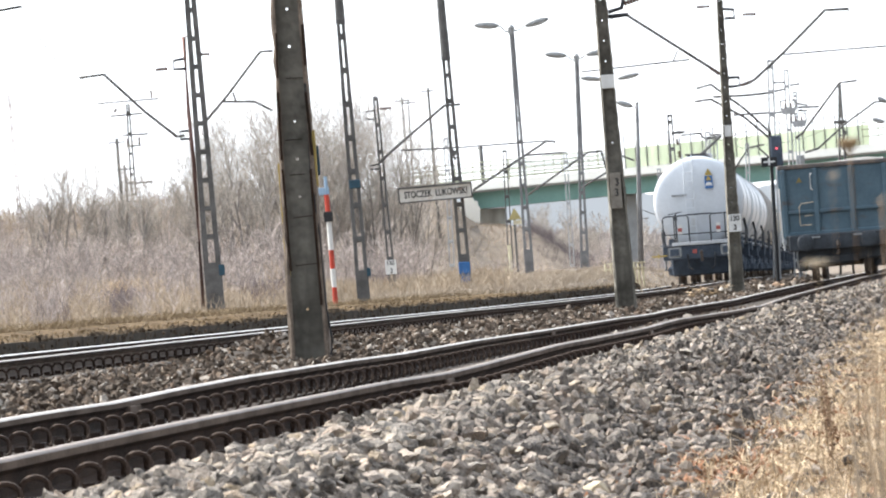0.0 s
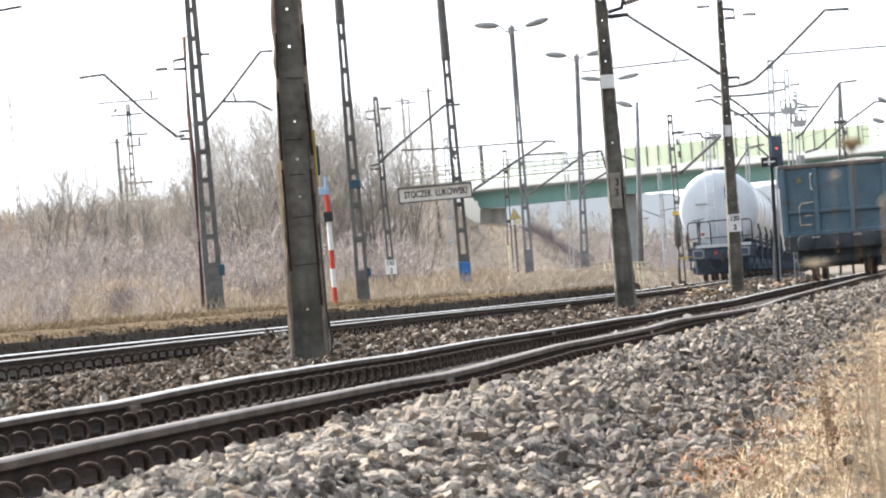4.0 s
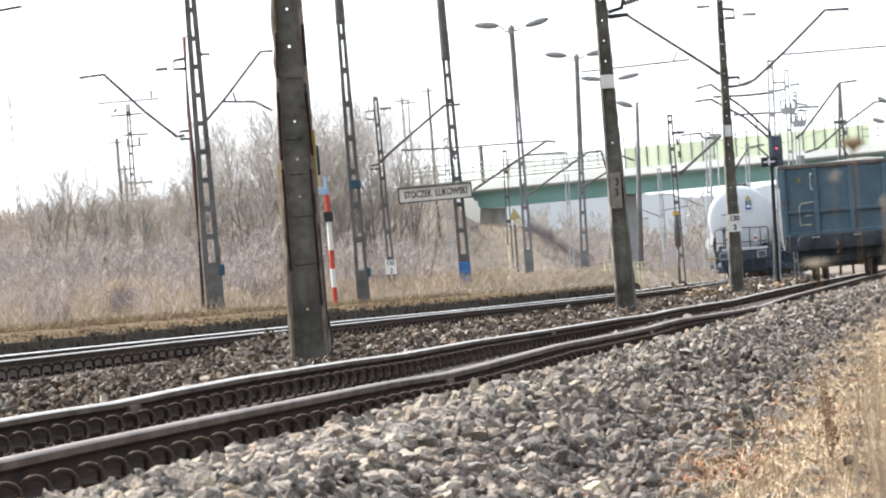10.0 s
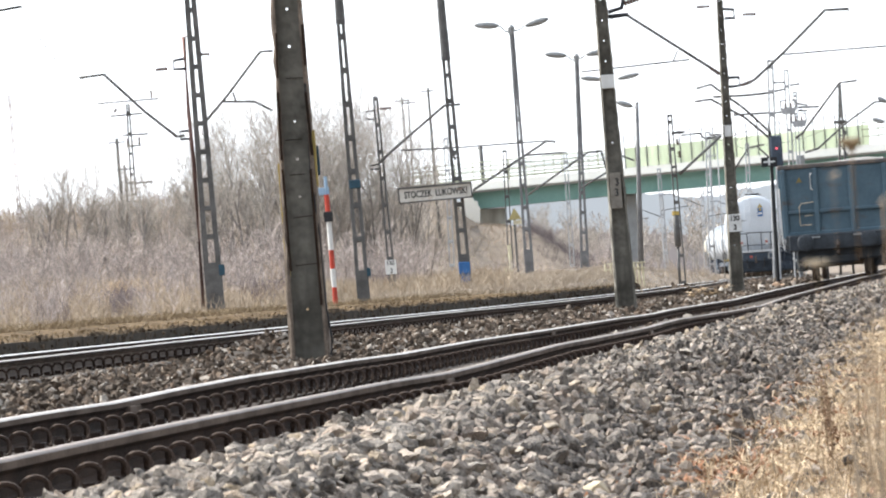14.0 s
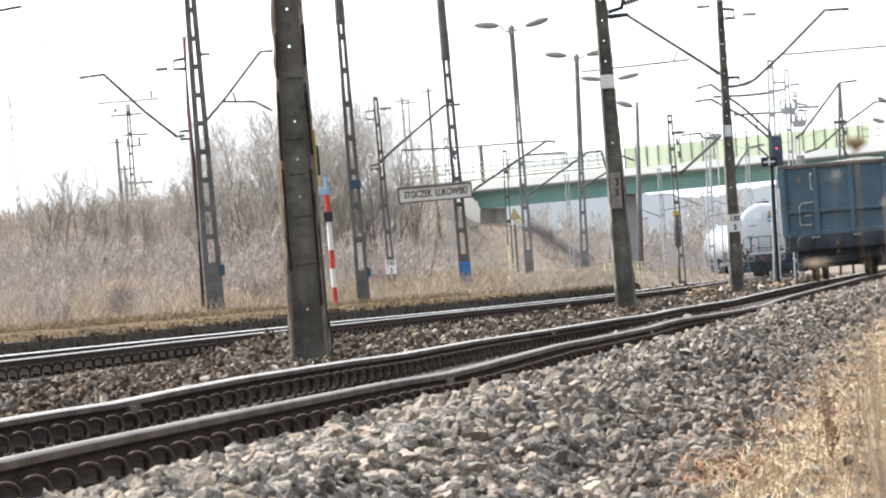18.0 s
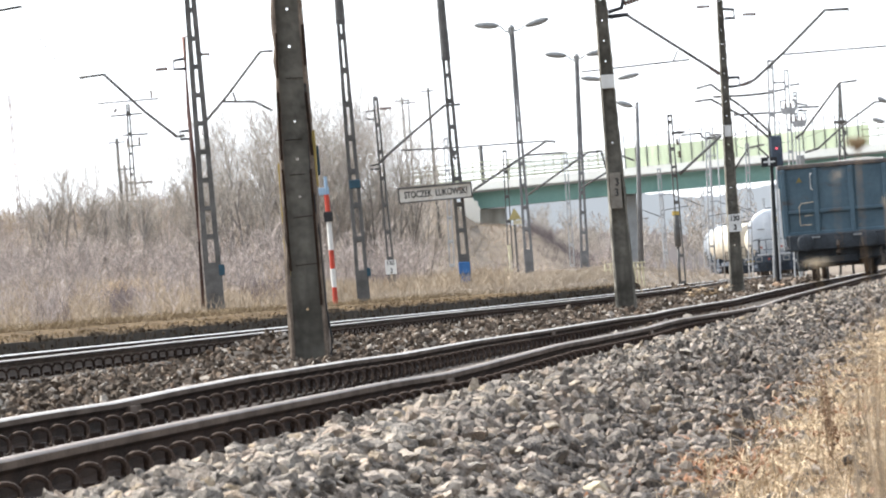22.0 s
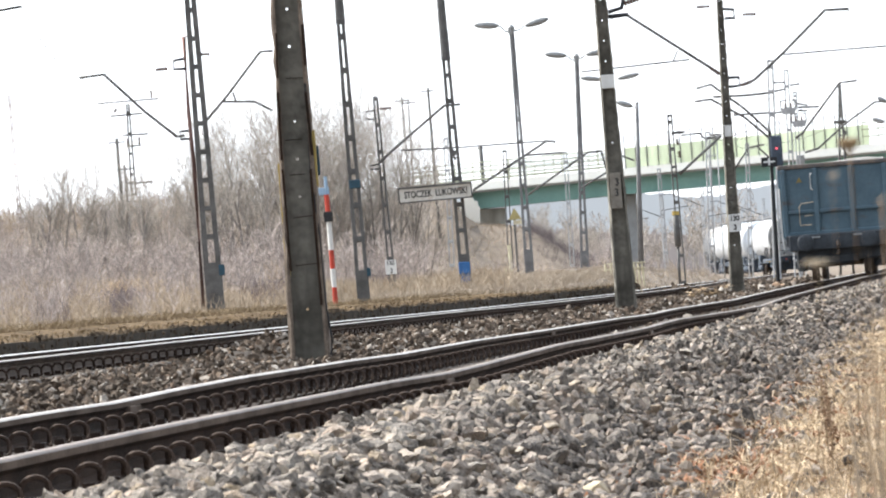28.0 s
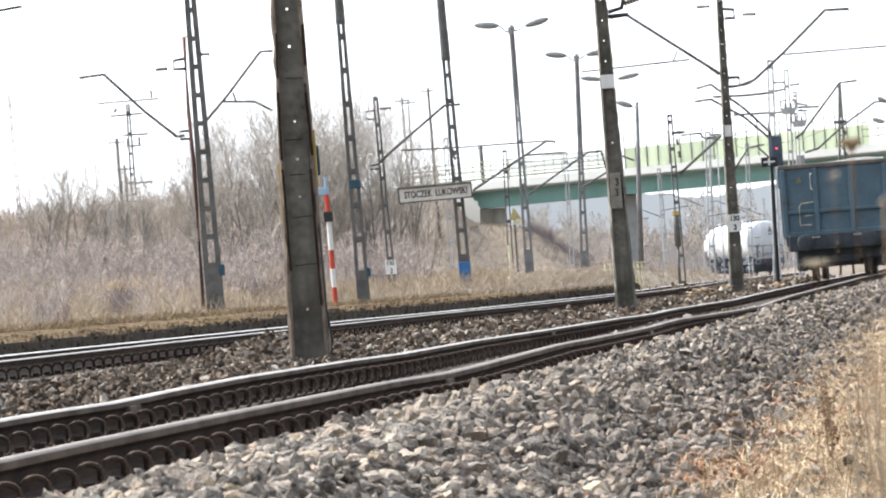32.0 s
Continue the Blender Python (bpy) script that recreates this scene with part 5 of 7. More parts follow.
bm = B()
bmesh.ops.create_cone(bm, cap_ends=True, segments=3, radius1=0.1, radius2=0.1, depth=0.012, matrix=Matrix.Translation((-0.95, 0.59, 2.78)) @ pose(0, 0, 0, 90, 0, 0))
part("warning_triangle", bm, M_DIMYELLOW, gondola, "dim yellow triangle")
for sx in (-0.6, 0.55):
    bm = B()
    box(bm, (0.24, 0.03, 0.05), (sx, 0.34, 1.2))
    part("lettering_bar", bm, M_LAMP, gondola, "illegible pale lettering")
for sy in (2.2, GL - 2.2):
    for sx in (-1, 1):
        bm = B()
        box(bm, (0.16, 2.5, 0.28), (sx * 1.02, sy, 0.60), bevel=0.04)
        box(bm, (0.2, 0.5, 0.55), (sx * 1.03, sy, 0.66), bevel=0.05)
        for dy in (-0.9, 0.9):
            box(bm, (0.26, 0.32, 0.34), (sx * 1.06, sy + dy, 0.46), bevel=0.05)
        part("bogie_frame", bm, M_GRIME, gondola)
    for dy in (-0.9, 0.9):
        bm = B()
        lathe(bm, [(-0.80, 0.06), (-0.79, 0.44), (-0.685, 0.46), (-0.68, 0.49), (-0.655, 0.49), (-0.65, 0.09), (0.65, 0.09), (0.655, 0.49), (0.68, 0.49), (0.685, 0.46), (0.79, 0.44), (0.80, 0.06)], "X", 28)
        part("wheelset", bm, M_WHEEL, gondola).matrix_basis = pose(0, sy + dy, 0.46)
bm = B()
box(bm, (1.9, GL - 1.4, 0.16), (0, GL / 2, 1.08), bevel=0.03)
box(bm, (2.3, 0.5, 0.3), (0, 2.2, 0.88), bevel=0.06)
part("underframe", bm, M_GRIME, gondola)
bm = B()
box(bm, (2.36, 0.35, 0.36), (0, 0.85, 0.70), bevel=0.05)
box(bm, (1.1, 0.3, 0.28), (0, 0.8, 0.58), bevel=0.05)
part("bogie_beam", bm, M_GRIME, gondola, "dark bogie end beam")
bm = B()                                       # load of pale crushed stone heaped over the rim
nx, ny = 13, 40
vs = []
for iy in range(ny):
    for ix in range(nx):
        x, y = -GW + 0.08 + (2 * GW - 0.16) * ix / (nx - 1), 0.72 + (GL - 1.4) * iy / (ny - 1)
        h = 0.24 * (1 - (abs(ix - 9.5) / 9.5) ** 1.6) * min(1.0, 0.55 + iy / 6) + 0.05 * noise.noise(Vector((x * 3, y * 3, 2)))
        vs.append(bm.verts.new((x, y, Z1 - 0.10 + h)))
for iy in range(ny - 1):
    for ix in range(nx - 1):
        bm.faces.new((vs[iy * nx + ix], vs[iy * nx + ix + 1], vs[(iy + 1) * nx + ix + 1], vs[(iy + 1) * nx + ix]))
part("load", bm, M_LOAD, gondola, "heaped grey crushed stone", True)
bm = B()
box(bm, (2.84, 0.34, 0.30), (0, 0.62, 1.14), bevel=0.03)
part("end_sill", bm, M_GRIME, gondola)

# ---- signal beside the open wagon ----
signal = thing("railway_signal", (9.74, 166.0, -0.04), "dark railway signal showing red, with a black board and white cross", "signal")
g = signal.location
bm = B()
rod(bm, (0, 0, -0.3), Vector((9.83, 166.0, 4.47)) - g, 0.06, 0.05, 10)
part("post", bm, M_BLACK, signal)
bm = B()
box(bm, (0.36, 0.2, 0.92), Vector((9.98, 166.0, 3.86)) - g, bevel=0.05)
part("head", bm, M_UNDER, signal, "dark blue-grey signal head")
bm = B()
rod(bm, Vector((9.99, 166.0, 3.94)) - g + Vector((0, -0.1, 0)), Vector((9.99, 166.0, 3.94)) - g + Vector((0, -0.13, 0)), 0.036, sides=16)
part("red_lens", bm, M_REDLAMP, signal, "lit red signal lens")
bm = B()
box(bm, (0.46, 0.03, 0.27), Vector((9.74, 166.0, 3.56)) - g + Vector((0, -0.14, 0)), bevel=0.005)
pl = part("cross_board", bm, M_BLACK, signal, "black board with a white cross")
for size in ((0.34, 0.02, 0.05), (0.055, 0.022, 0.21)):
    bm = B()
    box(bm, size, Vector((9.74, 166.0, 3.56)) - g + Vector((0, -0.16, 0)))
    part("cross_bar", bm, M_WHITE, pl)

bm = B()
pipe(bm, [Vector(off(p, -0.2)) - pole_1.location for p in ((-1.25, 56.6, 2.67), (-1.26, 56.6, 1.81), (-1.22, 56.6, 1.13), (-1.21, 56.6, 0.45), (-1.17, 56.6, 0.10), (-1.19, 56.6, -0.05))], 0.012, 6)
part("cable", bm, M_BLACK, pole_1, "black cable running down the pole")
for a, b, w in (((-1.23, 56.6, 3.26), (-1.23, 56.6, 2.85), 0.034), ((-1.25, 56.6, 2.58), (-1.23, 56.6, 1.95), 0.03), ((-1.26, 56.6, 1.81), (-1.25, 56.6, 0.45), 0.028), ((-1.53, 56.6, 2.60), (-1.54, 56.6, 1.92), 0.026), ((-1.54, 56.6, 1.83), (-1.53, 56.6, 0.81), 0.024), ((-1.50, 56.6, 3.19), (-1.52, 56.6, 2.74), 0.02)):
    bm = B()                                   # dark strips imitate the shade inside the pole's long recesses
    pipe(bm, [Vector(off(a, -0.215)) - pole_1.location, Vector(off(b, -0.222)) - pole_1.location], w / 2, 6)
    part("slot", bm, M_RUST, pole_1, "dark strip standing in for slot shade")
for a, b in (((-1.49, 56.6, 2.12), (-1.32, 56.6, 2.12)), ((-1.48, 56.6, 1.77), (-1.32, 56.6, 1.77)), ((-1.47, 56.6, 1.34), (-1.28, 56.6, 1.35)), ((-1.44, 56.6, 2.74), (-1.25, 56.6, 2.73)), ((-1.48, 56.6, 0.86), (-1.27, 56.6, 0.87))):
    bm = B()
    pipe(bm, [Vector(off(a, -0.10)) - pole_1.location, Vector(off(b, -0.10)) - pole_1.location], 0.004, 5)
    part("crack", bm, M_RUST, pole_1, "dark horizontal crack")


# ---- more masts and station clutter ----
def on_plain(p):
    return ground_z(p[0] - centre1(p[1]), p[1])


def slim_mast(base, top, w, label, d_arms=(), group="far catenary masts", insul=()):
    # beyond 250 m the paler steel imitates haze
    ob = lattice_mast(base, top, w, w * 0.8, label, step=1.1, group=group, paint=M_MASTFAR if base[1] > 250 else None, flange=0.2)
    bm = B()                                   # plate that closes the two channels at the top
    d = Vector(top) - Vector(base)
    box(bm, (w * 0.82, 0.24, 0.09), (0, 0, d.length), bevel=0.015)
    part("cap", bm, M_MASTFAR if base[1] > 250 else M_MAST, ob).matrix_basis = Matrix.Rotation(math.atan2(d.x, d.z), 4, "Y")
    for run in d_arms:
        tubes(ob, "cantilever", ob.location, [run], 0.062, M_MAST)
    for a, b in insul:
        insulator(ob, ob.location, a, b, 0.06)
    return ob


m_1 = slim_mast((9.73, 232.0, 0.11), (9.69, 232.0, 6.98), 0.26, "slim grey catenary mast with one arm", [[(9.92, 232.0, 4.54), (10.25, 232.0, 4.82), (11.73, 232.0, 5.99)], [(9.71, 232.0, 6.26), (10.26, 232.0, 6.26)]])
tubes(m_1, "strut", m_1.location, [[(9.60, 232.0, 4.87), (9.83, 232.0, 4.88)]], 0.05, M_MAST)
for p in ((9.92, 232.0, 6.01), (9.97, 232.0, 5.49)):
    insulator(m_1, m_1.location, off(p, 0), (p[0] + 0.02, p[1], p[2] - 0.26), 0.09, 3)
m_2 = slim_mast((15.23, 260.0, -0.26), (15.66, 260.0, 9.93), 0.36, "grey catenary mast behind the signal", [[(15.44, 260.0, 6.63), (14.33, 260.0, 7.81), (12.86, 260.0, 9.05), (12.17, 260.0, 8.91)], [(15.32, 260.0, 6.43), (14.30, 260.0, 7.42), (12.81, 260.0, 8.37), (12.07, 260.0, 8.32)], [(15.68, 260.0, 8.47), (14.48, 260.0, 8.43), (12.92, 260.0, 8.47)]])
for run in ([(15.77, 260.0, 8.91), (16.24, 260.0, 8.90), (16.24, 260.0, 8.58), (15.77, 260.0, 8.52)], [(18.01, 284.0, 9.51), (18.52, 284.0, 9.53)]):
    tubes(m_2, "bracket", m_2.location, [run], 0.05, M_MAST)
slim_mast((17.72, 285.0, -0.41), (17.93, 285.0, 10.29), 0.30, "grey catenary mast with line disconnectors", [[(18.16, 285.0, 6.85), (18.52, 285.0, 7.08), (20.58, 285.0, 9.47), (21.45, 285.0, 9.52)], [(17.97, 285.0, 8.20), (16.46, 285.0, 8.23), (15.12, 285.0, 8.25)]])
slim_mast((19.01, 300.0, -0.48), (19.26, 300.0, 9.61), 0.26, "grey catenary mast with line disconnectors", [[(19.37, 300.0, 9.00), (19.84, 300.0, 8.90), (19.82, 300.0, 8.60), (19.37, 300.0, 8.64)], [(19.56, 300.0, 6.39), (20.27, 300.0, 6.55), (21.77, 300.0, 7.73), (23.44, 300.0, 8.78), (24.05, 300.0, 8.80)], [(19.39, 300.0, 8.81), (20.49, 300.0, 8.76)]])
splay = thing("catenary_mast", (21.81, 310.0, -0.68), "splayed lattice catenary mast behind the open wagon", "catenary mast", "far catenary masts")
sp = splay.location
for a_, b_ in (((22.36, 310.0, 10.29), (21.62, 310.0, -0.67)), ((22.39, 310.0, 10.28), (22.37, 310.0, -0.72))):
    tubes(splay, "leg", sp, [[a_, b_]], 0.075, M_MAST)
for a_, b_ in (((22.34, 310.0, 9.54), (22.38, 310.0, 8.85)), ((22.38, 310.0, 8.85), (22.23, 310.0, 8.18)), ((22.23, 310.0, 8.18), (22.52, 310.0, 7.47)), ((22.52, 310.0, 7.47), (22.17, 310.0, 6.91)), ((22.17, 310.0, 6.91), (22.52, 310.0, 6.26)), ((22.28, 310.0, 8.86), (22.41, 310.0, 8.85)), ((22.20, 310.0, 7.37), (22.45, 310.0, 7.36))):
    tubes(splay, "brace", sp, [[a_, b_]], 0.045, M_MAST)
bm = B()
box(bm, (0.7, 0.3, 0.16), Vector((22.26, 310.0, 8.12)) - sp, bevel=0.02)
part("cross_plate", bm, M_MAST, splay)
far_lamps = thing("station_lamp", (23.98, 300.0, -0.86), "twin station lamp heads reaching in behind the wagon", "lamp post")
bm = B()
rod(bm, (0, 0, -0.2), Vector((24.29, 300.0, 9.65)) - far_lamps.location, 0.12, 0.08, 10)
part("post", bm, M_MAST, far_lamps, "", True)
street_heads(far_lamps, far_lamps.location, (0, 0, 0), [((24.20, 300.0, 8.45), (24.10, 300.0, 8.70), (23.59, 300.0, 9.04)), ((24.13, 300.0, 7.50), (23.90, 300.0, 7.66), (23.23, 300.0, 7.92))], hub=False)
for b_, t_, w_, lb_, arms_ in (((9.97, 330.0, 0.90), (10.12, 330.0, 7.18), 0.3, "slim catenary mast half hidden by a pole", [[(10.02, 330.0, 6.76), (8.19, 330.0, 5.83)], [(10.17, 330.0, 7.90), (11.51, 330.0, 7.27)]]), ((16.29, 345.0, -0.21), (16.64, 345.0, 8.93), 0.4, "grey catenary mast by the bridge", [[(16.60, 345.0, 8.41), (16.15, 345.0, 8.93), (15.01, 345.0, 8.88)], [(16.73, 345.0, 8.75), (17.66, 345.0, 8.75)]]), ((18.36, 340.0, -0.38), (18.72, 340.0, 7.95), 0.3, "grey catenary mast by the bridge", [[(17.93, 340.0, 6.58), (18.80, 340.0, 7.71), (19.73, 340.0, 7.84)], [(19.32, 340.0, 7.74), (20.01, 340.0, 7.00)]])):
    slim_mast(b_, t_, w_, lb_, arms_)
stand = thing("wire_tensioner", (16.05, 330.0, 0.0), "small lattice stand that tensions the overhead wires", "catenary mast", "far catenary masts")
stand.location.z = on_plain((16.05, 330.0))
for p_, q_ in (((15.78, 330.0, -0.3), (15.9, 330.0, 8.4)), ((16.3, 330.0, -0.3), (16.42, 330.0, 8.3))):
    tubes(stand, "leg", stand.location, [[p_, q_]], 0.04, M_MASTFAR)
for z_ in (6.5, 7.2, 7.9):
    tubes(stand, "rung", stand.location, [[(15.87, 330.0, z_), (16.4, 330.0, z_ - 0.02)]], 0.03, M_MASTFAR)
bm = B()
box(bm, (0.8, 0.3, 0.16), Vector((16.25, 330.0, 8.24)) - stand.location, bevel=0.03)
part("head_beam", bm, M_MAST, stand)
bm = B()
cab = thing("switch_cabinet", (19.12, 305.0, -0.48), "grey switch cabinet on a post behind the wagon", "cabinet")
box(bm, (0.42, 0.3, 0.6), Vector((19.61, 305.0, 6.05)) - cab.location, bevel=0.03)
part("cabinet_body", bm, M_LAMP, cab)
bm = B()
rod(bm, (0, 0, -0.2), Vector((19.59, 305.0, 5.75)) - cab.location, 0.08, sides=8)
part("post", bm, M_MAST, cab)
for c, yy in (((17.85, 284.0, 8.49), 284), ((19.30, 299.0, 8.19), 299)):
    sw = thing("line_disconnector", c, "grey boxed line disconnector on a mast", "switchgear", "line disconnectors")
    for sx in (-0.16, 0.14):
        bm = B()
        rod(bm, (sx, 0, -0.24), (sx, 0, 0.12), 0.032, sides=8)
        for k in range(4):
            rod(bm, (sx, 0, -0.2 + 0.08 * k), (sx, 0, -0.17 + 0.08 * k), 0.062, 0.045, 8)
        part("insulator", bm, M_INSUL, sw, "ribbed brown insulator")
    bm = B()
    a_ = [bm.verts.new((x, y, z)) for y in (-0.2, 0.2) for x, z in ((-0.4, -0.12), (0.4, -0.12), (0.3, -0.44), (-0.3, -0.44))]
    for f in ((0, 1, 2, 3), (7, 6, 5, 4), (0, 4, 5, 1), (1, 5, 6, 2), (2, 6, 7, 3), (3, 7, 4, 0)):
        bm.faces.new([a_[q] for q in f])
    bmesh.ops.recalc_face_normals(bm, faces=bm.faces[:])
    part("cradle", bm, M_MASTFAR, sw, "grey steel cradle")
    for size, at in (((0.3, 0.07, 0.06), (-0.24, 0, 0.26)), ((0.22, 0.07, 0.06), (0.26, 0, 0.26)), ((0.06, 0.07, 0.5), (-0.38, 0, 0.04)), ((0.06, 0.07, 0.5), (0.38, 0, 0.04))):
        bm = B()
        box(bm, size, at)
        part("frame_bar", bm, M_MAST, sw)
for k, (bx, tx, d) in enumerate((((21.00, 455.0, 0.96), (21.16, 455.0, 7.34), 1), ((26.86, 500.0, 0.73), (27.09, 500.0, 7.03), 1), ((29.50, 520.0, 0.62), (29.75, 520.0, 6.75), 1), ((18.46, 470.0, 1.22), (18.50, 470.0, 6.78), -1))):
    m_ob = slim_mast((bx[0], bx[1], on_plain(bx)), tx, 0.3, "catenary mast beyond the bridge")
    t0 = Vector(tx)
    tubes(m_ob, "cantilever", m_ob.location, [[t0 + Vector((0, 0, -1.6)), t0 + Vector((-2.6, 0, -0.4)), t0 + Vector((-3.2, 0, -0.42))], [t0 + Vector((-1.2, 0, -1.5)), t0 + Vector((-3.4, 0, -1.7))]], 0.04, M_MAST)
# grey sleeve with a yellow top
sleeve = thing("cable_riser", (9.51, 230.0, 0.13), "dark grey cable riser pipe with a yellow rim", "pipe")
bm = B()
rod(bm, Vector((9.55, 230.0, 1.58)) - sleeve.location, Vector((9.56, 230.0, 2.94)) - sleeve.location, 0.13, sides=12)
part("pipe", bm, M_MAST, sleeve, "", True)
bm = B()
rod(bm, (0, 0, -0.2), Vector((9.55, 230.0, 1.58)) - sleeve.location, 0.05, sides=8)
part("foot_pipe", bm, M_MAST, sleeve, "", True)
bm = B()
rod(bm, Vector((9.55, 230.0, 2.87)) - sleeve.location, Vector((9.56, 230.0, 3.03)) - sleeve.location, 0.15, sides=12)
part("rim", bm, M_YELLOW, sleeve, "yellow rim")

# posts and wires of the far left
far_pole = lattice_mast((-17.77, 330.0, 7.46), (-17.73, 330.0, 12.75), 0.34, 0.22, "transformer pole with cross-arms on the embankment", step=1.2, name="power_pole", category="power pole", group="power poles")
tubes(far_pole, "cross_arm", far_pole.location, [[(-19.51, 330.0, 12.92), (-15.93, 330.0, 12.95)]], 0.05, M_MAST)
for run in ([(-18.77, 330.0, 12.13), (-16.92, 330.0, 12.16)], [(-18.16, 330.0, 10.96), (-16.68, 330.0, 10.95)], [(-17.98, 330.0, 10.29), (-17.12, 330.0, 10.32)], [(-18.21, 330.0, 8.15), (-16.62, 330.0, 8.13)]):
    tubes(far_pole, "cross_arm", far_pole.location, [run], 0.06, M_MAST)
for a, b in (((-16.32, 330.0, 13.47), (-16.32, 330.0, 13.01)), ((-18.44, 330.0, 12.57), (-18.53, 330.0, 12.31)), ((-17.88, 330.0, 10.74), (-17.91, 330.0, 10.35)), ((-17.22, 330.0, 10.79), (-17.22, 330.0, 10.36))):
    insulator(far_pole, far_pole.location, a, b, 0.10, 4)
for b_, t_, r_ in (((-18.70, 335.0, 7.61), (-18.82, 335.0, 10.98), 0.13), ((-18.24, 332.0, 7.53), (-18.30, 332.0, 9.29), 0.09), ((-0.13, 380.0, 8.12), (-0.21, 380.0, 14.23), 0.12), ((3.46, 430.0, 8.98), (3.42, 430.0, 11.36), 0.22), ((-1.86, 370.0, 8.61), (-1.95, 370.0, 13.37), 0.07), ((-1.68, 372.0, 8.64), (-1.56, 372.0, 13.26), 0.06)):
    po = thing("power_pole", b_, "plain grey pole on the embankment", "power pole", "power poles")
    bm = B()
    rod(bm, (0, 0, on_plain(b_) - b_[2] - 0.3), Vector(t_) - po.location, r_, r_ * 0.7, 8)
    part("shaft", bm, M_MAST, po, "", True)
    bm = B()
    box(bm, (1.0, 0.08, 0.08), Vector(t_) - po.location + Vector((0, 0, -0.25)))
    part("cross_arm", bm, M_MAST, po)
tower_at = (-31.84, 430.0, 8.06)
tower = lattice_mast((tower_at[0], tower_at[1], on_plain(tower_at) - 0.1), (-32.06, 430.0, 17.87), 0.30, 0.22, "thin pale lattice aerial mast", step=0.9, name="aerial_mast", category="aerial mast", group="aerial masts", paint=M_PALEMAST)
tubes(tower, "cross_arm", tower.location, [[(-33.00, 430.0, 18.02), (-31.10, 430.0, 18.05)]], 0.04, M_PALEMAST)
edge_mast = thing("catenary_mast", (-12.76, 150.0, 0.78), "catenary mast whose arm reaches into view", "catenary mast")
bm = B()
rod(bm, (0, 0, -0.3), Vector((-12.80, 150.0, 8.31)) - edge_mast.location, 0.2, 0.12, 10)
part("post", bm, M_MAST, edge_mast)
tubes(edge_mast, "cantilever", edge_mast.location, [[(-12.77, 150.0, 7.85), (-11.41, 150.0, 8.80), (-10.68, 150.0, 8.87)]], 0.04, M_MAST)

# yellow barrier, white rail and warning sign
fence = thing("barrier_fence", (6.31, 196.0, 0.18), "faded pale-yellow tubular barrier fence", "fence")
for x in (1076, 1086, 1096, 1120, 1127, 1134, 1141):
    bm = B()
    p = Vector({1076: (5.61, 196.0, 0.21), 1086: (5.80, 196.0, 0.22), 1096: (6.00, 196.0, 0.20), 1120: (6.47, 196.0, 0.21), 1127: (6.61, 196.0, 0.20), 1134: (6.75, 196.0, 0.20), 1141: (6.89, 196.0, 0.21)}[x]) - fence.location
    rod(bm, p + Vector((0, 0, -0.3)), p + Vector((-0.05, 0, 0.80)), 0.035, sides=6)
    part("post", bm, M_PALEYELLOW, fence)
for a, b in (((5.63, 196.0, 1.00), (6.96, 196.0, 0.97)), ((5.61, 196.0, 0.80), (6.95, 196.0, 0.78))):
    tubes(fence, "rail", fence.location, [[a, b]], 0.03, M_PALEYELLOW)
fence_b = thing("barrier_fence", (2.59, 205.0, 0.67), "faded pale-yellow tubular barrier fence", "fence")
for p, h in (((2.24, 205.0, 0.64), 0.55), ((2.40, 205.0, 0.62), 0.5), ((2.65, 205.0, 0.62), 0.3), ((2.81, 205.0, 0.63), 0.3), ((2.98, 205.0, 0.62), 0.3)):
    bm = B()
    q = Vector(p) - fence_b.location
    rod(bm, q + Vector((0, 0, -0.3)), q + Vector((-0.02, 0, h)), 0.035, sides=6)
    part("post", bm, M_PALEYELLOW, fence_b)
rail_w = thing("low_rail", (4.66, 215.0, 0.68), "low white tubular rail in the grass", "rail")
tubes(rail_w, "bar", rail_w.location, [[(4.13, 215.0, 0.85), (5.17, 215.0, 0.93), (5.20, 215.0, 0.64)]], 0.04, M_WHITE)
TRI = 0
wsign = thing("warning_sign", (2.92, 225.0, 0.80), "yellow triangular warning sign on a post", "sign")
bm = B()
rod(bm, (0, 0, -0.3), Vector((2.92, 225.0, 3.55)) - wsign.location, 0.045, sides=8)
part("post", bm, M_MAST, wsign)
bm = B()
bmesh.ops.create_cone(bm, cap_ends=True, segments=3, radius1=0.31, radius2=0.31, depth=0.03, matrix=Matrix.Translation(Vector((2.95, 225.0, 3.27)) - wsign.location + Vector((0, -0.07, 0))) @ pose(0, 0, 0, 90, 0, 0) @ pose(0, 0, 0, 0, 0, TRI))
part("triangle", bm, M_SIGNYELLOW, wsign, "yellow triangle")
bm = B()
box(bm, (0.34, 0.02, 0.16), Vector((3.04, 225.0, 3.00)) - wsign.location + Vector((0, -0.06, 0)), bevel=0.005)
part("notice_plate", bm, M_PALEYELLOW, wsign, "small pale plate under the triangle")
bm = B()
rod(bm, Vector((2.65, 225.0, 1.13)) - wsign.location + Vector((0, 0, -0.4)), Vector((2.64, 225.0, 2.12)) - wsign.location, 0.075, sides=10)
ob = part("sleeve", bm, M_CREAM, wsign, "pale yellow sleeve")

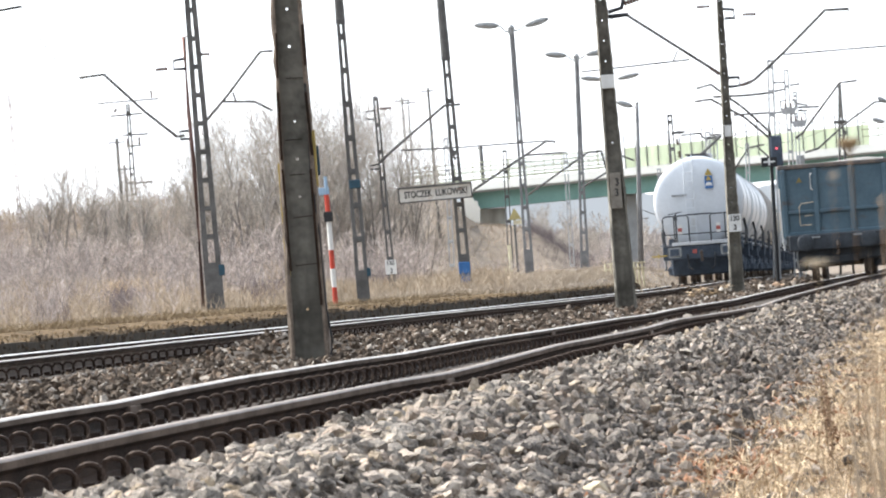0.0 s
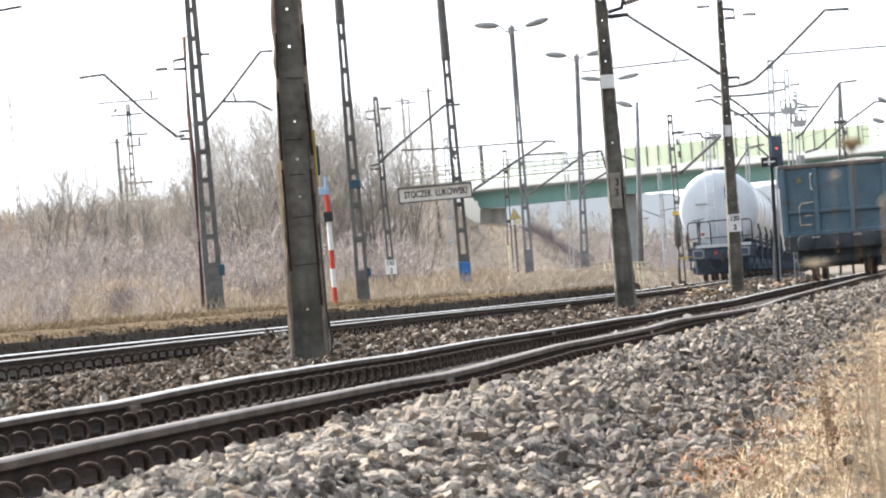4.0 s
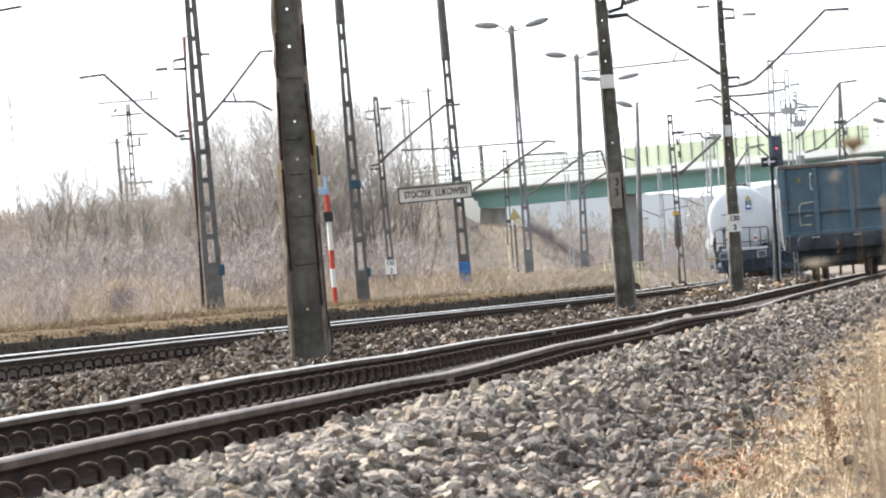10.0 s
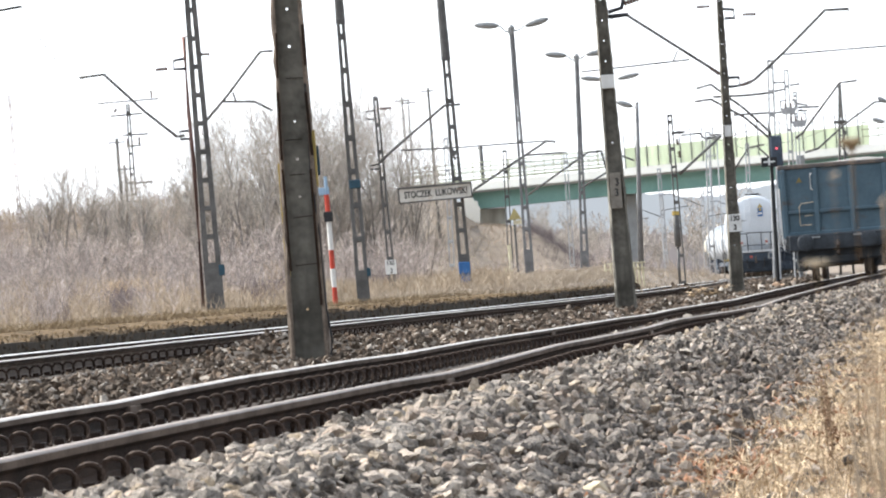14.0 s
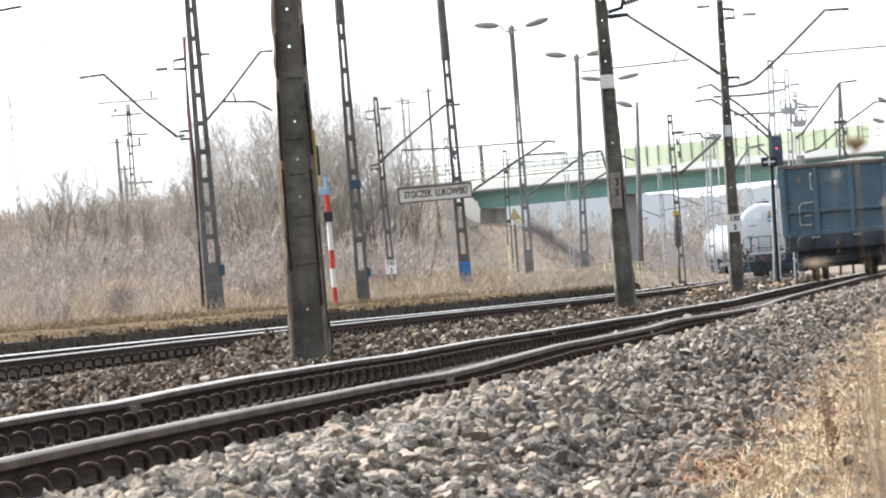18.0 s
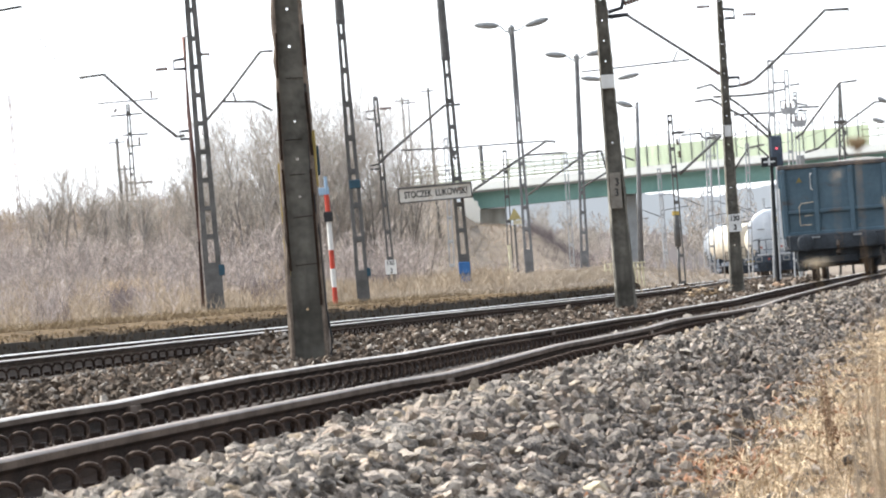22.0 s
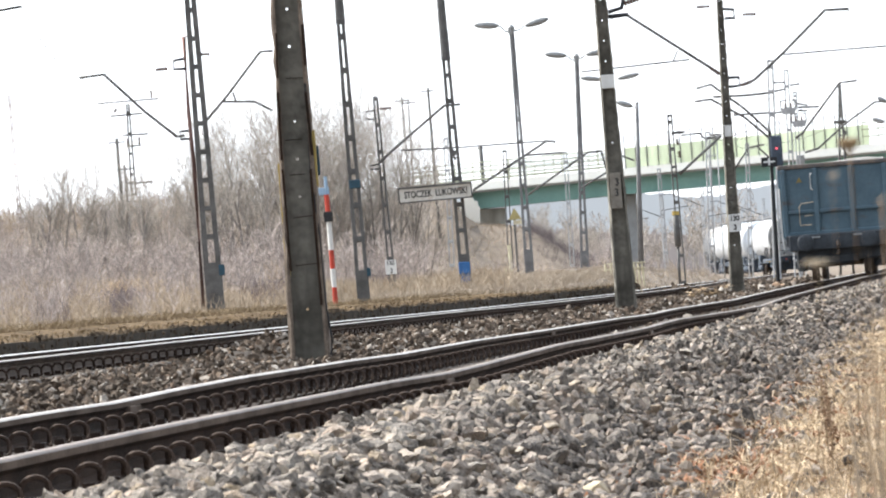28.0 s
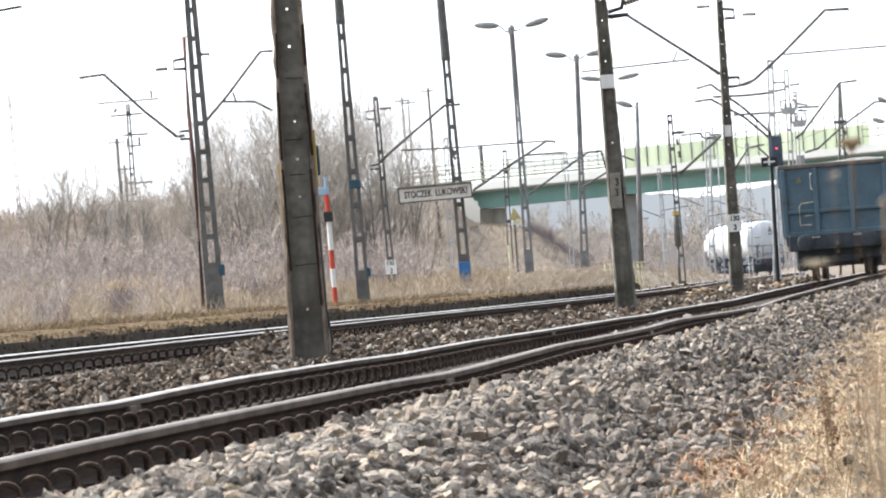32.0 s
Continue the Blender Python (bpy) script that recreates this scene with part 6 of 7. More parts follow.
# a few sandstone lumps by the signal
for k, (p, r) in enumerate((((9.23, 158.0, -0.07), 0.16), ((9.40, 158.0, -0.10), 0.13), ((9.09, 158.0, -0.09), 0.11), ((9.58, 159.0, -0.08), 0.09))):
    bm = B()
    bmesh.ops.create_icosphere(bm, subdivisions=2, radius=r)
    for v in bm.verts:
        v.co *= 1 + 0.25 * noise.noise(v.co * 7 + Vector((k * 3, 0, 0)))
        v.co.z *= 0.75
    ob = new("rubble_stone", mesh_of(bm, "rubble_stone", M_ORANGE if k < 2 else M_STONE_OLD))
    ob.location = p
    tagged(ob, "orange sandstone lump beside the track" if k < 2 else "dark stone lump beside the track", "stone", "rubble by the signal")

# larger stones lying loose on the shoulder
for k, (x_, y_, r) in enumerate(((0.57, 23.6, 0.055), (1.3, 27.0, 0.06), (-0.3, 31.2, 0.06), (1.0, 27.9, 0.045), (-0.27, 24.2, 0.05))):
    g7 = random.Random(40 + k)
    bm = B()
    for _ in range(16):                        # broken, angular lumps
        d = Vector((g7.gauss(0, 1), g7.gauss(0, 1), g7.gauss(0, 1))).normalized() * r * g7.uniform(0.8, 1.15)
        bm.verts.new((d.x * 1.1, d.y, d.z * 0.8))
    bmesh.ops.convex_hull(bm, input=bm.verts[:])
    ob = new("loose_stone", mesh_of(bm, "loose_stone", (M_ORANGE_PALE, M_STONE_OLD, M_ORANGE_PALE, M_STONE_OLD, M_ORANGE_PALE)[k]))
    ob.location = (x_, y_, ground_z(x_ - centre1(y_), y_) + 0.06)
    tagged(ob, "larger sandy stone lying on the ballast" if k in (0, 2, 4) else "larger grey stone at the ballast's foot", "stone", "large loose stones")

# guard rail and road on the embankment
road = new("road", raw_mesh("road", np.array([(-300, 400.6, 6.8), (-40, 400.6, 6.8), (-12, 400.6, 7.4), (4, 400.6, 6.98), (-300, 410, 6.8), (-40, 410, 6.8), (-12, 410, 7.4), (4, 410, 6.98)]) + np.array([0, 0, 0.12]), np.array([[0, 1, 5, 4], [1, 2, 6, 5], [2, 3, 7, 6]]), M_ASPHALT))
tagged(road, "asphalt road on top of the embankment", "road", kind="structure")
guard = thing("guard_rail", (-20, 399.6, 7.3), "pale galvanised guard rail along the road", "guard rail")
for k in range(14):
    bm = B()
    box(bm, (0.1, 0.1, 1.3), (-18 + k * 3, 0, 0.05))
    part("post", bm, M_LAMP, guard)
bm = B()
box(bm, (42, 0.06, 0.2), (1, -0.08, 0.45), bevel=0.02)
part("beam", bm, M_LAMP, guard, "pale steel beam")

# overhead wires
for k, run in enumerate((((4.81, 148.0, 7.33), (12.23, 260.0, 9.02)), ((11.07, 148.0, 7.07), (21.39, 285.0, 9.49)), ((-9.59, 155.0, 7.08), (-10.68, 150.0, 8.87)), ((11.97, 148.0, 6.03), (24.85, 310.0, 9.10)), ((16.66, 345.0, 8.76), (15.56, 260.0, 7.23)), ((15.57, 260.0, 7.36), (22.31, 310.0, 8.80)), ((18.71, 340.0, 7.85), (22.28, 310.0, 8.05)), ((19.25, 300.0, 8.16), (22.34, 310.0, 8.42)), ((12.92, 260.0, 8.47), (17.88, 285.0, 9.18)), ((3.83, 300.0, 7.22), (8.77, 300.0, 7.27)), ((14.41, 300.0, 7.84), (17.83, 300.0, 8.22)), ((17.83, 300.0, 8.22), (21.13, 300.0, 8.12)), ((16.91, 320.0, 7.57), (18.42, 320.0, 7.49)), ((15.34, 320.0, 8.0), (18.89, 320.0, 8.26)), ((19.28, 300.0, 8.80), (22.34, 310.0, 9.10)), ((15.85, 330.0, 8.54), (19.3, 340.0, 8.9)))):
    a, b = Vector(run[0]), Vector(run[1])
    wob = thing("overhead_wire", run[0], "thin dark overhead contact wire", "wire", "overhead wires")
    bm = B()
    pipe(bm, [(b - a) * (i / 8) + Vector((0, 0, -0.35 * math.sin(math.pi * i / 8))) for i in range(9)], 0.009, 4)
    part("strand", bm, M_WIRE, wob)


# ---- white car that crosses on the embankment road, and the butterfly ----
car = thing("car", (0, 403, 7.0), "white estate car driving along the embankment road", "car")
bm = B()
prof = [(-2.2, 0.35), (2.15, 0.35), (2.2, 0.75), (1.15, 0.95), (0.45, 1.46), (-1.9, 1.5), (-2.2, 0.95)]
lo = [bm.verts.new((x, -0.85, z)) for x, z in prof]
hi = [bm.verts.new((x, 0.85, z)) for x, z in prof]
for k in range(7):
    bm.faces.new((lo[k], lo[(k + 1) % 7], hi[(k + 1) % 7], hi[k]))
bm.faces.new(lo[::-1])
bm.faces.new(hi)
bmesh.ops.recalc_face_normals(bm, faces=bm.faces[:])
bmesh.ops.bevel(bm, geom=bm.edges[:], offset=0.06, segments=2, affect="EDGES")
part("body", bm, M_WHITE, car, "", True)
for pts in (((0.35, 1.0), (1.0, 1.0), (0.45, 1.38), (0.35, 1.38)), ((-0.75, 1.0), (0.25, 1.0), (0.25, 1.4), (-0.75, 1.4)), ((-1.95, 1.02), (-0.85, 1.0), (-0.85, 1.4), (-1.8, 1.4))):
    bm = B()
    a = [bm.verts.new((x, -0.845, z)) for x, z in pts]
    b = [bm.verts.new((x, -0.862, z)) for x, z in pts]
    for k in range(4):
        bm.faces.new((a[k], a[(k + 1) % 4], b[(k + 1) % 4], b[k]))
    bm.faces.new(a)
    bm.faces.new(b[::-1])
    part("side_window", bm, M_GLASS, car)
for x in (-1.35, 1.35):
    for y in (-0.76, 0.76):
        bm = B()
        rod(bm, (x, y - 0.1, 0.31), (x, y + 0.1, 0.31), 0.31, sides=18)
        part("wheel", bm, M_BLACK, car)

follower = copy_thing(car, Matrix.Translation((-60, 403, 7.0)))
butterfly = thing("butterfly", (-20, 6, 0.3), "pale yellow butterfly flying low over the ballast", "butterfly")
bm = B()
bmesh.ops.create_uvsphere(bm, u_segments=8, v_segments=6, radius=1, matrix=Matrix.Diagonal((0.011, 0.0025, 0.0025, 1)))
part("body", bm, M_STALK, butterfly, "slim furry body", True)
WINGS = []
for sy in (-1, 1):
    bm = B()
    fore = [(0.006, 0.001), (0.016, 0.016), (0.018, 0.030), (0.012, 0.031), (0.002, 0.024), (-0.004, 0.018), (-0.012, 0.024), (-0.019, 0.017), (-0.014, 0.004), (-0.006, 0.001)]
    for dz in (0.0, 0.0006):
        f = bm.faces.new([bm.verts.new((x, sy * y, dz)) for x, y in fore])
    bmesh.ops.recalc_face_normals(bm, faces=bm.faces[:])
    WINGS.append((sy, part("wing", bm, M_BUTTER, butterfly, "pale yellow wing")))

for parent, p, w, h in ((L1, (-6.09, 155.0, 1.53), 0.16, 0.30), (L2, (-1.74, 130.0, 1.06), 0.09, 0.2), (L2, (-1.91, 130.0, 3.10), 0.26, 0.2)):
    bm = B()
    box(bm, (w, 0.2, h), Vector(off(p, -0.06)) - parent.location, bevel=0.015)
    part("junction_box", bm, M_TEAL, parent, "small teal junction box")
bm = B()
box(bm, (0.06, 0.03, 0.30), Vector(off((-1.20, 56.6, 1.90), 0.12)) - pole_1.location, bevel=0.006)
part("blue_plate", bm, M_TEAL, pole_1, "blue plate fixed behind the pole")

slim_mast((2.94, 250.0, 1.15), (3.04, 250.0, 6.46), 0.24, "slim mast with a long arm before the bridge", [[(1.52, 250.0, 4.84), (4.92, 250.0, 6.77), (5.32, 250.0, 6.71)]])
slim_mast((6.79, 300.0, 1.34), (6.85, 300.0, 7.35), 0.26, "slim mast with a long arm before the bridge", [[(4.73, 300.0, 5.25), (8.04, 300.0, 7.26), (8.80, 300.0, 7.29)], [(4.68, 300.0, 7.36), (6.85, 300.0, 7.35)], [(8.77, 300.0, 7.27), (9.01, 300.0, 6.08)]])
slim_mast((0.36, 262.0, 1.65), (0.51, 262.0, 7.53), 0.26, "slim mast behind the station sign", [[(0.88, 262.0, 6.50), (0.77, 262.0, 7.08)]])
slim_mast((12.93, 330.0, 0.68), (12.92, 330.0, 6.64), 0.26, "slim mast before the bridge")
heap = thing("earth_heap", (6.53, 140.0, -0.09), "heap of brown earth and dead stalks between the tracks", "heap")
bm = B()
bmesh.ops.create_icosphere(bm, subdivisions=4, radius=1)
for v in bm.verts:
    v.co.x *= 0.52
    v.co.y *= 1.6
    v.co.z *= 0.17
    v.co += v.co.normalized() * 0.10 * noise.noise(v.co * 6)
part("earth", bm, M_MOSS, heap, "", True)
hr = np.random.default_rng(4)
hx, hy = hr.uniform(-0.5, 0.5, 170), hr.uniform(-1.5, 0.8, 170)
hz = 0.15 * np.sqrt(np.maximum(0, 1 - (hx / 0.55) ** 2 - (hy / 1.7) ** 2))
scatter_rocks("heap_stones", hx + heap.location.x, hy + heap.location.y, hz + heap.location.z + 0.02, hr.uniform(0.03, 0.07, 170), M_STONE_OLD, "brown stones lying over the earth heap")
bm = B()
g6 = random.Random(3)
for k in range(60):
    p = Vector((g6.uniform(-0.45, 0.45), g6.uniform(-1.2, 0.6), 0.06 + 0.1 * g6.random()))
    rod(bm, p, p + Vector((g6.uniform(-0.3, 0.3), g6.uniform(-0.2, 0.2), g6.uniform(-0.03, 0.08))), 0.01, 0.006, 4)
tagged(part("stalks", bm, M_STRAW, heap, "bleached dead stalks"), kind="stuff")


# ---- bare trees and scrub ----
def grow(seed, height, stems, levels, spread, r0, up=0.25, twig_r=0.009, kids=(3, 5)):
    """Branch segments of a leafless plant: arrays of start, end and the two radii."""
    g = random.Random(seed)
    segs = []

    def branch(p, d, length, r, level):
        n = 3 if level else 5
        step = length / n
        for i in range(n):
            d = (d + Vector((g.gauss(0, 0.13), g.gauss(0, 0.13), g.gauss(0, 0.08) + up * 0.12))).normalized()
            q = p + d * step
            ra, rb = r * (1 - 0.75 * i / n), r * (1 - 0.75 * (i + 1) / n)
            segs.append((p, q, max(ra, twig_r), max(rb, twig_r * 0.7)))
            p = q
            if level < levels and (i >= 1 or level):
                for _ in range(g.randint(*kids) if level == 0 else g.randint(1, 2)):
                    a = g.uniform(0, math.tau)
                    side = Vector((math.cos(a), math.sin(a), g.uniform(0.1, 0.7)))
                    nd = (d * 0.55 + side * g.uniform(0.5, 0.9)).normalized()
                    branch(p, nd, length * g.uniform(0.32, 0.55) * (1 - 0.1 * i), rb * 0.6, level + 1)

    for s in range(stems):
        a = g.uniform(0, math.tau)
        d = Vector((math.cos(a) * spread * g.random(), math.sin(a) * spread * g.random(), 1)).normalized()
        p = Vector((g.gauss(0, 0.12 * stems ** 0.5), g.gauss(0, 0.12 * stems ** 0.5), -0.15))
        branch(p, d, height * g.uniform(0.6, 0.85), r0 * g.uniform(0.6, 1), 0)
    return segs


def twig_mesh(name, segs, material):
    a = np.array([s[0][:] for s in segs])
    b = np.array([s[1][:] for s in segs])
    ra, rb = np.array([s[2] for s in segs]), np.array([s[3] for s in segs])
    d = b - a
    d /= np.linalg.norm(d, axis=1, keepdims=True) + 1e-9
    ref = np.where(np.abs(d[:, 2:3]) < 0.9, np.array([[0, 0, 1.0]]), np.array([[1.0, 0, 0]]))
    u = np.cross(d, ref)
    u /= np.linalg.norm(u, axis=1, keepdims=True)
    v = np.cross(d, u)
    vs = []
    for base, r in ((a, ra), (b, rb)):
        for k in range(3):
            c, s = math.cos(math.tau * k / 3), math.sin(math.tau * k / 3)
            vs.append(base + (u * c + v * s) * r[:, None])
    verts = np.stack(vs, axis=1).reshape(-1, 3)
    o = (np.arange(len(segs)) * 6)[:, None]
    quads = np.concatenate([o + np.array([[k, (k + 1) % 3, 3 + (k + 1) % 3, 3 + k]]) for k in range(3)])
    return raw_mesh(name, verts, quads, material, True)


def on_ground(x, y):
    return ground_z(x - centre1(y), y)


def grow_tree(seed, height, stems, r0, fan):
    """A vase-shaped leafless crown: splayed stems that bend upright, limbs, branches and many fine twigs."""
    g = random.Random(seed)
    segs = []

    def limb(p, d, length, r, level, stem):
        n = (8, 4, 3, 2)[level]
        step = length / n
        for i in range(n):
            d = (d + Vector((g.gauss(0, 0.07), g.gauss(0, 0.07), 0.07 if level == 0 else 0.04))).normalized()
            q = p + d * step
            segs.append((p, q, max(0.0062, r * (1 - 0.85 * i / n)), max(0.0045, r * (1 - 0.85 * (i + 1) / n)), stem))
            p = q
            if level == 3 or (level == 0 and i < 2):
                continue
            for _ in range((g.randint(1, 2), g.randint(1, 3), g.randint(1, 2))[level]):
                a = g.uniform(0, math.tau)
                out = Vector((math.cos(a), math.sin(a), 0))
                nd = (d * g.uniform(0.9, 1.3) + out * g.uniform(0.45, 0.85) + Vector((0, 0, 0.15))).normalized()
                limb(p, nd, length * (0.34, 0.5, 0.55)[level] * g.uniform(0.75, 1.2), min(r * (0.5 - 0.03 * i), 0.9 * r * (1 - 0.85 * (i + 1) / n)), level + 1, stem)

    for s in range(stems):
        a = math.tau * (s + g.random()) / stems
        tip = math.sin(fan) * (0.5 + 0.7 * g.random())
        limb(Vector((0.3 * math.cos(a) * (stems > 1), 0.3 * math.sin(a), -0.3)), Vector((math.cos(a) * tip, math.sin(a) * tip, 1)).normalized(), height * g.uniform(0.72, 0.95), r0 * g.uniform(0.7, 1), 0, s)
    k = height / max(q[1].z for q in segs)
    return [(a * k, b * k, ra, rb, s) for a, b, ra, rb, s in segs]


def bare_tree(seed, x, y, height, label, stems=1, fan=0.3, r0=0.11):
    ob = thing("bare_tree", (x, y, on_ground(x, y)), label, "tree", "leafless trees on the embankment")
    segs = grow_tree(seed, height, stems, r0, fan)
    kinds = [("trunk", [s for s in segs if s[2] > 0.015 and s[4] == k], M_BARK) for k in range(stems)]
    kinds.append(("crown", [s for s in segs if s[2] <= 0.015], M_TWIG))
    for nm, ss, mt in kinds:
        p = new(nm, twig_mesh(nm, ss, mt))
        p.parent = ob
    return ob


def px_x(a, y):
    return a * y / 10000.0


g2 = random.Random(11)
g7 = random.Random(23)
# groups of trees along the bank: first and last bearing, number, distance, stems, splay
GROVES = ((-246, -84, 14, 323, 3, 0.40), (-425, -262, 13, 310, 2, 0.28), (-725, -452, 11, 315, 2, 0.28), (-88, -28, 3, 350, 2, 0.40))
CROWN_A, CROWN_TOP = [-740, -700, -640, -545, -470, -410, -340, -285, -226, -160, -104, -64, -28], [10.2, 10.9, 10.0, 9.4, 11.0, 11.5, 12.7, 12.7, 13.7, 14.6, 13.4, 11.0, 9.4]
seed = 100
for a0, a1, count, far, stems, splay in GROVES:
    for k in range(count):
        a = a0 + (a1 - a0) * k / (count - 1) + g7.uniform(-5, 5)
        y = far + g7.uniform(-10, 10)
        x = px_x(a, y)
        top = float(np.interp(a, CROWN_A, CROWN_TOP)) + g7.uniform(-0.9, 0.1)
        bare_tree(seed, x, y, top - on_ground(x, y), "leafless grey-brown tree with several splayed stems", stems, splay * g7.uniform(0.75, 1.2))
        seed += 1
bare_tree(seed, px_x(-400, 250), 250, 7.4 - on_ground(px_x(-400, 250), 250), "low leafless tree before the embankment", 2, 0.3)
for k, (a, y, h) in enumerate(((150, 470, 7.4), (172, 500, 8.0), (196, 480, 7.4), (222, 520, 7.6), (250, 490, 6.4), (278, 530, 6.4), (132, 455, 7.2), (305, 560, 6.0), (352, 590, 6.2))):
    bare_tree(160 + k, px_x(a, y), y, h, "leafless tree standing beyond the bridge", 2, 0.45, 0.08)

SCRUB = [twig_mesh("scrub", grow(300 + k, 2.7, 5, 2, 0.75, 0.016, up=0.25, twig_r=0.0072, kids=(1, 2)), M_SCRUB) for k in range(7)]
SCRUB_LOW = [twig_mesh("scrub", grow(350 + k, 2.7, 8, 1, 0.8, 0.015, up=0.2, twig_r=0.0085, kids=(1, 2)), M_SCRUB) for k in range(6)]


THICKET = []


def shrub(x, y, size, label="leafless brown scrub on the bank", group="scrub bushes", alone=True):
    if not alone:
        THICKET.append((g2.choice(SCRUB_LOW), pose(x, y, on_ground(x, y) - 0.05, 0, 0, g2.uniform(0, 360)) @ Matrix.Scale(size, 4)))
        return None
    ob = new("shrub", g2.choice(SCRUB))
    ob.matrix_basis = pose(x, y, on_ground(x, y) - 0.05, 0, 0, g2.uniform(0, 360)) @ Matrix.Diagonal((size * g2.uniform(0.9, 1.3), size * g2.uniform(0.9, 1.3), size, 1))
    return tagged(ob, label, "bush", group)


for k in range(190):
    y = g2.uniform(205, 392)
    a = g2.uniform(-830, -70 + (y - 205) * 0.2)
    shrub(px_x(a, y), y, g2.uniform(0.7, 1.35))
for k in range(70):                            # low scrub that comes down to the platform
    y = g2.uniform(135, 210)
    a = g2.uniform(-830, -560 + (y - 135) * 5.5)
    shrub(px_x(a, y), y, g2.uniform(0.35, 0.7), alone=False)
for k in range(36):
    y = g2.uniform(395, 415)
    a = g2.uniform(-830, -150)
    shrub(px_x(a, y), y - 8, g2.uniform(0.4, 0.7), alone=False)
BRUSH = [twig_mesh("scrub", grow(380 + k, 2.0, 8, 1, 0.9, 0.020, up=0.15, twig_r=0.014, kids=(1, 2)), M_SCRUB) for k in range(5)]
for k in range(70):                            # brush along the embankment's crest and front
    y = g2.uniform(376, 397)
    x = px_x(g2.uniform(-845, -330), y)
    THICKET.append((g2.choice(BRUSH), pose(x, y, on_ground(x, y) - 0.2, 0, 0, g2.uniform(0, 360)) @ Matrix.Scale(g2.uniform(0.6, 0.9), 4)))
for k in range(64):                            # dense brush on the far side of the road
    y = g2.uniform(413, 416)
    x = px_x(-850 + 560 * (k + g2.random()) / 64, y)
    THICKET.append((g2.choice(BRUSH), pose(x, y, on_ground(x, y) - 0.2, 0, 0, g2.uniform(0, 360)) @ Matrix.Scale(g2.uniform(0.75, 1.05), 4)))
for k in range(300):
    y = g2.uniform(345, 396)
    a = g2.uniform(-90, 130)
    if not (y > 380 and 20 < a < 130) and g2.random() > 0.6 * smooth(0, 110, a):
        shrub(px_x(a, y), y, g2.uniform(0.2, 0.5), alone=False)
BRAMBLE = []
# the patches at bearings 170 to 255 stand in for the end slope's shade
for a, y, w, k in ((-560, 215, 60, 26), (-300, 240, 80, 22), (-690, 235, 70, 18), (215, 384, 60, 60), (170, 389, 40, 46), (255, 378, 50, 30), (-130, 250, 60, 20), (-575, 166, 30, 16), (-330, 172, 40, 12), (-100, 205, 40, 12), (-700, 160, 30, 10)):
    for _ in range(k):                         # low purple-brown brambles
        yy = y + g2.uniform(-10, 10)
        xx = px_x(a + g2.gauss(0, w * 0.5), yy)
        BRAMBLE.append((g2.choice(SCRUB_LOW), pose(xx, yy, on_ground(xx, yy) - 0.05, 0, 0, g2.uniform(0, 360)) @ Matrix.Scale(g2.uniform(0.25, 0.45), 4)))
for k in range(90):                            # low scrub beside the curving track
    y = g2.uniform(200, 330)
    shrub(centre2(y) - g2.uniform(2.6, 9), y, g2.uniform(0.2, 0.42), alone=False)
for k in range(130):                           # scrub on the embankment's front
    y = g2.uniform(330, 392)
    shrub(px_x(g2.uniform(-830, -420), y), y, g2.uniform(0.45, 0.85), alone=False)
for k in range(50):
    y = g2.uniform(330, 394)
    a = g2.uniform(-820, -80)
    shrub(px_x(a, y), y, g2.uniform(0.5, 0.9), alone=False)
for k in range(300):                           # taller scrub that hides the embankment's brow
    y = g2.uniform(372, 391)
    shrub(px_x(g2.uniform(-850, -330), y), y, g2.uniform(0.4, 0.85), alone=False)
for k in range(60):                            # thickets seen under the bridge
    y = g2.uniform(440, 640)
    a = g2.uniform(70, 345)
    x = px_x(a, y)
    if abs(x - centre2(min(y, 690))) > 3.2:
        shrub(x, y, g2.uniform(1.0, 1.8), "leafless thicket beyond the bridge", "thickets beyond the bridge")

FAR = [twig_mesh("far_tree", grow(500 + k, 11, 3, 2, 0.45, 0.16, up=0.4, twig_r=0.04, kids=(2, 4)), M_TWIG) for k in range(3)]


def joined(name, items, material, label, category):
    vs, fs, base = [], [], 0
    for me, m in items:
        co = np.empty(len(me.vertices) * 3, dtype=np.float32)
        me.vertices.foreach_get("co", co)
        co = co.reshape(-1, 3) @ np.array(m.to_3x3()).T + np.array(m.translation)
        ix = np.empty(len(me.loops), dtype=np.int32)
        me.loops.foreach_get("vertex_index", ix)
        vs.append(co)
        fs.append(ix.reshape(-1, 4) + base)
        base += len(co)
    return tagged(new(name, raw_mesh(name, np.concatenate(vs), np.concatenate(fs), material)), label, category, kind="stuff")


joined("bramble_thicket", BRAMBLE, M_BRAMBLE, "low purple-brown brambles on the banks, some standing in for slope shade", "bramble")
joined("scrub_thicket", THICKET[::3], M_SCRUBWARM, "straw-brown dead herbs among the scrub", "scrub")
joined("scrub_thicket", [q for k, q in enumerate(THICKET) if k % 3], M_SCRUB, "dense leafless brown scrub covering the banks", "scrub")
tri = []
for k in range(45):
    y = g2.uniform(800, 1000)
    a = g2.uniform(60, 760)
    ob_m = pose(px_x(a, y), y, -0.2, 0, 0, g2.uniform(0, 360)) @ Matrix.Scale(g2.uniform(0.7, 1.2), 4)
    tri.append(ob_m)
joined("far_woods", [(g2.choice(FAR), m) for m in tri], M_TWIG, "hazy leafless woods on the horizon", "woods")
g4 = random.Random(5)                          # wooded ridge on the horizon; its blue glow imitates haze
n = 400
xs = [-900 + 1800 * i / n for i in range(n + 1)]
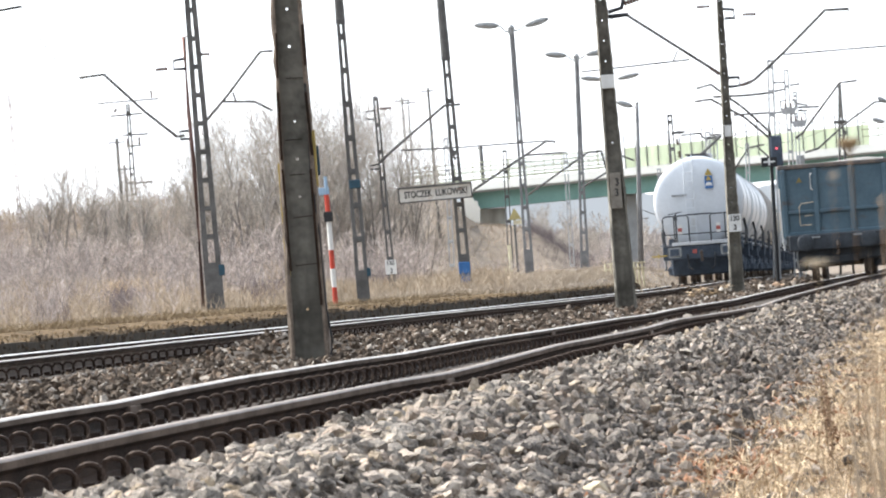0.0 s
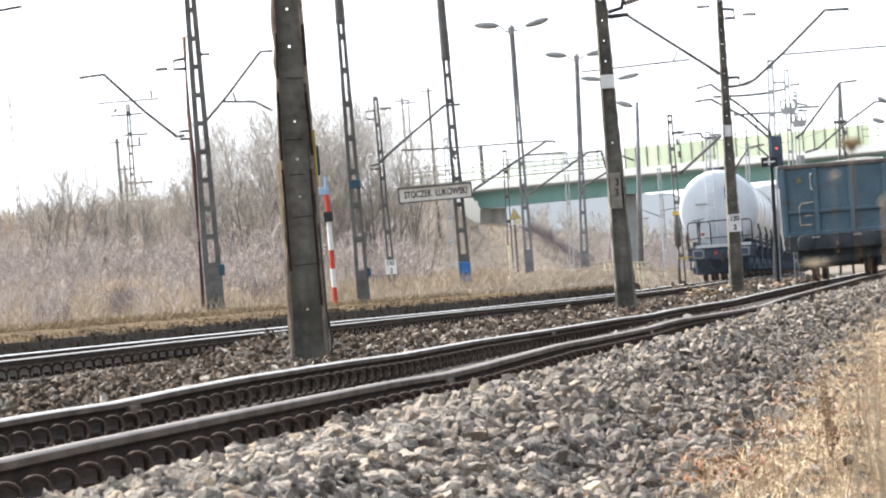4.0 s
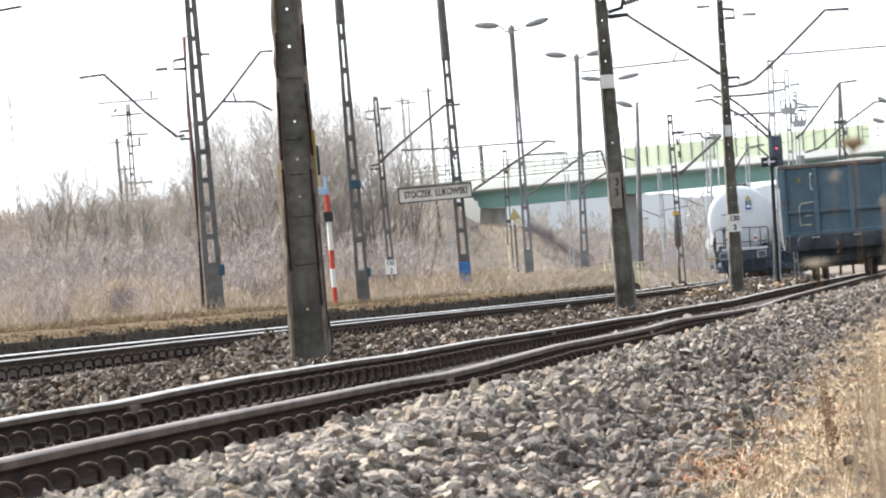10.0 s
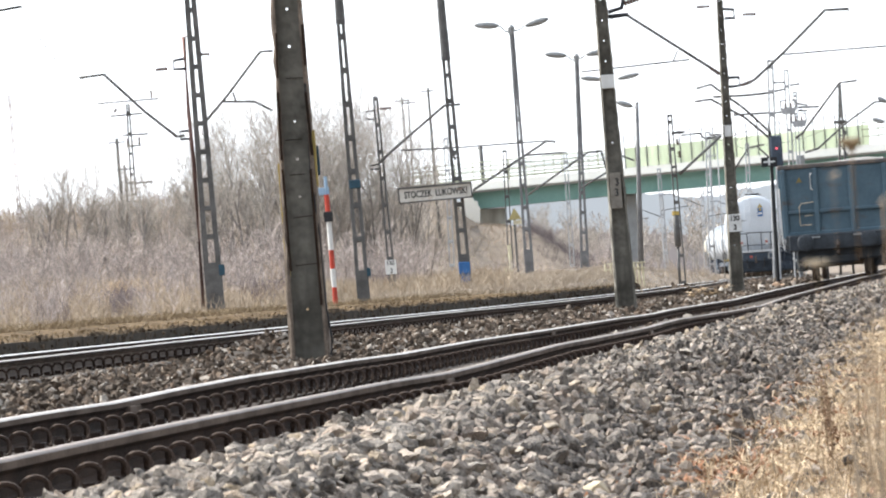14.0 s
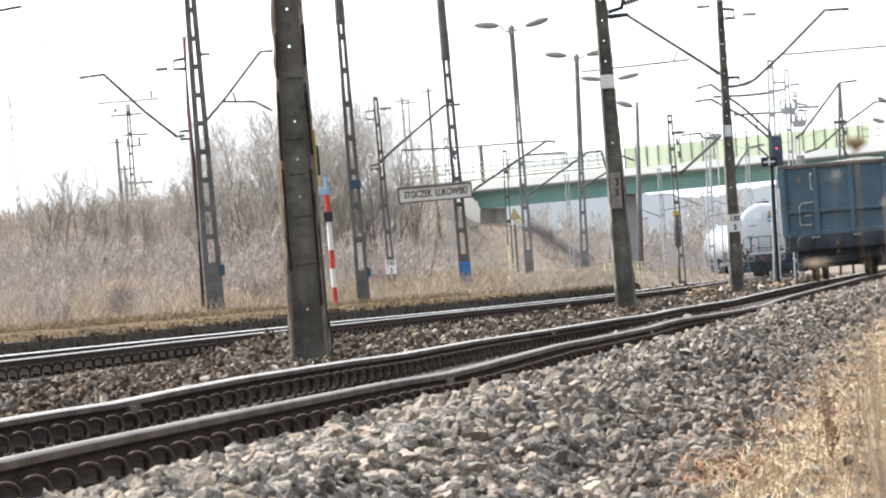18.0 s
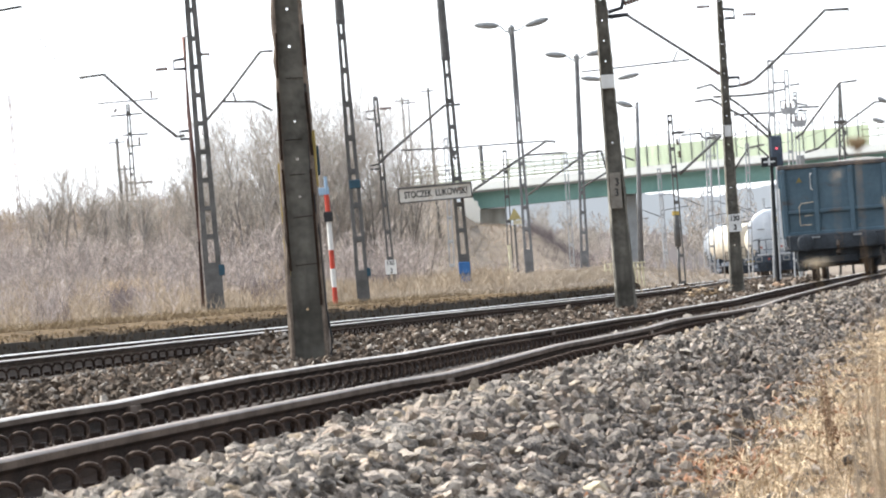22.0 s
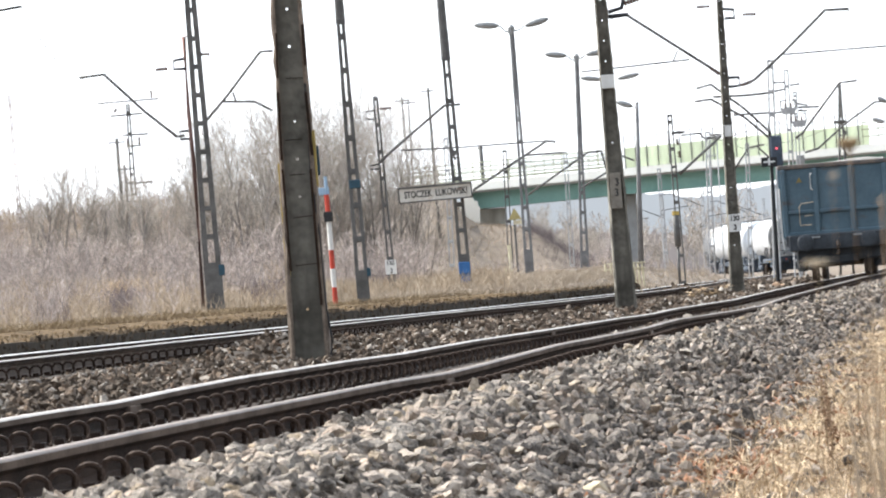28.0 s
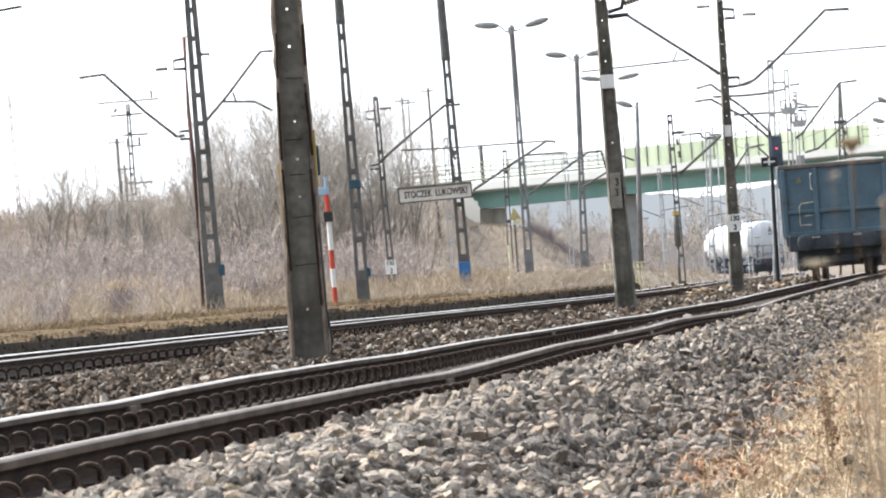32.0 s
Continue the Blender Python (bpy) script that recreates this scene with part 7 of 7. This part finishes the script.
ridge_v = [(x, 2600 + 60 * math.sin(x * 0.01), -5) for x in xs] + [(x, 2600 + 60 * math.sin(x * 0.01), 42 - 0.012 * x + 8 * noise.noise(Vector((x * 0.012, 0, 0))) + 3.0 * noise.noise(Vector((x * 0.08, 4, 0))) + g4.uniform(-0.8, 0.8)) for x in xs]
ridge_m = bpy.data.materials.new("ridge haze glow")
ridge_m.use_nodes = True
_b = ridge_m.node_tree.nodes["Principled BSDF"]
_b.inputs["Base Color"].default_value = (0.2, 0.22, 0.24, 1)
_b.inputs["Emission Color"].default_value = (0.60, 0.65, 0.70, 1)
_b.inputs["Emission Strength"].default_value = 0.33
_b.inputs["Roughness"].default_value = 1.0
tagged(new("backdrop", raw_mesh("backdrop", ridge_v, np.array([[i, i + 1, n + 2 + i, n + 1 + i] for i in range(n)]), ridge_m)), "wooded ridge in the distance, haze painted as a pale blue glow", "backdrop", kind="structure")

n = 700                                        # nearer woods, mauve-brown, with emission added in place of haze
xs = [-10 + 240 * i / n for i in range(n + 1)]
wood_v = [(x, 1500, -5) for x in xs] + [(x, 1500, 17.5 - 0.105 * x + 0.0002 * x * x + 2.2 * noise.noise(Vector((x * 0.07, 9, 0))) + 1.6 * noise.noise(Vector((x * 0.5, 2, 0))) + g4.uniform(-0.9, 0.9)) for x in xs]
wood_m = mat("woods haze glow", (0.20, 0.17, 0.16), (0.13, 0.115, 0.115), rough=1.0, scale=0.22, fine=1.6, bump=0, spread=0.8, spec=0.0)
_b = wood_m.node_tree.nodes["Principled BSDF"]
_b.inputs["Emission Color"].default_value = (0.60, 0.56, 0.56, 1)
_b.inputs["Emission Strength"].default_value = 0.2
tagged(new("backdrop", raw_mesh("backdrop", wood_v, np.array([[i, i + 1, n + 2 + i, n + 1 + i] for i in range(n)]), wood_m)), "mauve-brown leafless woods in the distance, glowing to imitate haze", "backdrop", kind="structure")


# ---- dry grass ----
def grass(name, xs, ys, zs, heights, lean, width, material, label, category="grass", curl=1.6):
    n = len(xs)
    az = rng.uniform(0, math.tau, n)
    wide = rng.uniform(0, math.tau, n)
    ln = np.abs(rng.normal(0, lean, n))
    dx, dy = np.cos(az), np.sin(az)
    wx, wy = np.cos(wide), np.sin(wide) * 0.4
    w = width * rng.uniform(0.6, 1.4, n)
    P = np.stack([xs, ys, zs], axis=1)
    out = []
    for f, ww in ((0.0, 1.0), (0.55, 0.8), (1.0, 0.25)):
        bend = (f ** curl) * ln
        c = P + np.stack([dx * bend * heights, dy * bend * heights, heights * f], axis=1)
        s = np.stack([wx * w * ww, wy * w * ww, np.zeros(n)], axis=1)
        out += [c - s, c + s]
    v = np.stack(out, axis=1).reshape(-1, 3)
    o = (np.arange(n) * 6)[:, None]
    q = np.concatenate([o + np.array([[0, 1, 3, 2]]), o + np.array([[2, 3, 5, 4]])])
    return tagged(new(name, raw_mesh(name, v, q, material)), label, category, kind="stuff")


def strip(n, s0, s1, y0, y1, p=1.0):
    u = rng.random(n)
    y = y0 * (y1 / y0) ** u if p == 1.0 else y0 + (y1 - y0) * u
    s = rng.uniform(s0, s1, n)
    z = np.array([ground_z(a, b) for a, b in zip(s, y)])
    return -4.382 + SLOPE * y + s, y, z


x, y, z = strip(80000, 2.2, 5.6, 15, 110)
keep = (x - (-4.382 + SLOPE * y)) > verge_line(y) - 0.1 + 0.45 * rng.random(len(x))
x, y, z = x[keep], y[keep], z[keep]
grass("dry_grass", x, y, z + 0.02, rng.uniform(0.008, 0.06, len(x)), 5.0, 0.0027, M_STRAW, "matted straw-coloured dry grass beside the ballast", curl=1.05)
x, y, z = strip(6000, 2.5, 5.6, 15, 90)
keep = (x - (-4.382 + SLOPE * y)) > verge_line(y) + 0.05
x, y, z = x[keep], y[keep], z[keep]
grass("dry_grass", x, y, z + 0.02, rng.uniform(0.05, 0.16, len(x)), 0.9, 0.0022, M_STRAW, "ragged tufts of straw-coloured dry grass")
n = 160                                        # broken twigs lying about
y = 17 + 40 * rng.random(n) ** 1.5
s_ = verge_line(y) + rng.uniform(-0.5, 1.4, n)
x = -4.382 + SLOPE * y + s_
z = np.array([ground_z(a, b) for a, b in zip(s_, y)])
grass("fallen_twigs", x, y, z + 0.06, rng.uniform(0.015, 0.05, n), 9.0, 0.004, M_STRAW, "pale broken twigs lying on stones and straw", "twigs", curl=1.0)
x, y, z = strip(260, 3.3, 5.6, 16, 60)
grass("tall_dry_grass", x, y, z, rng.uniform(0.2, 0.5, len(x)), 0.3, 0.0022, M_STALK, "thin upright dry weed stalks")
x, y, z = strip(330, 4.25, 5.3, 8, 17)
grass("tall_dry_grass", x, y, z, rng.uniform(0.3, 0.95, len(x)), 0.25, 0.0018, M_STRAW, "tall dry grass stems close by")
n = 46                                         # tall stems only metres from the lens
y = rng.uniform(6.0, 9.5, n)
x = (rng.normal(748, 22, n)) / 10000 * y
z = np.array([on_ground(a, b) for a, b in zip(x, y)])
grass("tall_dry_grass", x, y, z, rng.uniform(0.62, 0.97, n), 0.06, 0.0024, M_DEADSTEM, "tall grey-brown dead stems beside the lens")
n = 14
y = rng.uniform(5.0, 6.4, n)
x = rng.uniform(738, 790, n) / 10000 * y
z = np.array([on_ground(a, b) for a, b in zip(x, y)])
grass("tall_dry_grass", x, y, z, rng.uniform(0.8, 1.06, n), 0.05, 0.0022, M_STALK, "tall brown stalks beside the lens")
x, y, z = strip(4000, 2.5, 5.6, 17, 70)        # older brown stems in the matted straw
keep = (x - (-4.382 + SLOPE * y)) > verge_line(y) + 0.1
x, y, z = x[keep], y[keep], z[keep]
grass("dry_grass", x, y, z + 0.03, rng.uniform(0.02, 0.11, len(x)), 2.2, 0.0028, M_DEADSTEM, "older grey-brown stems in the matted straw", curl=1.1)
x, y, z = strip(1500, 2.5, 3.7, 29, 46)        # red-brown leaves among the straw
keep = (np.sin(x * 3.1 + y * 0.9) + np.sin(y * 1.7) > 0.5) & (x - (-4.382 + SLOPE * y) > verge_line(y) - 0.2)
x, y, z = x[keep], y[keep], z[keep]
grass("leaf_litter", x, y, z + 0.05, rng.uniform(0.012, 0.03, len(x)), 3.0, 0.008, M_LITTER, "scattered rust-red dead leaves", "leaves")
x, y, z = strip(1300, 2.6, 3.5, 24.0, 28.0)
k = rng.random(len(x)) < 0.6 - np.abs(x - (-4.382 + SLOPE * y) - 2.98) * 1.8
x, y, z = x[k], y[k], z[k]
x2, y2, z2 = strip(260, 2.5, 4.4, 17, 50)      # a few strays
x, y, z = np.concatenate([x, x2]), np.concatenate([y, y2]), np.concatenate([z, z2])
grass("leaf_litter", x, y, z + 0.05, rng.uniform(0.015, 0.035, len(x)), 3.0, 0.009, M_LITTER, "scattered rust-red dead leaves", "leaves")
x, y, z = strip(30000, -12.0, -8.0, 46, 200)
keep = (x - np.array([centre2(b) for b in y])) < -1.95 - 0.7 * rng.random(len(x))
x, y, z = x[keep], y[keep], z[keep]
w = -(x - np.array([centre2(b) for b in y])) - 1.8
z = np.maximum(z, np.interp(y, PLAT_Y, PLAT_Z) - 0.02 + 0.12 * np.clip(w / 0.8, 0, 1))
grass("platform_grass", x, y, z, rng.uniform(0.02, 0.15, len(x)) * np.clip(0.35 + w / 1.6, 0.35, 1), 1.5, 0.004, M_PLATGRASS, "rough dry grass growing over the platform")
n = 13000                                      # tufts hanging over the platform's edge
y = 50 + 125 * rng.random(n)
x = np.array([centre2(b) for b in y]) - rng.uniform(1.72, 2.6, n)
grass("platform_grass", x, y, np.interp(y, PLAT_Y, PLAT_Z) + rng.uniform(-0.03, 0.07, n), rng.uniform(0.015, 0.06, n), 2.2, 0.006, M_BROWNTUFT, "dry tufts overhanging the platform edge")
n = 44000
y = rng.uniform(150, 392, n)
x = rng.uniform(-840, 120, n) * y / 10000
z = np.array([on_ground(a, b) for a, b in zip(x, y)])
grass("bank_grass", x, y, z, rng.uniform(0.15, 0.6, n), 0.8, 0.009, M_GRASS, "tall bleached grass on the bank")
n = 2600                                       # a blond patch half way up the bank
y = rng.uniform(226, 252, n)
x = rng.normal(-552, 24, n) * y / 10000
z = np.array([on_ground(a, b) for a, b in zip(x, y)])
grass("bank_grass", x, y, z, rng.uniform(0.4, 1.0, n), 0.4, 0.010, M_STRAW, "patch of tall blond grass on the bank")
n = 20000                                      # the rise behind the platform's far end
y = rng.uniform(138, 205, n)
x = np.array([centre2(b) for b in y]) - rng.uniform(1.9, 6.5, n)
z = np.maximum(np.array([on_ground(a, b) for a, b in zip(x, y)]), np.where(y < 182, np.interp(y, PLAT_Y, PLAT_Z) - 0.06, -1))
grass("bank_grass", x, y, z, rng.uniform(0.06, 0.28, n), 0.9, 0.006, M_BANKGRASS, "low brown grass behind the platform's end")
n = 16000                                      # matted grass on the embankment's end
y = rng.uniform(340, 397, n)
x = rng.uniform(-110, 150, n) * y / 10000
z = np.array([on_ground(a, b) for a, b in zip(x, y)])
grass("bank_grass", x, y, z, rng.uniform(0.08, 0.26, n), 1.2, 0.012, M_BANKGRASS, "brown matted grass on the embankment's end")
n = 7000
y = rng.uniform(185, 330, n)
x = np.array([centre2(b) for b in y]) - rng.uniform(2.2, 9, n)
z = np.array([on_ground(a, b) for a, b in zip(x, y)])
grass("bank_grass", x, y, z, rng.uniform(0.08, 0.26, n), 0.9, 0.009, M_BANKGRASS, "dry grass beside the curving track")


# ---- weeds close to the lens ----
def weed(top, thick, head, label):
    """A thin stalk with a dried seed head, pivoting at its foot."""
    x, y, z = top
    zb = on_ground(x, y)
    ob = thing("dry_weed", (x + 0.01, y, zb), label, "weed", "dry weeds near the lens")
    bm = B()
    h = z - zb
    pipe(bm, [(0, 0, -0.02), (-0.004, 0, h * 0.4), (-0.012, 0, h * 0.75), (-0.01, 0, h)], thick, 5)
    part("stalk", bm, M_STALK, ob)
    bm = B()
    g3 = random.Random(int(abs(x) * 1000))
    if head == "umbel":
        for k in range(60):
            a = g3.uniform(0, math.tau)
            r = 0.0092 * math.sqrt(g3.random())
            tip = Vector((-0.01 + r * math.cos(a), r * math.sin(a), h - 0.001 - r * 0.15 + g3.uniform(-0.003, 0.003)))
            rod(bm, (-0.01, 0, h - 0.012), tip, 0.0006, sides=3)
            bmesh.ops.create_icosphere(bm, subdivisions=1, radius=0.0022, matrix=Matrix.Translation(tip))
    elif head == "star":
        for a, r in ((0.1, 0.013), (0.5, 0.008), (1.2, 0.006), (2.4, 0.008), (2.9, 0.012), (3.3, 0.014), (4.2, 0.005), (5.9, 0.010)):
            rod(bm, (-0.01, 0, h), (-0.01 + r * math.cos(a), 0.003, h + 0.6 * r * math.sin(a)), 0.0008, 0.0003, 4)
    else:
        for k in range(9):
            bmesh.ops.create_icosphere(bm, subdivisions=1, radius=g3.uniform(0.0006, 0.0012), matrix=Matrix.Translation((-0.01 + g3.gauss(0, 0.003), g3.gauss(0, 0.0028), h + g3.gauss(0, 0.002))))
    part("seed_head", bm, M_HEAD if head == "umbel" else M_PALEHEAD, ob, "dried seed head")
    return ob


def dock(x, y, height, seed):
    """A dried dock: a ridged stalk with whorls of dark seed clusters on short side branches."""
    g8 = random.Random(seed)
    ob = thing("dock_plant", (x, y, on_ground(x, y)), "dried dark-brown dock standing in the straw", "weed", "dried docks in the verge")
    bm = B()
    lean = g8.uniform(-0.08, 0.04)
    pipe(bm, [(0, 0, -0.02), (lean * 0.3 * height, 0, height * 0.5), (lean * height, 0, height)], 0.004, 5)
    part("stalk", bm, M_STALK, ob)
    for k in range(5):
        z = height * (0.42 + 0.13 * k)
        a = g8.uniform(0, math.tau)
        tip = Vector((0.024 * math.cos(a), 0.024 * math.sin(a), 0.05))
        root = Vector((lean * z * z / height, 0, z))
        bm = B()
        rod(bm, root, root + tip, 0.0022, 0.0015, 4)
        for _ in range(7):
            c = root + tip * g8.random() + Vector((g8.gauss(0, 0.008), g8.gauss(0, 0.008), g8.gauss(0, 0.012)))
            bmesh.ops.create_icosphere(bm, subdivisions=1, radius=g8.uniform(0.004, 0.009), matrix=Matrix.Translation(c))
        part("seed_spike", bm, M_DOCK, ob, "brown seed spike")
    return ob


for k, (x_, y_, h_) in enumerate(((1.74, 26.6, 0.38), (1.80, 27.2, 0.30), (1.66, 25.2, 0.26), (1.86, 28.2, 0.30))):
    dock(x_, y_, h_, 60 + k)
WEEDS = [weed((0.38, 5.2, 0.61), 0.0007, "umbel", "dried brown umbel on a thin stalk"), weed((0.39, 5.0, 0.55), 0.001, "tuft", "dried weed with a ragged seed head"),
         weed((0.32, 4.6, 0.57), 0.00025, "tuft", "dried weed with a pale tuft"), weed((0.29, 4.4, 0.50), 0.0004, "star", "dried weed with a pale starry head")]


def motions():
    times = [float(k) for k in range(33)]
    for k, wagon in enumerate(TRAIN):
        walk(wagon, [(t, wagon_pose(t, 17.1 * k)) for t in times])
    # the tail wagon's rear wheels roll, 0.46 m radius
    for w in [c for c in TRAIN[0].children if c.name.startswith("wheelset")][:2]:
        at = w.matrix_basis.translation.copy()
        rows, n = [], 480
        for i in range(n + 1):
            t = 32.0 * i / n
            turned = (float(np.interp(t, *T_KEYS)) - T_KEYS[1][0]) / 0.46
            rows.append((t, Matrix.Translation(at) @ Matrix.Rotation(-turned, 4, "X")))
        walk(w, rows)
    # the car, at a steady 13 m/s
    walk(car, [(0.0, pose(-198.4, 403, 6.95)), (12.2, pose(-39.8, 403, 6.95)), (14.3, pose(-12.5, 403, 7.5)), (15.6, pose(4.4, 403, deck_z(4.4) + 0.42)), (20.0, pose(60, 403, deck_z(60) + 0.42)), (32.0, pose(60, 403, deck_z(60) + 0.42))])
    # a second car follows a second and a half behind
    walk(follower, [(0.0, pose(-215.0, 403, 6.95)), (13.6, pose(-39.8, 403, 6.95)), (15.7, pose(-12.5, 403, 7.5)), (17.0, pose(4.4, 403, deck_z(4.4) + 0.42)), (21.4, pose(60, 403, deck_z(60) + 0.42)), (32.0, pose(60, 411, deck_z(60) + 0.42))])
    # the butterfly crosses in half a second, fluttering
    fly = [(0.0, -14.0, 6.5, 0.4), (8.0, -1.6, 4.8, 0.42), (8.7, -0.46, 4.4, 0.36)]
    fly += [(8.8, *(-0.28, 4.3, 0.42)), (8.9, *(-0.15, 4.3, 0.43)), (9.0, *(0.06, 4.3, 0.39)), (9.1, *(0.17, 4.3, 0.37)), (9.2, *(0.32, 4.3, 0.41))]
    fly += [(9.3, 0.50, 4.3, 0.43), (10.0, 2.2, 6.3, 0.7), (32.0, 20.0, 8.0, 2.5)]
    walk(butterfly, [(t, pose(x, y, z, 12, -8, 4)) for t, x, y, z in fly])
    for sy, wing in WINGS:
        rows = [(0.0, pose(0, 0, 0, sy * 20, 0, 0))]
        for i in range(31):
            rows.append((8.2 + i / 15, pose(0, 0, 0, sy * (18 + 34 * math.sin(i * 2.2 + 2.285)), 0, 0)))
        rows.append((32.0, pose(0, 0, 0, sy * 20, 0, 0)))
        walk(wing, rows)
    # weeds sway a little in the breeze
    for k, ob in enumerate(WEEDS):
        base = ob.matrix_basis.copy()
        walk(ob, [(t, base @ pose(0, 0, 0, 0, SWAY[int(t) % len(SWAY)] * (1 - 0.3 * k), 0)) for t in times])


SWAY = (0, 0.1, -0.1, 0.05, 0.1, 0, -0.1, 0.05, 0.1, 0, 0.2, 0.1, 0, 0.1, 0.1, 0.2, 0.1, 0.2, 0.3, 0.45, 0.3, 0.5, 0.4, 0.5, 0.3, 0.4, 0.2, 0.1, 0, 0.05, 0.1, 0.05, 0.1)
motions()
